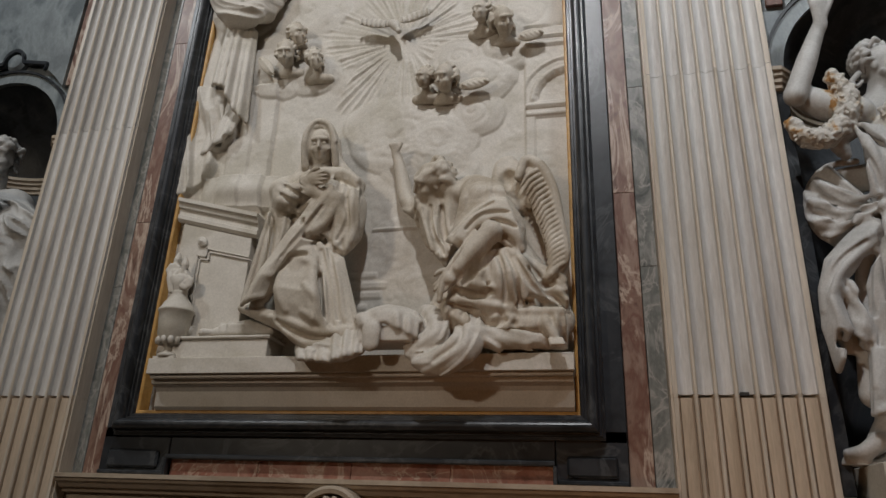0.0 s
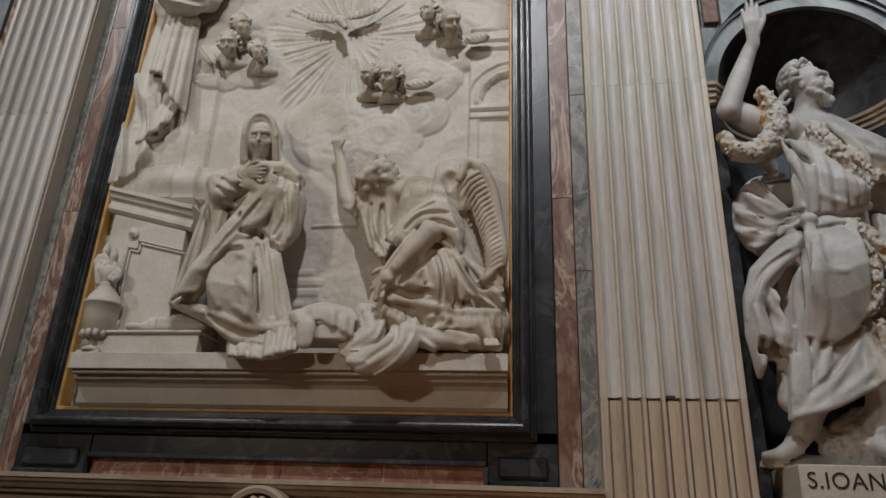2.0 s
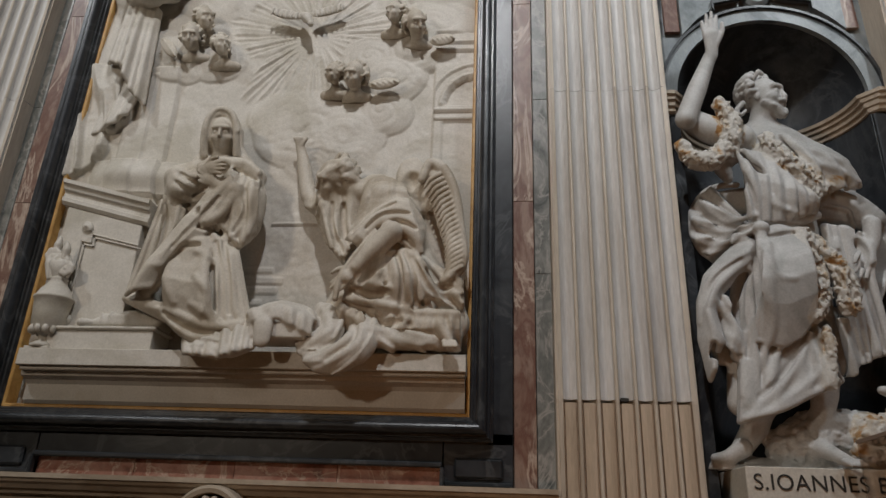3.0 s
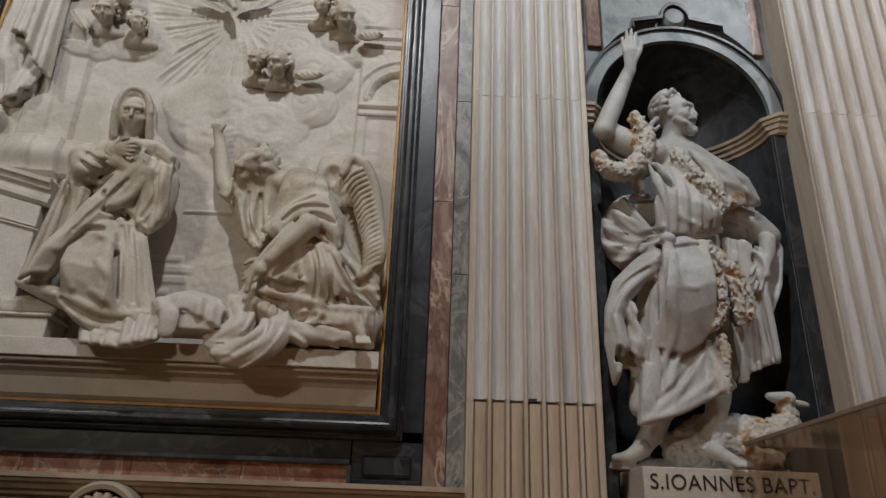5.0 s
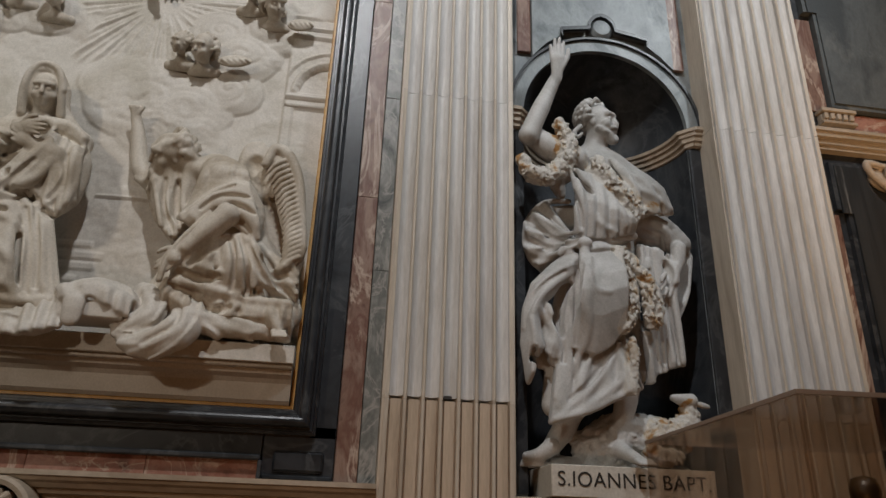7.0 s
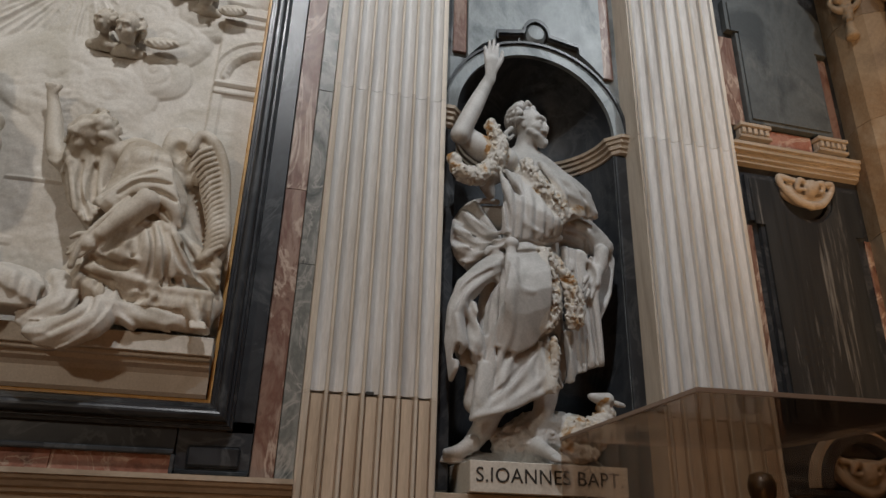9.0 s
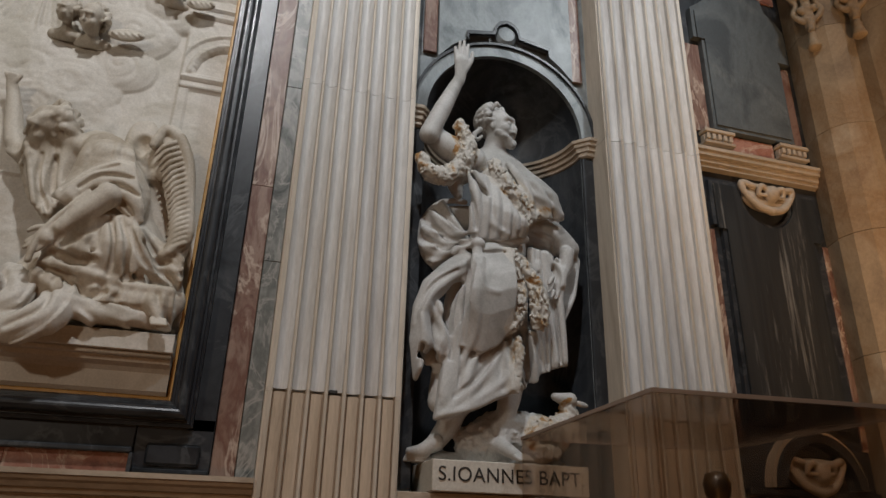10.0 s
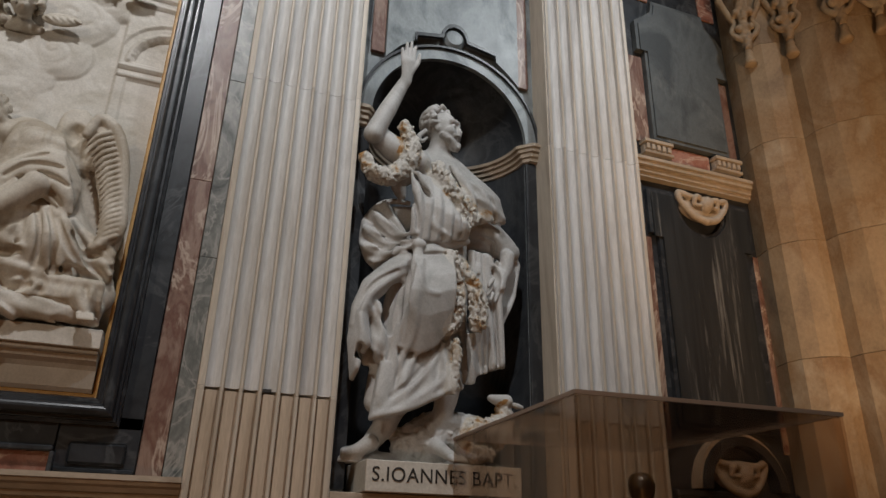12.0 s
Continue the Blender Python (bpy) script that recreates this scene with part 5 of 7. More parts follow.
    c.hand((-0.949, -0.11, 3.881), (-0.972, -0.15, 3.993), (1, 0, 0.1), 0.8, 0.2, curl=0.15)
    for line in ([(-0.875, 3.496), (-0.805, 3.469), (-0.757, 3.505)], [(-0.860, 3.440), (-0.782, 3.410), (-0.745, 3.446)]):
        c.ridge(line, 0.014)
    # neck, head bowed in profile, curled hair
    c.limb([(-0.475, -0.2, 3.523), (-0.626, -0.2, 3.562)], [0.06, 0.052], 0.02)
    c.face((-0.695, -0.22, 3.600), 0.95, -58, -36)
    x0, y0, z0 = (-0.677, -0.2, 3.647)
    c.curls((x0, y0, z0), (0.095, 0.095, 0.09), 0.04, 150, 3, lambda v: -0.85 * v.x - 0.53 * v.y < 0.15 and v.z > -0.45)
    for line in ([(-0.775, 3.640), (-0.697, 3.689), (-0.596, 3.654)], [(-0.755, 3.595), (-0.660, 3.637), (-0.558, 3.591)], [(-0.638, 3.658), (-0.553, 3.627), (-0.504, 3.637)], [(-0.616, 3.592), (-0.540, 3.583), (-0.471, 3.625)]):
        c.ridge(line, 0.014)
    c.trim(2.591)
    ob = c.skin("kneeling_angel_statue", FIGURE_MARBLE, "pale marble winged angel carved kneeling with a flower stem", "statue")
    ob.location.y = BACK
    return ob


def cherub(x, z, yaw, pitch, size, wings=()):
    c = Clay((x - 0.36, -0.32, z - 0.22), (x + 0.42, 0.03, z + 0.18), 0.006)
    for (wx, wz), (rx, rz), tilt in wings:
        c.ball((wx, -0.1, wz), (rx, 0.02, rz), 0.02, turn=(0, tilt, 0))
        a = radians(tilt)
        for k in range(5):
            u = -0.7 + 0.35 * k
            px, pz = wx + rx * u * math.cos(a), wz - rx * u * math.sin(a)
            c.limb([(px, -0.118, pz), (px + rx * 0.3 * math.cos(a) + rz * 0.5 * math.sin(a), -0.116, pz - rx * 0.3 * math.sin(a) - rz * 0.5 * math.cos(a))], [0.009, 0.005], 0.006)
    c.limb([(x, -0.05, z - 0.08), (x, -0.1, z - 0.02)], 0.045 * size, 0.03)
    c.face((x, -0.14, z), size, yaw, pitch)
    c.curls((x + 0.02 * math.sin(radians(-yaw)), -0.12, z + 0.025), (0.084 * size, 0.09 * size, 0.086 * size), 0.036 * size, 170, int(x * 100) + 900, lambda v: v.x * math.sin(radians(yaw)) - v.y * math.cos(radians(yaw)) < (0.55 if v.z > 0.55 else 0.1) and v.z > -0.45)
    c.limb([(x - 0.07, -0.02, z - 0.09), (x, -0.05, z - 0.1), (x + 0.07, -0.02, z - 0.09)], 0.035, 0.03)
    ob = c.skin("winged_cherub", FIGURE_MARBLE, "curly-haired cherub head with small wings carved in marble", "relief carving")
    ob["group"] = "cherubs in the clouds"
    ob.location.y = BACK
    return ob


def fallen_cloth():
    c = Clay((-1.42, -0.52, 2.4), (0.1, 0.02, 2.92), 0.0085)
    c.limb([(-0.5, -0.2, 2.8), (-0.42, -0.27, 2.7), (-0.46, -0.33, 2.58), (-0.62, -0.34, 2.52), (-0.72, -0.3, 2.58)], [0.05, 0.08, 0.085, 0.07, 0.03], 0.02, flat=((0, 1, 0), 0.6), folds=(0.007, 0.04, ("round", -0.68, 2.72), 0.3))
    c.limb([(-0.68, -0.2, 2.82), (-0.6, -0.26, 2.74), (-0.62, -0.3, 2.64), (-0.74, -0.3, 2.6)], [0.05, 0.07, 0.07, 0.04], 0.02, flat=((0, 1, 0), 0.6), folds=(0.007, 0.036, ("round", -0.78, 2.74), 0.3))
    c.limb([(-0.44, -0.24, 2.66), (-0.26, -0.27, 2.65), (-0.1, -0.25, 2.64), (0.02, -0.2, 2.65)], [0.05, 0.05, 0.045, 0.04], 0.03, folds=(0.02, 0.06, (0.2, 0.4, 1), 1.0))
    # work basket with a cloth thrown over it
    c.block((-1.02, -0.36, 2.63), (-0.72, -0.16, 2.72), 0.01, 0.015)
    c.limb([(-1.06, -0.24, 2.7), (-0.98, -0.27, 2.79), (-0.86, -0.28, 2.81), (-0.74, -0.27, 2.76), (-0.68, -0.24, 2.68)], [0.03, 0.045, 0.05, 0.045, 0.03], 0.02, folds=(0.018, 0.035, ("round", -0.87, 2.62), 0.4))
    c.limb([(-0.95, -0.34, 2.74), (-0.93, -0.38, 2.69), (-0.93, -0.38, 2.62)], [0.05, 0.05, 0.045], 0.012, flat=((0, 1, 0), 0.5))
    c.limb([(-1.36, -0.26, 2.6), (-1.28, -0.33, 2.575), (-1.2, -0.3, 2.63), (-1.1, -0.3, 2.6), (-1.02, -0.3, 2.66), (-0.96, -0.26, 2.76)], [0.025, 0.038, 0.034, 0.038, 0.034, 0.03], 0.02, folds=(0.02, 0.05, (0.2, 0.4, 1), 0.9))
    c.limb([(-1.2, -0.34, 2.56), (-1.08, -0.36, 2.56), (-1.0, -0.33, 2.6)], [0.025, 0.035, 0.025], 0.015)
    c.sheet([(-1.44, -0.18, 2.68), (-1.2, -0.24, 2.74), (-1.0, -0.26, 2.78)], [(-1.34, -0.34, 2.55), (-1.14, -0.36, 2.53), (-0.98, -0.35, 2.58)], 6, 0.045)
    c.sheet([(-1.06, -0.26, 2.78), (-0.88, -0.28, 2.84), (-0.7, -0.26, 2.76)], [(-1.0, -0.36, 2.72), (-0.86, -0.36, 2.74), (-0.7, -0.34, 2.66)], 4, 0.03, (0, -0.03, 0.02))
    for line in ([(-0.5, 2.74), (-0.5, 2.64), (-0.6, 2.54)], [(-0.44, 2.72), (-0.44, 2.6), (-0.58, 2.5)], [(-0.62, 2.76), (-0.6, 2.68), (-0.7, 2.61)], [(-0.4, 2.7), (-0.22, 2.68), (-0.04, 2.66)]):
        c.ridge(line, 0.014)
    for line in ([(-0.47, 2.73), (-0.47, 2.62), (-0.59, 2.52)], [(-0.54, 2.76), (-0.54, 2.66), (-0.64, 2.58)]):
        c.crease(line, 0.009, 0.005)
    ob = c.skin("fallen_drapery", RELIEF, "carved marble cloth and basket spilling over the shelf edge", "relief carving")
    ob.location.y = BACK
    return ob


praying_woman()
kneeling_angel()
cherub(-1.78, 4.72, 12, -30, 0.74, [((-1.94, 4.67), (0.1, 0.04), 52)])
cherub(-1.71, 4.87, 55, -20, 0.66)
cherub(-1.56, 4.65, 45, -15, 0.58)
cherub(-0.655, 4.39, -25, -30, 0.72, [((-0.47, 4.35), (0.1, 0.042), -8)])
cherub(-0.79, 4.41, -45, -25, 0.55)
cherub(-0.28, 4.78, 28, -36, 0.78, [((-0.11, 4.68), (0.085, 0.045), -10)])
cherub(-0.43, 4.88, -35, -15, 0.6)
fallen_cloth()


def holy_dove():
    c = Clay((-1.34, -0.25, 4.72), (-0.66, 0.03, 5.1), 0.006)
    c.limb([(-1.06, -0.08, 4.93), (-1.02, -0.12, 4.87), (-0.99, -0.13, 4.82)], [0.018, 0.036, 0.018], 0.02)
    c.ball((-0.98, -0.14, 4.8), 0.02, 0.01)
    for (wx, wz), tilt in (((-1.17, 4.93), 14), ((-0.88, 4.95), -16)):
        c.ball((wx, -0.09, wz), (0.12, 0.018, 0.036), 0.02, turn=(0, tilt, 0))
        for k in range(6):
            px = wx - 0.09 + 0.034 * k
            pz = wz - (px - wx) * math.tan(radians(tilt))
            c.limb([(px, -0.108, pz + 0.015), (px + (0.012 if wx > -1 else -0.012), -0.105, pz - 0.035)], [0.009, 0.006], 0.005)
    ob = c.skin("dove_relief", RELIEF, "carved marble dove with spread wings among rays", "relief carving")
    ob.location.y = BACK


holy_dove()

# ---- carved back of the relief: rays, clouds, curtain, distant arch ----
def relief_back():
    x = np.arange(-2.44, 0.112, 0.0085, dtype=np.float32)
    z = np.arange(2.6, 6.0, 0.0085, dtype=np.float32)
    X, Z = np.meshgrid(x, z, indexing="ij")
    h = 0.004 * grain_at(X * 3, 0 * X, Z * 3) + 0.0015 * grain_at(X * 22, 0 * X, Z * 22)

    def puff(cx, cz, r, lift, curl=0.0):
        """A cloud lobe: a rounded boss with a spiral groove."""
        nonlocal h
        dx, dz = X - cx + 0.03 * grain_at(X * 6, 0 * X, Z * 6 + 9), (Z - cz) * 1.15
        q = np.sqrt(dx * dx + dz * dz) / r
        body = 0.75 * lift * np.sqrt(np.clip(1 - q * q, 0, 1)) * (1 + 0.18 * grain_at(X * 9, 0 * X + 3, Z * 9))
        if curl:
            ang = np.arctan2(dz, dx)
            body = body * (0.86 + 0.14 * np.abs(np.sin(ang * 0.5 * np.sign(curl) + q * 7 * abs(curl))) ** 0.6)
        h = np.maximum(h, body)
        if curl:
            h = h + 0.0035 * np.clip(1 - q / 1.3, 0, 1) ** 0.5 * (np.abs(np.sin(ang * 0.5 * np.sign(curl) * 2 + q * 13 * abs(curl) + 2 * grain_at(X * 4, 0 * X + 1, Z * 4))) ** 0.5 - 0.6)

    # glory of rays
    rx, rz = X + 0.975, Z - 4.83
    rad, ang = np.sqrt(rx * rx + rz * rz), np.arctan2(rz, rx)
    rays = np.clip(np.sin(ang * 29 + 2 * np.sin(ang * 3)), 0, 1) ** 2 * 0.6 + np.clip(np.sin(ang * 73), 0, 1) ** 2 * 0.6
    reach = 0.62 + 0.22 * np.sin(ang * 7 + 1) * np.sin(ang * 3)
    h = h + 0.018 * rays * np.clip((rad - 0.1) / 0.1, 0, 1) * np.clip((reach - rad) / 0.06, 0, 1)
    rnd = random.Random(5)
    # great swirl under the glory, and lobes up to the right
    for cx, cz, r, lift, curl in ((-0.98, 4.08, 0.34, 0.05, 1.0), (-0.72, 4.02, 0.3, 0.055, -1.2), (-1.14, 4.18, 0.22, 0.035, 0.8), (-0.5, 4.2, 0.22, 0.05, 1.1), (-0.45, 4.45, 0.24, 0.06, -1.0),
                                  (-0.3, 4.68, 0.24, 0.06, 1.0), (-0.16, 4.9, 0.25, 0.06, -0.9), (-0.1, 5.2, 0.28, 0.06, 0.8), (-0.62, 4.62, 0.2, 0.05, 1.0), (-0.9, 3.86, 0.2, 0.03, 1.2), (-0.6, 3.85, 0.2, 0.03, 1.0),
                                  (-1.85, 4.66, 0.26, 0.06, 0.7), (-1.62, 4.62, 0.2, 0.05, -0.9), (-2.05, 4.72, 0.2, 0.05, 0.8), (-1.7, 5.2, 0.3, 0.05, 0.6), (-2.2, 5.25, 0.3, 0.05, 0.8), (-0.35, 5.45, 0.35, 0.06, 0.7)):
        puff(cx, cz, r, lift, curl)
    for k in range(16):
        s = k / 15
        puff(-0.95 - 0.05 * s + rnd.uniform(-0.12, 0.12), 3.3 - 0.45 * s + rnd.uniform(-0.06, 0.06), rnd.uniform(0.12, 0.22), rnd.uniform(0.008, 0.018), 0)
    for k in range(7):
        puff(-0.92 + 0.05 * k + rnd.uniform(-0.04, 0.04), 2.95 + rnd.uniform(-0.08, 0.12), 0.15, 0.02, 0.5)
    # distant arch on the right
    inside = X > -0.155
    arch = 0.022 * (inside & (Z < 4.9))
    groove = ((np.abs(Z - 4.2) < 0.012) | (np.abs(Z - 4.14) < 0.007) | (np.abs(Z - 4.66) < 0.012) | (np.abs(Z - 4.72) < 0.007)) & inside
    arch = arch + 0.018 * groove
    ra = np.sqrt((X - 0.12) ** 2 + (Z - 4.24) ** 2)
    arch = arch - 0.02 * (inside & (Z > 4.24) & (ra < 0.2)) + 0.012 * (inside & (Z > 4.24) & ((np.abs(ra - 0.23) < 0.012) | (np.abs(ra - 0.3) < 0.01)))
    arch = arch - 0.012 * (inside & (Z < 4.12) & (X > -0.1))
    h = np.where(inside & (Z < 4.8), np.maximum(arch, h * 0.25), h)
    # wall course and pier behind the woman; low masonry in the gap between the figures
    h = h + 0.014 * ((np.abs(Z - 3.42) < 0.008) & (X > -1.1) & (X < -0.75)) + 0.03 * ((X < -1.86) & (Z < 4.55)) + 0.016 * ((X < -2.0) & (X > -2.16) & (Z < 4.5))
    for zc, x0, x1 in ((3.06, -1.25, -0.98), (3.0, -1.25, -1.02), (2.93, -1.25, -1.1), (3.12, -1.25, -1.05)):
        h = h + 0.008 * ((np.abs(Z - zc) < 0.018) & (X > x0) & (X < x1))
    # curtain down the left edge, with its corner blown outwards
    rim = np.where(Z > 4.05, -2.2 + 0.07 * np.sin((Z - 4.05) * 8) + 0.04 * np.sin(Z * 17), -2.26 - 0.5 * (4.05 - Z) + 0.1 * np.abs(np.sin((Z - 3.7) * 9)))
    drape = np.clip((rim - X) / 0.015, 0, 1) * (Z > 3.7)
    crease = np.abs(grain_at(X * 13 + 0.8 * np.sin(Z * 3), 0 * X + 2, Z * 2.2))
    h = h + drape * (0.035 + 0.05 * (1 - np.minimum(crease * 2, 1)))
    # column base
    col = np.clip(1 - ((X + 2.0) / 0.3) ** 2, 0, 1) * ((Z > 3.6) & (Z < 3.84))
    h = h + 0.09 * np.sqrt(col) * (0.8 + 0.2 * np.cos((Z - 3.72) * 26))
    h = h + 0.0022 * grain_at(X * 34, 0 * X + 5, Z * 34) * (grain_at(X * 4, 0 * X, Z * 4) > 0)
    n, m = X.shape
    verts = np.stack([X, BACK - h, Z], -1).reshape(-1, 3)
    i = np.arange(n * m).reshape(n, m)
    quads = np.stack([i[:-1, :-1], i[1:, :-1], i[1:, 1:], i[:-1, 1:]], -1).reshape(-1, 4)
    me = bpy.data.meshes.new("relief_back")
    me.from_pydata(verts.tolist(), [], quads.tolist())
    me.materials.append(RELIEF)
    me.shade_smooth()
    return new("relief_back", me)


panel = empty("marble_relief", "pale marble relief panel carved with rays, clouds and curtain", "relief")
back = relief_back()
back.parent = panel
part("backing_slab", one_box(-2.45, 0.12, BACK + 0.006, WALL - 0.002, 2.32, TOP), RELIEF, panel)

# curtain gathered at the upper left
c = Clay((-2.46, -0.3, 3.95), (-1.3, 0.02, 5.85), 0.0095)
c.limb([(-2.35, -0.1, 5.3), (-2.2, -0.16, 5.1), (-2.05, -0.14, 5.12), (-1.95, -0.1, 5.3), (-1.8, -0.08, 5.6)], [0.1, 0.1, 0.09, 0.08, 0.06], 0.02, folds=(0.022, 0.08, ("round", -2.0, 5.6), 0.5))
c.sheet([(-2.3, -0.06, 5.2), (-2.18, -0.08, 5.1), (-2.08, -0.06, 5.0)], [(-2.3, -0.14, 4.52), (-2.2, -0.16, 4.5), (-2.1, -0.14, 4.3), (-2.02, -0.1, 4.22)], 5, 0.05)
c.sheet([(-2.3, -0.02, 4.46), (-2.2, -0.06, 4.44), (-2.1, -0.06, 4.3)], [(-2.36, -0.04, 4.02), (-2.2, -0.1, 4.08), (-2.12, -0.1, 4.16)], 3, 0.04)
curtain = c.skin("carved_curtain", RELIEF, "gathered marble curtain swag", "relief carving")
curtain.location.y = BACK

# ---- reading desk, step, book and vase at the woman's side ----
desk = empty("reading_desk", "carved marble reading desk with moulded top", "desk")
dy0, dy1 = 2.74, 2.862
part("desk_body", one_box(-2.33, -1.84, dy0, dy1, 2.70, 3.5, bevel=0.004), RELIEF, desk)
top = [(dy1, 3.655), (2.69, 3.655), (2.69, 3.63), (2.705, 3.62), (2.712, 3.595), (2.73, 3.585), (2.73, 3.55), (2.72, 3.545), (2.72, 3.52), (2.735, 3.5), (dy1, 3.5)]
part("desk_top", prism(bmesh.new(), top, -2.37, -1.8, "x"), RELIEF, desk)
rail = [(-2.19, 2.83), (-2.19, 3.3), (-2.13, 3.3), (-2.13, 3.36), (-1.84, 3.36)]
for q in (0.0, 0.022):
    for (xa, za), (xb, zb) in zip(rail, rail[1:]):
        bm = one_box(min(xa, xb) + q - 0.006, max(xa, xb) + q + 0.006, dy0 - 0.012, dy0 - 0.001, min(za, zb) - q - 0.006, max(za, zb) - q + 0.006, bevel=0.003)
        part("desk_bead", bm, RELIEF, desk)
for zc in (3.4, 2.78):
    rosette = lathe(bmesh.new(), [(0.0, -0.03), (0.012, -0.03), (0.016, -0.018), (0.026, -0.02), (0.034, -0.012), (0.036, 0.0)], (-2.17, dy0 - 0.001, zc), 18, axis="y")
    part("rosette", rosette, RELIEF, desk, smooth=True)
for piece in desk.children:
    for v in piece.data.vertices:
        v.co.z -= 0.26 * (v.co.x + 2.37) * min(max((v.co.z - 2.8) / 0.6, 0), 1)
step = empty("marble_step", "low moulded marble step under the kneeling woman", "step")
part("step_block", one_box(-2.2, -1.6, 2.66, 2.86, 2.59, 2.70, bevel=0.004), RELIEF, step)
part("step_nosing", one_box(-2.22, -1.58, 2.645, 2.86, 2.701, 2.722, bevel=0.008), RELIEF, step)
cush = Clay((-2.05, -0.26, 2.69), (-1.5, 0.02, 2.86), 0.008)
cush.block((-1.98, -0.19, 2.724), (-1.58, -0.03, 2.78), 0.02, 0.025).ball((-1.78, -0.12, 2.79), (0.2, 0.08, 0.035), 0.03, folds=(0.008, 0.05, (1, 0, 0.3), 0.8))
cush.limb([(-1.98, -0.18, 2.75), (-2.02, -0.2, 2.745)], [0.02, 0.026], 0.01)
ob = cush.skin("carved_cushion", RELIEF, "flat marble cushion with a tassel on the step", "cushion")
ob.location.y = BACK

vase = empty("flower_vase", "carved marble urn filled with lilies and roses", "vase")
urn = [(0.0, 0.0), (0.062, 0.0), (0.064, 0.018), (0.045, 0.03), (0.03, 0.05), (0.034, 0.07), (0.07, 0.095), (0.082, 0.105), (0.08, 0.125), (0.084, 0.13), (0.09, 0.2), (0.098, 0.27), (0.104, 0.275), (0.104, 0.287), (0.096, 0.29),
       (0.08, 0.33), (0.052, 0.365), (0.044, 0.39), (0.05, 0.4), (0.04, 0.405), (0.0, 0.405)]
part("urn", lathe(bmesh.new(), urn, (-2.225, 2.68, 2.60), 32), RELIEF, vase, smooth=True)
part("urn_foot", one_box(-2.295, -2.155, 2.63, 2.735, 2.5895, 2.604, bevel=0.003), RELIEF, vase)
for k in range(12):
    a = math.tau * k / 12
    g = lathe(bmesh.new(), [(0.0, -0.028), (0.014, -0.02), (0.019, 0.0), (0.014, 0.016), (0.0, 0.022)], (-2.225 + 0.072 * math.cos(a), 2.68 + 0.072 * math.sin(a), 2.7), 8)
    part("gadroon", g, RELIEF, vase, smooth=True)
rnd = random.Random(11)
for k in range(9):
    bx, bz = -2.225 + rnd.uniform(-0.085, 0.085), 3.05 + rnd.uniform(-0.01, 0.12)
    f = Clay((bx - 0.09, 2.5, bz - 0.09), (bx + 0.09, 2.78, bz + 0.12), 0.007)
    by = 2.66 + rnd.uniform(-0.03, 0.04)
    if k < 5:
        f.ball((bx, by, bz), 0.022, 0.01)
        for p in range(7):
            a = math.tau * p / 7 + k
            f.ball((bx + 0.03 * math.cos(a), by - 0.008, bz + 0.03 * math.sin(a)), (0.022, 0.012, 0.022), 0.004, turn=(0, math.degrees(-a), 0))
    else:
        f.limb([(bx, by, bz - 0.04), (bx + rnd.uniform(-0.02, 0.02), by, bz + 0.05), (bx + rnd.uniform(-0.03, 0.03), by, bz + 0.1)], [0.012, 0.024, 0.008], 0.006)
    ob = f.skin("carved_blossom", RELIEF, "", "", parent=vase)
part("stems", lathe(bmesh.new(), [(0.036, 0.0), (0.05, 0.05), (0.07, 0.1), (0.03, 0.13), (0.0, 0.14)], (-2.225, 2.68, 2.985), 14), RELIEF, vase, smooth=True)

# ---- the Baptist in his niche; modelled about a plane at y = 0, then set back on its plinth ----
def fleece(c, pts, radii, k=0.015, flat=None):
    """A strip of shaggy fleece: a bar beset with tufts."""
    c.shaggy += [(p, q, max(ra, rb) * 0.9) for p, q, ra, rb in zip(pts, pts[1:], radii, radii[1:])]
    c.limb(pts, radii, k, flat=flat, lumps=(0.014, 34))
    rnd = random.Random(len(pts) * 31 + int(pts[0][2] * 1000))
    vs = [Vector(p) for p in pts]
    for (p, q), (ra, rb) in zip(zip(vs, vs[1:]), zip(radii, radii[1:])):
        for _ in range(int((q - p).length * 420)):
            s = rnd.random()
            v = Vector((rnd.gauss(0, 1), -abs(rnd.gauss(0, 1)), rnd.gauss(0, 1))).normalized()
            b = p.lerp(q, s) + v * (ra + (rb - ra) * s) * 0.95
            c.limb([b, b + Vector((rnd.gauss(0, 0.008), -0.006, -0.016))], [0.009, 0.005], 0.003)


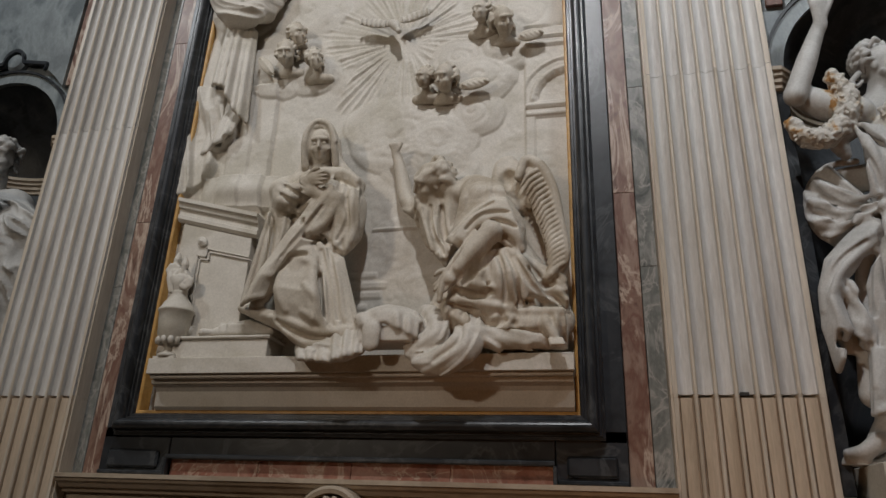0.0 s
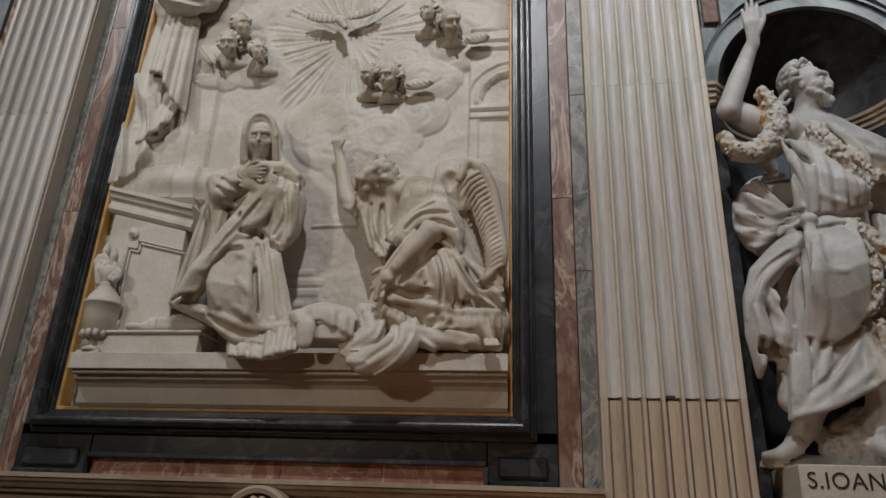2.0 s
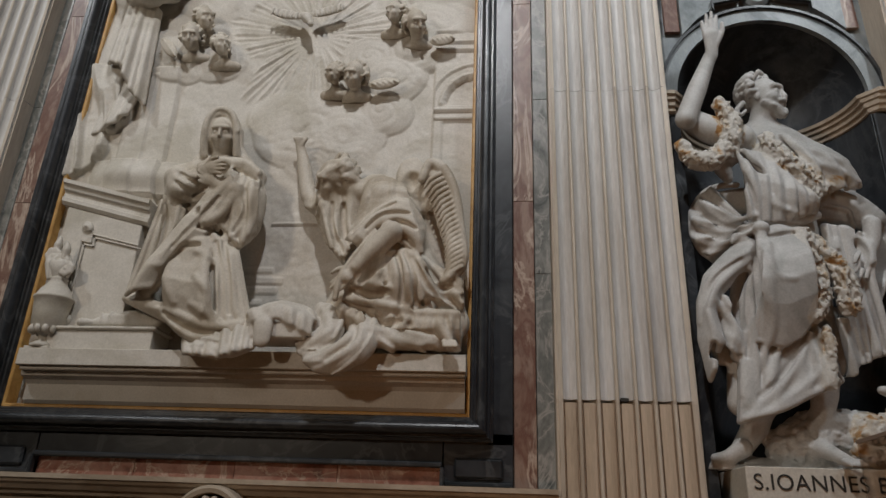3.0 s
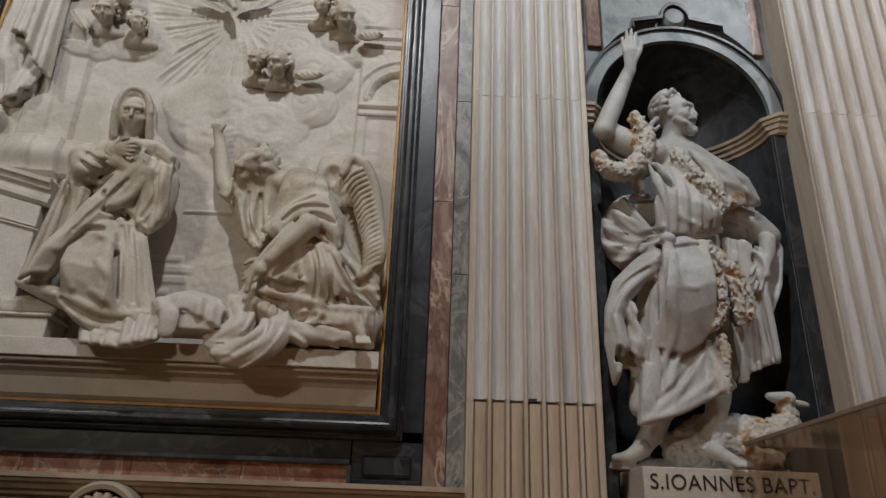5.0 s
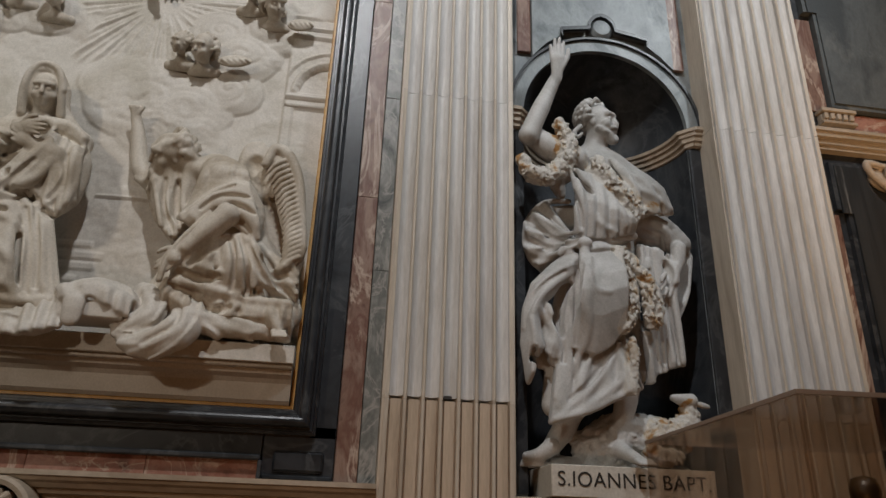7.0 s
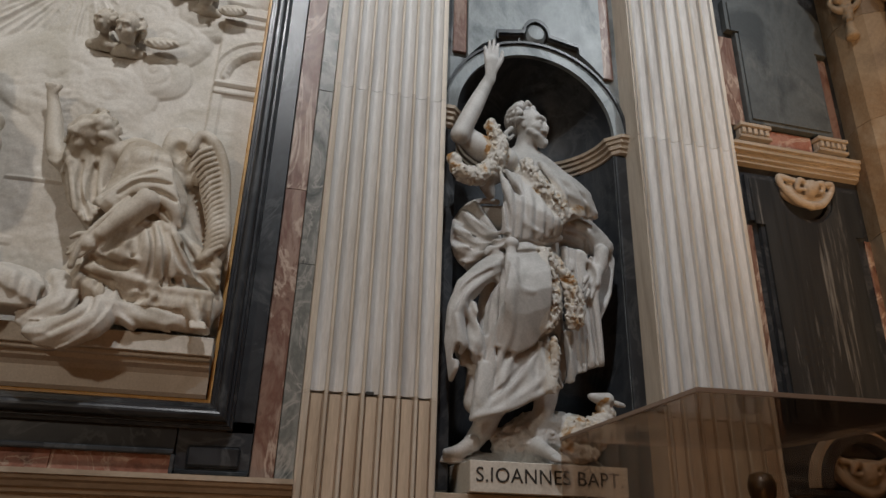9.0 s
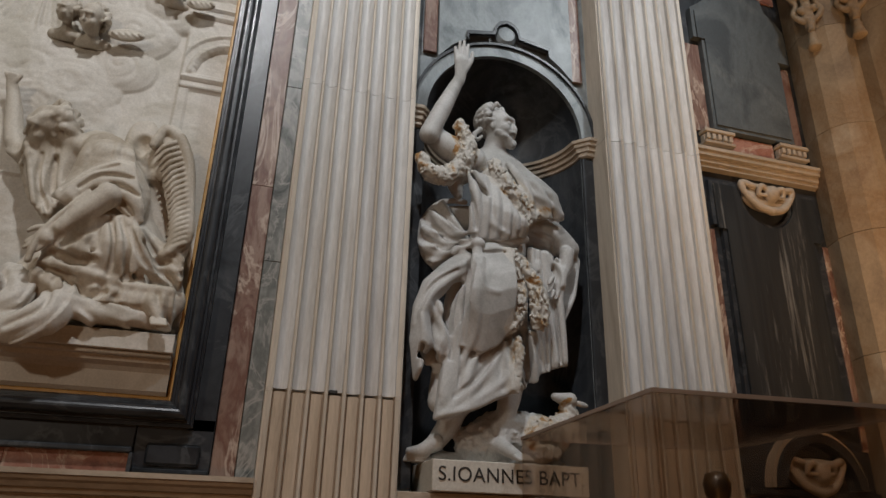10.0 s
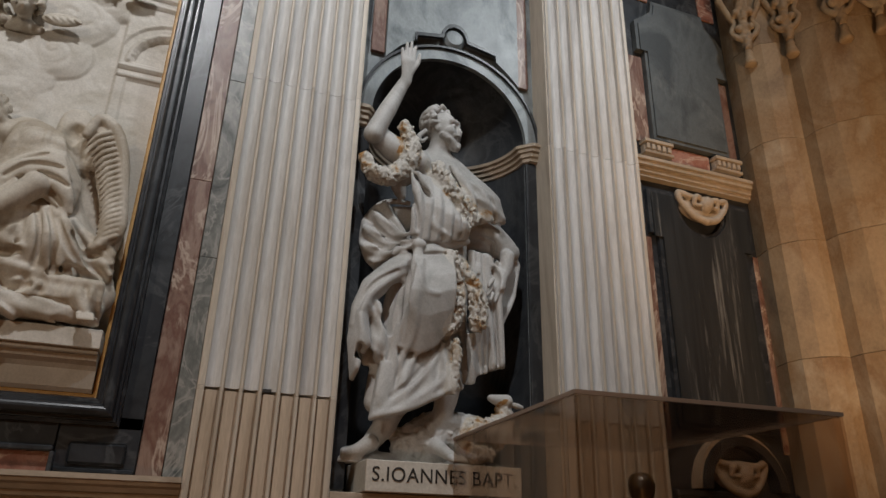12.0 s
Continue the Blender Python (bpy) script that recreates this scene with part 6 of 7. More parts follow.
def baptist():
    c = Clay((1.12, -0.4, 2.05), (2.4, 0.34, 4.95), 0.007)
    # torso and shoulders
    c.limb([(1.852, 0.02, 3.907), (1.854, 0.02, 3.675), (1.841, 0.02, 3.420)], [0.14, 0.16, 0.165], 0.04, flat=((0, 1, 0), 0.8))
    c.ball((1.779, -0.06, 3.678), (0.13, 0.12, 0.2), 0.05)
    c.limb([(1.671, 0.03, 3.966), (1.857, 0.03, 3.980), (2.104, 0.03, 3.827)], [0.085, 0.1, 0.09], 0.05)
    # tunic below the belt; the bright thigh stands forward
    c.limb([(1.848, 0.02, 3.414), (1.843, 0.02, 3.160), (1.836, 0.02, 2.876)], [0.17, 0.19, 0.19], 0.04, flat=((0, 1, 0), 0.8))
    c.limb([(1.746, -0.1, 3.268), (1.724, -0.1, 3.036), (1.704, -0.1, 2.847)], [0.1, 0.13, 0.13], 0.06)
    c.limb([(1.815, 0.06, 2.850), (1.724, 0.06, 2.623), (1.638, 0.06, 2.423)], [0.2, 0.2, 0.16], 0.04, flat=((0, 1, 0), 0.7))
    c.limb([(2.021, 0.08, 2.840), (2.014, 0.08, 2.668), (1.938, 0.08, 2.529)], [0.12, 0.1, 0.06], 0.04, flat=((0, 1, 0), 0.7))
    c.limb([(2.139, 0.08, 3.405), (2.189, 0.08, 3.035), (2.203, 0.08, 2.752)], [0.11, 0.1, 0.085], 0.04, flat=((0, 1, 0), 0.6))
    c.limb([(1.628, 0, 3.310), (1.578, 0, 2.982), (1.535, 0, 2.611), (1.494, 0, 2.413)], [0.05, 0.075, 0.09, 0.07], 0.03, flat=((0, 1, 0), 0.8))
    # cloth laid in pleats: skirt, folds from the belt, side panel, bodice
    c.sheet([(1.539, -0.1, 2.848), (1.619, -0.1, 2.718), (1.736, -0.1, 2.709), (1.884, -0.1, 2.782)], [(1.435, -0.14, 2.298), (1.619, -0.14, 2.345), (1.781, -0.14, 2.422), (1.914, -0.14, 2.487)], 4, 0.035)
    c.sheet([(1.560, -0.12, 3.262), (1.595, -0.12, 3.252), (1.636, -0.12, 3.243)], [(1.446, -0.08, 2.307), (1.528, -0.08, 2.324), (1.631, -0.08, 2.446)], 4, 0.05)
    c.sheet([(2.023, -0.06, 3.374), (2.112, -0.06, 3.355), (2.215, -0.06, 3.316)], [(2.059, -0.02, 2.507), (2.144, -0.02, 2.650), (2.253, -0.02, 2.679)], 5, 0.055)
    c.sheet([(1.878, -0.1, 2.814), (1.944, -0.1, 2.821), (2.032, -0.1, 2.829)], [(1.966, -0.02, 2.513), (2.017, -0.02, 2.504), (2.088, -0.02, 2.522)], 3, 0.05)
    c.sheet([(1.594, -0.15, 3.808), (1.736, -0.15, 3.760), (1.950, -0.15, 3.515)], [(1.613, -0.15, 3.358), (1.765, -0.15, 3.363), (1.957, -0.15, 3.418)], 6, 0.03, (0, -0.05, 0))
    c.sheet([(1.626, -0.17, 3.287), (1.738, -0.17, 3.287), (1.851, -0.17, 3.308)], [(1.559, -0.16, 2.704), (1.680, -0.16, 2.677), (1.839, -0.16, 2.762)], 0, 0.0, (0, -0.1, 0))
    for line, r in (([(1.615, 3.209), (1.573, 2.912), (1.514, 2.615), (1.471, 2.383)], 0.018), ([(1.573, 3.158), (1.526, 2.880), (1.488, 2.617), (1.457, 2.430)], 0.016), ([(1.657, 3.203), (1.620, 2.956), (1.626, 2.758), (1.553, 2.560)], 0.014), ([(1.847, 2.768), (1.752, 2.599), (1.604, 2.434), (1.478, 2.321)], 0.016),
                    ([(1.897, 2.643), (1.799, 2.509), (1.651, 2.401), (1.509, 2.314)], 0.016), ([(1.668, 2.665), (1.592, 2.501), (1.521, 2.359)], 0.014), ([(2.123, 3.353), (2.158, 3.028), (2.182, 2.687)], 0.02), ([(2.067, 3.272), (2.088, 2.951), (2.103, 2.680)], 0.018),
                    ([(2.187, 3.286), (2.205, 2.963), (2.225, 2.691)], 0.016), ([(1.624, 3.148), (1.656, 3.016), (1.739, 2.992)], 0.008), ([(1.995, 2.792), (2.017, 2.662), (2.038, 2.535)], 0.02)):
        c.ridge(line, r)
    for line, r, sink in (([(1.601, 3.161), (1.556, 2.899), (1.507, 2.619)], 0.014, 0.012), ([(1.546, 3.085), (1.506, 2.844), (1.475, 2.616)], 0.012, 0.012), ([(1.814, 2.754), (1.693, 2.567), (1.531, 2.417)], 0.012, 0.004), ([(2.072, 3.217), (2.097, 2.937), (2.115, 2.670)], 0.014, 0.01),
                          ([(2.151, 3.171), (2.178, 2.925), (2.203, 2.689)], 0.01, 0.006), ([(1.962, 2.822), (1.977, 2.691), (1.985, 2.563)], 0.03, 0.04), ([(1.598, 3.125), (1.566, 2.904), (1.566, 2.711)], 0.012, 0.006)):
        c.crease(line, r, sink)
    # hollow under the slanting hem
    for d in (-0.2, 0.0, 0.12):
        c.limb([(x, d, z) for x, z in [(1.352, 2.122), (1.506, 2.173), (1.681, 2.227), (1.863, 2.319), (2.032, 2.361), (2.155, 2.425)]], [0.14, 0.14, 0.14, 0.145, 0.16, 0.2], 0.012, carve=True)
    c.ridge([(1.452, 2.310), (1.617, 2.357), (1.780, 2.435), (1.922, 2.501)], 0.012)
    # bodice folds, belt, knot and its hanging end
    for line, r in (([(1.609, 3.706), (1.643, 3.523), (1.641, 3.358)], 0.014), ([(1.771, 3.693), (1.857, 3.554), (1.889, 3.428)], 0.012), ([(1.573, 3.625), (1.607, 3.481), (1.617, 3.344)], 0.014), ([(1.713, 3.477), (1.747, 3.427), (1.835, 3.395)], 0.01)):
        c.ridge(line, r)
    c.crease([(1.591, 3.627), (1.625, 3.465), (1.630, 3.357)], 0.01, 0.006)
    c.crease([(1.592, 3.839), (1.645, 3.712), (1.697, 3.625)], 0.016, 0.014)
    c.limb([(1.599, -0.13, 3.320), (1.665, -0.13, 3.351), (1.826, -0.13, 3.357), (1.972, -0.13, 3.406)], [0.022, 0.024, 0.026, 0.022], 0.01)
    c.crease([(1.565, 3.240), (1.707, 3.258), (1.882, 3.295)], 0.01, 0.012)
    c.crease([(1.589, 3.309), (1.709, 3.336), (1.866, 3.350)], 0.008, 0.008)
    c.ball((1.644, -0.19, 3.309), (0.045, 0.03, 0.035), 0.01)
    c.limb([(1.640, -0.2, 3.283), (1.646, -0.2, 3.200), (1.659, -0.2, 3.132)], [0.022, 0.034, 0.036], 0.008, flat=((0, 1, 0), 0.4))
    c.limb([(1.651, -0.12, 3.331), (1.574, -0.12, 3.321), (1.512, -0.12, 3.256)], [0.032, 0.03, 0.014], 0.01)
    # cloak that fans out behind the arm, its rim and pleats
    c.limb([(1.674, 0.1, 3.607), (1.524, 0.1, 3.558), (1.441, 0.1, 3.438), (1.544, 0.1, 3.319), (1.672, 0.1, 3.335)], [0.08, 0.09, 0.085, 0.09, 0.07], 0.03, flat=((0, 1, 0.1), 0.35))
    c.limb([(1.642, 0.06, 3.691), (1.492, 0.06, 3.669), (1.384, 0.06, 3.548), (1.359, 0.06, 3.392), (1.408, 0.06, 3.261), (1.526, 0.06, 3.188)], [0.018, 0.018, 0.018, 0.018, 0.018, 0.016], 0.01)
    c.ball((1.513, -0.02, 3.541), (0.085, 0.1, 0.06), 0.02, carve=True)
    c.sheet([(1.619, -0.05, 3.385), (1.640, -0.05, 3.329), (1.632, -0.05, 3.269)], [(1.500, 0.06, 3.670), (1.363, 0.06, 3.518), (1.353, 0.06, 3.343), (1.448, 0.06, 3.215), (1.554, 0.06, 3.177)], 6, 0.06)
    for line in ([(1.363, 3.442), (1.460, 3.362), (1.621, 3.346)], [(1.380, 3.315), (1.496, 3.275), (1.621, 3.309)], [(1.422, 3.526), (1.513, 3.425), (1.628, 3.384)]):
        c.ridge(line, 0.018)
    for line in ([(1.389, 3.390), (1.496, 3.315), (1.614, 3.323)], [(1.423, 3.469), (1.513, 3.377), (1.621, 3.361)]):
        c.crease(line, 0.014, 0.016)
    # great swath that loops over the hip and falls
    c.sheet([(1.587, -0.1, 3.281), (1.470, -0.1, 3.181), (1.357, -0.1, 3.063), (1.308, -0.1, 2.907), (1.293, -0.1, 2.711), (1.324, -0.1, 2.505)], [(1.622, -0.12, 3.157), (1.512, -0.12, 3.057), (1.419, -0.12, 2.962), (1.375, -0.12, 2.858), (1.391, -0.12, 2.693), (1.341, -0.12, 2.601)], 2, 0.02, (0, -0.05, 0))
    c.sheet([(1.391, -0.08, 2.955), (1.419, -0.08, 2.874), (1.408, -0.08, 2.704)], [(1.472, -0.1, 2.914), (1.526, -0.1, 2.748), (1.462, -0.1, 2.615)], 2, 0.02, (0, -0.05, 0))
    c.limb([(1.359, -0.1, 2.945), (1.446, -0.1, 2.855), (1.487, -0.1, 2.745), (1.462, -0.1, 2.640)], [0.03, 0.035, 0.04, 0.03], 0.015, flat=((0.2, 1, 0), 0.6))
    c.limb([(1.382, -0.02, 2.888), (1.395, -0.02, 2.724), (1.447, -0.02, 2.600)], [0.06, 0.05, 0.04], 0.02, flat=((0, 1, 0), 0.4))
    for line, r in (([(1.561, 3.169), (1.420, 3.077), (1.324, 2.959), (1.296, 2.801)], 0.014), ([(1.577, 3.137), (1.460, 3.048), (1.379, 2.965), (1.338, 2.886)], 0.014), ([(1.372, 2.915), (1.455, 2.809), (1.479, 2.652)], 0.014), ([(1.328, 2.845), (1.349, 2.751), (1.395, 2.686)], 0.01)):
        c.ridge(line, r)
    c.crease([(1.560, 3.066), (1.487, 2.984), (1.481, 2.865), (1.501, 2.773)], 0.028, 0.05)
    c.crease([(1.338, 2.671), (1.362, 2.596), (1.425, 2.583)], 0.024, 0.03)
    c.crease([(1.520, 3.129), (1.395, 3.034), (1.320, 2.894)], 0.009, 0.004)
    # raised right arm
    c.limb([(1.648, -0.06, 3.925), (1.491, -0.06, 3.993), (1.363, -0.06, 4.078)], [0.088, 0.082, 0.062], 0.025)
    c.limb([(1.338, -0.13, 4.023), (1.423, -0.13, 4.229), (1.535, -0.13, 4.495)], [0.06, 0.056, 0.034], 0.02)
    c.hand((1.525, -0.16, 4.454), (1.521, -0.22, 4.721), (1, 0, 0.3), 1.25, 0.14, curl=0.1)
    c.limb([(1.641, 0, 3.895), (1.555, 0, 3.808), (1.577, 0, 3.704)], [0.08, 0.06, 0.03], 0.03)
    # left shoulder, flared sleeve points, forearm and hand on the hip
    c.limb([(2.083, 0, 3.822), (2.191, 0, 3.768), (2.248, 0, 3.655)], [0.085, 0.07, 0.03], 0.03)
    c.limb([(2.078, -0.04, 3.652), (2.173, -0.04, 3.634), (2.242, -0.04, 3.612)], [0.06, 0.045, 0.012], 0.02, flat=((0, 0.4, 1), 0.5))
    c.sheet([(1.871, -0.1, 3.928), (1.983, -0.1, 3.849), (2.062, -0.1, 3.809)], [(1.981, -0.12, 3.517), (2.114, -0.12, 3.566), (2.225, -0.12, 3.582)], 3, 0.04, (0.02, -0.05, 0))
    c.ridge([(1.981, 3.796), (2.093, 3.733), (2.207, 3.699)], 0.016)
    c.ridge([(1.997, 3.699), (2.108, 3.645), (2.212, 3.597)], 0.014)
    c.crease([(2.036, 3.535), (2.150, 3.550), (2.245, 3.540)], 0.02, 0.03)
    c.limb([(2.072, 0, 3.559), (2.205, 0, 3.518), (2.320, 0, 3.436)], [0.09, 0.09, 0.07], 0.03)
    for line in ([(2.065, 3.534), (2.195, 3.494), (2.282, 3.372)], [(2.025, 3.471), (2.154, 3.431), (2.222, 3.328)], [(2.021, 3.395), (2.124, 3.364), (2.171, 3.273)]):
        c.ridge(line, 0.018)
    for line in ([(2.056, 3.498), (2.182, 3.462), (2.250, 3.350)], [(2.030, 3.426), (2.133, 3.395), (2.194, 3.298)]):
        c.crease(line, 0.011, 0.01)
    c.sheet([(2.316, 0, 3.494), (2.385, 0, 3.359), (2.346, 0, 3.137), (2.258, 0, 2.947)], [(2.261, 0.08, 3.500), (2.291, 0.08, 3.347), (2.272, 0.08, 3.154), (2.230, 0.08, 2.967)], 2, 0.03)
    c.limb([(2.274, -0.07, 3.380), (2.261, -0.07, 3.288), (2.235, -0.07, 3.233)], [0.046, 0.042, 0.034], 0.015)
    c.hand((2.228, -0.1, 3.243), (2.154, -0.14, 3.056), (-1, -0.2, 0.2), 1.15, 0.2, curl=0.2)
    c.crease([(2.173, 3.273), (2.183, 3.194), (2.164, 3.119)], 0.02, 0.04)
    # neck and head, turned away to the side
    c.limb([(1.795, 0, 3.962), (1.826, 0, 4.136)], [0.085, 0.066], 0.03)
    c.face((1.836, -0.04, 4.218), 1.12, 50, -2, beard=True)
    x0, y0, z0 = (1.817, -0.01, 4.285)
    c.curls((x0, y0, z0), (0.1, 0.105, 0.09), 0.036, 280, 5, lambda v: 0.74 * v.x - 0.67 * v.y < (0.5 if v.z > 0.6 else 0.05) and v.z > -0.5)
    c.limb([(1.699, -0.06, 4.172), (1.657, -0.06, 4.122), (1.679, -0.06, 4.092), (1.710, -0.06, 4.123)], [0.018, 0.016, 0.013, 0.01], 0.006)
    # shaggy fleece: breast, apron, torn strip, sleeve
    fleece(c, [(1.757, -0.15, 3.874), (1.810, -0.15, 3.771), (1.893, -0.15, 3.679), (1.952, -0.15, 3.583), (1.960, -0.15, 3.508)], [0.04, 0.06, 0.07, 0.068, 0.035], flat=((0, 1, 0), 0.7))
    fleece(c, [(1.977, -0.13, 3.535), (2.054, -0.13, 3.584), (2.123, -0.13, 3.617)], [0.03, 0.036, 0.024])
    fleece(c, [(1.868, -0.18, 3.285), (1.884, -0.18, 3.131), (1.892, -0.18, 2.960), (1.867, -0.18, 2.831)], [0.03, 0.045, 0.055, 0.04], flat=((0, 1, 0), 0.6))
    fleece(c, [(1.927, -0.17, 3.239), (2.006, -0.17, 3.096), (2.035, -0.17, 2.962), (2.024, -0.17, 2.876)], [0.024, 0.05, 0.06, 0.05], flat=((0, 1, 0), 0.6))
    fleece(c, [(1.894, -0.16, 2.784), (1.904, -0.16, 2.687), (1.894, -0.16, 2.607), (1.876, -0.16, 2.487)], [0.022, 0.028, 0.018, 0.024])
    fleece(c, [(1.535, -0.13, 4.125), (1.594, -0.13, 3.987), (1.557, -0.13, 3.844), (1.456, -0.13, 3.749), (1.346, -0.13, 3.762), (1.298, -0.13, 3.848)], [0.04, 0.055, 0.058, 0.054, 0.048, 0.036])
    c.crease([(1.869, 3.205), (1.932, 3.136), (2.003, 3.090)], 0.014, 0.012)
    c.crease([(1.840, 2.767), (1.901, 2.805), (1.968, 2.786)], 0.026, 0.04)
    # legs and feet
    c.limb([(1.925, 0, 2.594), (1.907, 0, 2.464), (1.873, 0, 2.336), (1.853, 0, 2.222)], [0.075, 0.066, 0.05, 0.036], 0.02)
    c.limb([(1.837, -0.04, 2.193), (1.854, -0.1, 2.164), (1.875, -0.2, 2.121)], [0.042, 0.036, 0.026], 0.015)
    x0, y0, z0 = (1.878, -0.23, 2.118)
    for i in range(5):
        c.limb([(x0 - 0.03 + i * 0.017, y0 + 0.01, z0), (x0 - 0.022 + i * 0.019, y0 - 0.035 + i * 0.006, z0 - 0.02)], [0.015, 0.012], 0.004)
    c.limb([(1.652, 0.1, 2.511), (1.591, 0.1, 2.332), (1.503, 0.1, 2.204)], [0.08, 0.066, 0.05], 0.03)
    c.limb([(1.480, 0.02, 2.194), (1.408, 0.02, 2.152), (1.339, 0.02, 2.142)], [0.048, 0.034, 0.022], 0.02)
    # rock and the lamb that lies behind the leg
    c.limb([(1.38, 0.08, 2.08), (1.85, 0.1, 2.09), (2.24, 0.08, 2.08)], [0.06, 0.08, 0.06], 0.04, lumps=(0.02, 9))
    c.limb([(1.717, 0.1, 2.201), (1.886, 0.1, 2.256), (2.094, 0.1, 2.259)], [0.1, 0.15, 0.14], 0.03, lumps=(0.012, 34))
    fleece(c, [(2.100, 0, 2.257), (2.206, 0, 2.294), (2.264, 0, 2.377), (2.268, 0, 2.435)], [0.11, 0.09, 0.06, 0.045])
    c.limb([(2.270, -0.03, 2.475), (2.221, -0.03, 2.478), (2.172, -0.03, 2.487)], [0.042, 0.034, 0.02], 0.012)
    c.ball((2.350, -0.01, 2.458), (0.05, 0.016, 0.018), 0.008, turn=(0, 10, 0))
    fleece(c, [(1.968, -0.14, 2.183), (2.015, -0.14, 2.157), (2.097, -0.14, 2.155)], [0.04, 0.05, 0.04])
    c.trim(2.0905)
    ob = c.skin("baptist_statue", STATUE, "white marble bearded saint statue with raised arm and lamb", "statue", second=OCHRE)
    ob.location.y = 2.84
    return ob


baptist()

plinth = empty("inscribed_plinth", "pale marble plinth lettered S.IOANNES BAPT. under the statue", "plinth")
part("plinth_block", one_box(1.415, 2.29, 2.665, 3.1, 1.934, 2.09, bevel=0.004), PLAQUE, plinth)
words = []
for word in ("S.IOANNES", "BAPT."):
    text = bpy.data.curves.new("lettering", "FONT")
    text.body, text.size, text.extrude, text.space_character, text.align_y = word, 0.102, 0.0015, 1.07, "CENTER"
    curve = new("lettering_curve", text)
    bpy.context.view_layer.update()
    mesh = bpy.data.meshes.new_from_object(curve.evaluated_get(bpy.context.evaluated_depsgraph_get()))
    bpy.data.objects.remove(curve)
    mesh.materials.clear()
    mesh.materials.append(INK_AND_SHADE)
    words.append((mesh, min(v.co.x for v in mesh.vertices), max(v.co.x for v in mesh.vertices)))
gap = 0.045
stretch = 0.81 / (sum(b - a for _, a, b in words) + gap)
start = 1.448
for mesh, a, b in words:
    lettering = new("lettering", mesh)
    lettering.matrix_world = pose(start - a * stretch, 2.6625, 2.018, 90) @ Matrix.Diagonal((stretch, 1, 1, 1))
    lettering.parent = plinth
    start += (b - a + gap) * stretch


# ---- the saint with a book in the other niche ----
def book_saint():
    c = Clay((-4.75, -0.4, 2.05), (-3.42, 0.35, 4.5), 0.012)
    c.limb([(-4.1, 0.0, 3.7), (-4.1, 0.0, 3.0), (-4.1, 0.0, 2.15)], [0.22, 0.3, 0.36], flat=((0, 1, 0), 0.75), folds=(0.04, 0.1, (1, 0, 0.15), 0.9))
    c.limb([(-4.35, 0.0, 3.78), (-3.86, 0.0, 3.78)], 0.13, 0.06)
    c.limb([(-3.85, -0.02, 3.76), (-3.64, -0.08, 3.56), (-3.68, -0.2, 3.45), (-3.8, -0.24, 3.5)], [0.13, 0.14, 0.1, 0.06], 0.03, folds=(0.03, 0.08, (0.6, 0, 0.8), 0.9))
    c.limb([(-3.7, -0.1, 3.5), (-3.62, -0.08, 3.2), (-3.68, -0.04, 2.8), (-3.75, 0, 2.3)], [0.13, 0.14, 0.12, 0.1], 0.04, folds=(0.04, 0.08, (1, 0, 0.3), 0.9))
    c.ball((-3.85, -0.2, 2.95), (0.17, 0.14, 0.3), 0.08)
    c.limb([(-4.1, 0.0, 3.85), (-4.08, -0.02, 4.05)], [0.09, 0.075], 0.03)
    c.face((-4.06, -0.06, 4.16), 1.15, 35, -5, beard=True)
    c.curls((-4.08, -0.02, 4.2), (0.11, 0.11, 0.11), 0.05, 100, 8, lambda v: v.z > 0.3 or (v.x < 0.2 and v.z > -0.6))
    c.block((-4.05, -0.36, 3.44), (-3.72, -0.28, 3.86), 0.01, 0.01)
    c.block((-4.03, -0.37, 3.46), (-3.74, -0.35, 3.84), 0.005, 0.005)
    c.block((-4.6, -0.3, 2.06), (-3.6, 0.3, 2.16), 0.03, 0.02)
    ob = c.skin("book_saint_statue", STATUE, "white marble saint statue holding an open book in a niche", "statue")
    ob.location = (0, 2.9, 0.0)
    return ob


book_saint()
part("plinth_block", one_box(-4.68, -3.56, 2.62, 3.2, 1.934, 2.068, bevel=0.004), PLAQUE, empty("statue_plinth", "plain pale marble plinth in the niche", "plinth"))

# ---- ornaments of the black bay ----
def cartouche(name, cx, cz, y, w, label):
    c = Clay((cx - w * 1.3, -0.16, cz - w), (cx + w * 1.3, 0.03, cz + w * 0.8), 0.007)
    c.ball((cx, 0.0, cz), (w * 0.95, 0.06, w * 0.5), 0.01)
    c.ball((cx, -0.07, cz + 0.02), (w * 0.75, 0.05, w * 0.3), 0.02, carve=True)
    for e in (-1, 1):
        c.limb([(cx + e * w * 0.15, -0.04, cz + w * 0.35), (cx + e * w * 0.6, -0.05, cz + w * 0.32), (cx + e * w, -0.03, cz + w * 0.42), (cx + e * w * 0.95, -0.03, cz + w * 0.1), (cx + e * w * 0.5, -0.04, cz - w * 0.4), (cx, -0.05, cz - w * 0.55)], [0.02, 0.02, 0.028, 0.022, 0.026, 0.03], 0.01)
        c.limb([(cx + e * w * 0.1, -0.06, cz + w * 0.2), (cx + e * w * 0.42, -0.08, cz + w * 0.28), (cx + e * w * 0.5, -0.06, cz + w * 0.02), (cx + e * w * 0.3, -0.07, cz - w * 0.02)], [0.018, 0.022, 0.016, 0.012], 0.01)
    c.ball((cx, -0.07, cz + w * 0.05), (w * 0.26, 0.05, w * 0.32), 0.015, lumps=(0.006, 30))
    ob = c.skin(name, BEIGE, label, "ornament")
    ob.location.y = y


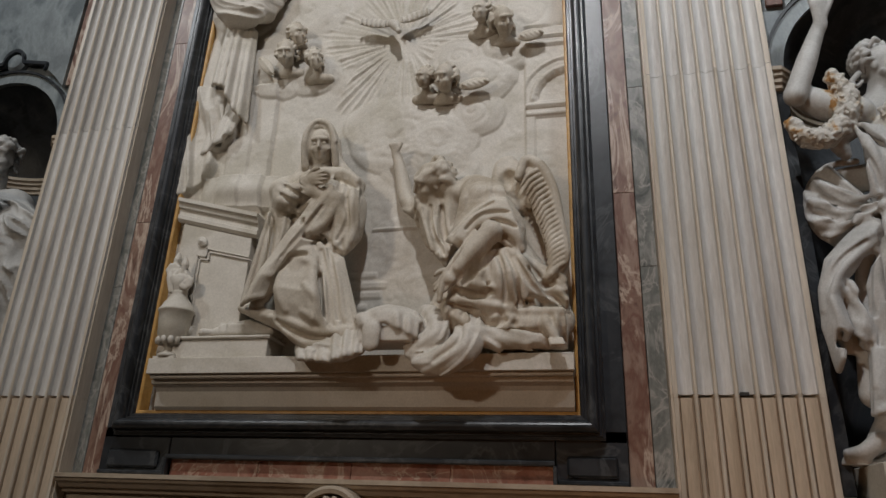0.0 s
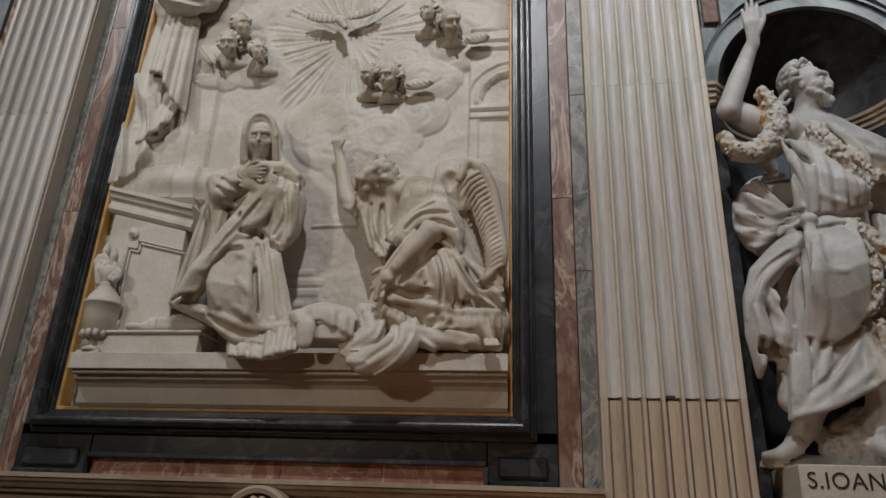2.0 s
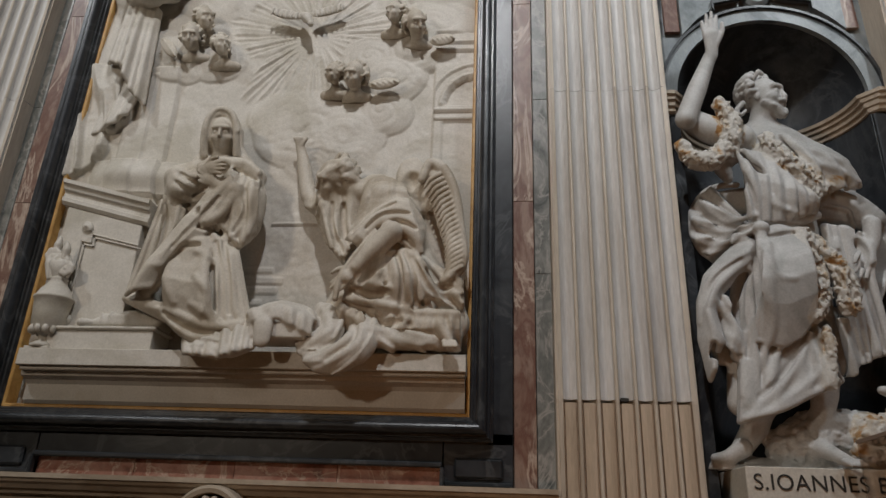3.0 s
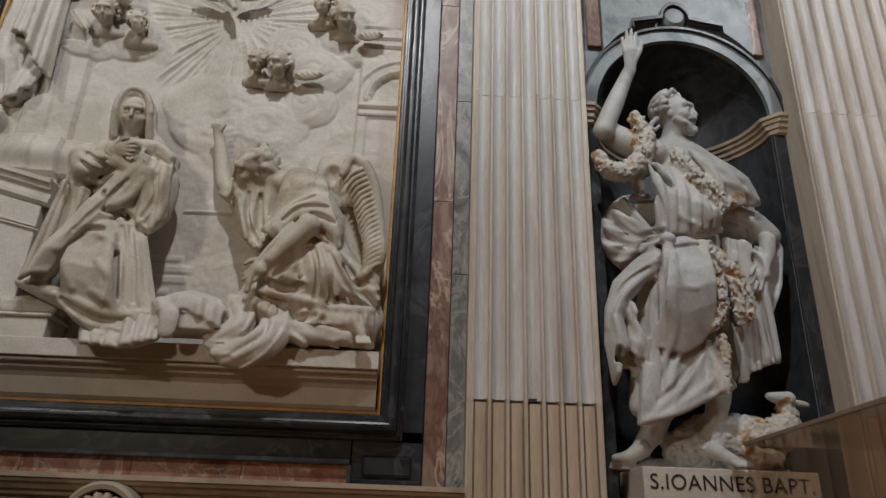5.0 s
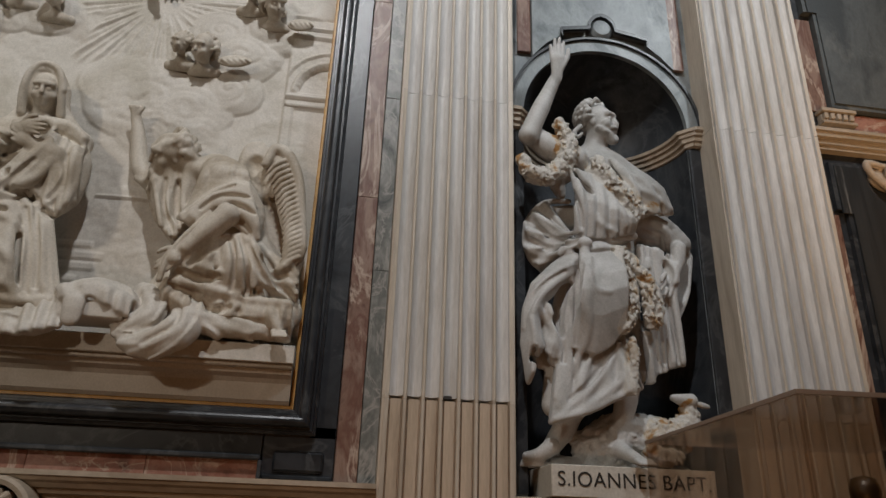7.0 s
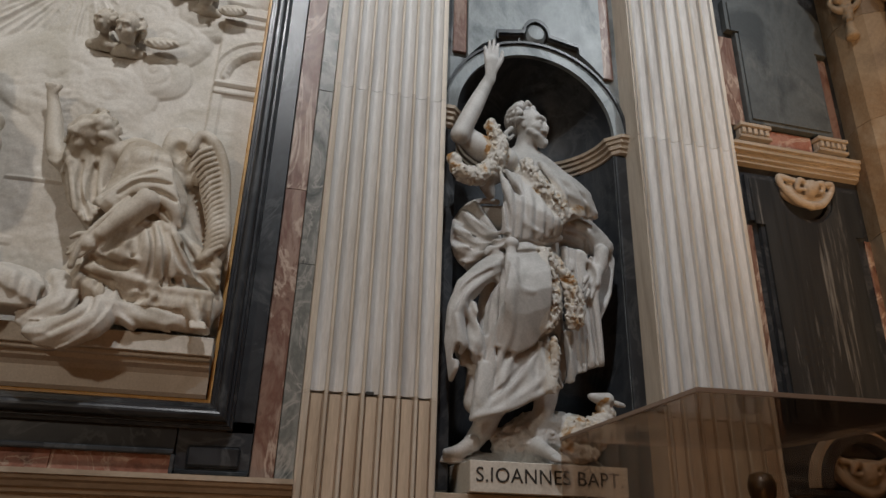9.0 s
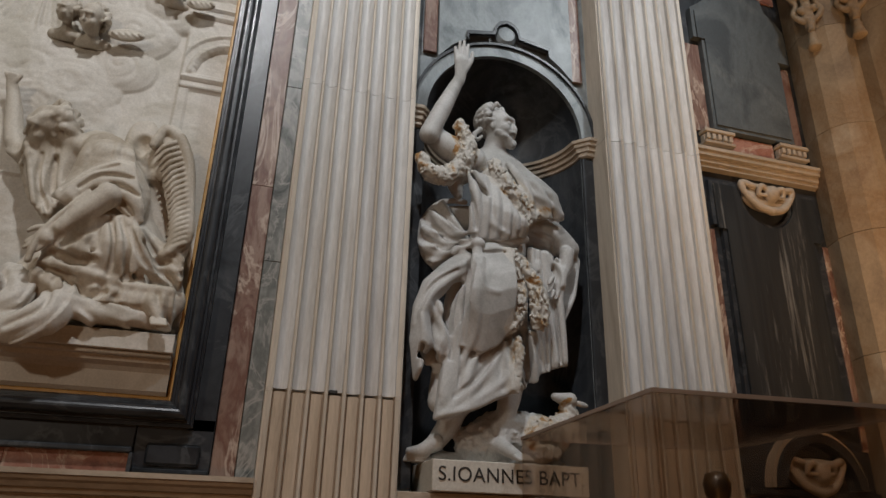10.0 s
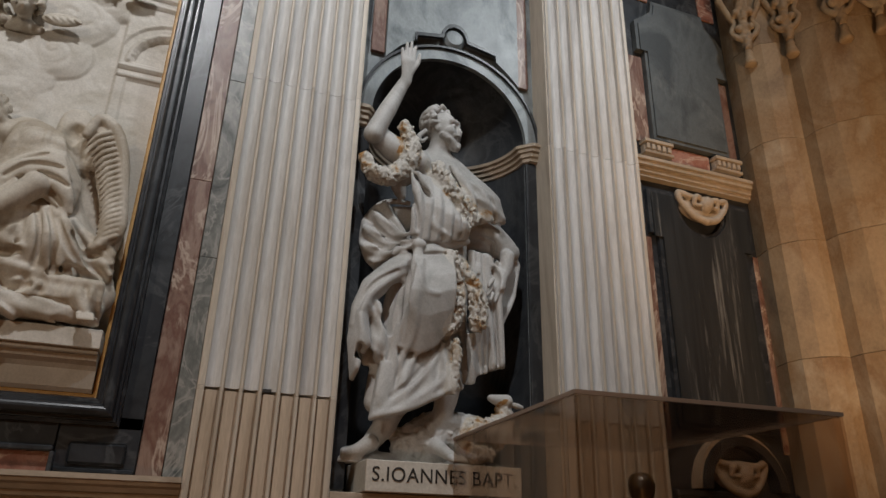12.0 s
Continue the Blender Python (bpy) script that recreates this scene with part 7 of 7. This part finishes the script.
cartouche("scrolled_cartouche", 3.9, 4.04, BY - 0.04, 0.21, "beige stone scrolled cartouche on the black panel")
cartouche("arch_cartouche", 3.93, 2.14, BY - 0.02, 0.2, "worn brown stone cartouche inside the low arch")

# carved drops that hang from the capitals of the piers
for x, y, z, yaw in ((4.36, 2.52, 5.3, -40), (4.575, 2.3, 5.3, -50), (4.75, 1.97, 5.25, -45), (4.97, 1.83, 5.3, -40)):
    drop = empty("capital_pendant", "carved stone pendant drop with scrolls under the capital", "ornament", "pier pendants")
    bell = lathe(bmesh.new(), [(0.0, 0.0), (0.04, 0.0), (0.052, 0.015), (0.04, 0.06), (0.03, 0.1), (0.036, 0.115), (0.026, 0.13), (0.024, 0.19), (0.0, 0.2)], (0, 0, 0), 18)
    part("bell", bell, BROWN, drop, smooth=True)
    c = Clay((-0.2, -0.09, 0.14), (0.2, 0.08, 0.72), 0.009)
    c.limb([(0, 0, 0.17), (0, -0.02, 0.4), (0, -0.01, 0.7)], [0.03, 0.04, 0.05], 0.02, lumps=(0.012, 24))
    for e in (-1, 1):
        c.limb([(0, 0.0, 0.24), (0.06 * e, -0.01, 0.28), (0.1 * e, 0.0, 0.36), (0.07 * e, 0.0, 0.44), (0.11 * e, 0.0, 0.54), (0.16 * e, 0.0, 0.7)], [0.02, 0.024, 0.022, 0.02, 0.026, 0.03], 0.012)
        c.ball((0.045 * e, -0.03, 0.36), 0.03, 0.012, lumps=(0.006, 40))
        c.ball((0.05 * e, -0.03, 0.52), 0.034, 0.012, lumps=(0.006, 40))
    c.skin("scrollwork", BROWN, "", "", parent=drop)
    drop.matrix_world = pose(x, y, z, 0, 0, yaw)

# ---- clear display case on its stand ----
# Plain beige that paints the bright lines along the case's edges.
EDGE = plain("acrylic_edge_glint", (0.30, 0.23, 0.18), 0.3)
case = empty("display_case", "clear acrylic display case on a dark stand", "display case")
KX, KY, KZ = 1.565, 0.89, 2.14
case.matrix_world = pose(KX, KY, 0, 0, 0, -4)
W, D = 0.98, 1.17


def pane(name, *dims):
    ob = part(name, one_box(*dims, bevel=0.0015), ACRYLIC, case)
    ob.visible_shadow = False
    return ob


# Opaque strips laid on the rim in place of the acrylic's edge glint.
for x0, x1, y0, y1 in ((-0.001, W + 0.001, -0.002, 0.004), (-0.001, W + 0.001, D - 0.004, D + 0.002), (-0.002, 0.004, 0.0045, D - 0.0045), (W - 0.004, W + 0.002, 0.0045, D - 0.0045)):
    part("edge_glint", one_box(x0, x1, y0, y1, KZ - 0.0125, KZ + 0.0005), EDGE, case, "thin opaque strip painting the bright glint of the acrylic edge")
pane("top_pane", 0, W, 0, D, KZ - 0.012, KZ)
pane("side_pane", 0, W, 0.001, 0.011, 1.1, KZ - 0.0125)
pane("side_pane", 0, W, D - 0.011, D - 0.001, 1.1, KZ - 0.0125)
pane("side_pane", 0.001, 0.011, 0.0115, D - 0.0115, 1.1, KZ - 0.0125)
pane("side_pane", W - 0.011, W - 0.001, 0.0115, D - 0.0115, 1.1, KZ - 0.0125)
stand = one_box(-0.01, W + 0.01, -0.01, D + 0.01, 1.02, 1.098, bevel=0.006)
box(stand, 0.05, W - 0.05, 0.05, D - 0.05, 0.06, 1.019, bevel=0.006)
box(stand, 0.0, W, 0.0, D, 0.0, 0.059, bevel=0.006)
part("stand", stand, BRONZE, case, "dark wooden stand")
finial = empty("bronze_finial", "small dark bronze figure top inside the display case", "ornament")
bm = lathe(bmesh.new(), [(0.0, 0.0), (0.12, 0.0), (0.12, 0.03), (0.06, 0.06), (0.045, 0.3), (0.06, 0.5), (0.09, 0.6), (0.06, 0.72), (0.03, 0.78), (0.052, 0.82), (0.058, 0.86), (0.045, 0.9), (0.0, 0.915)], (2.4, 1.75, 1.0985), 24)
part("finial_body", bm, BRONZE, finial, smooth=True)
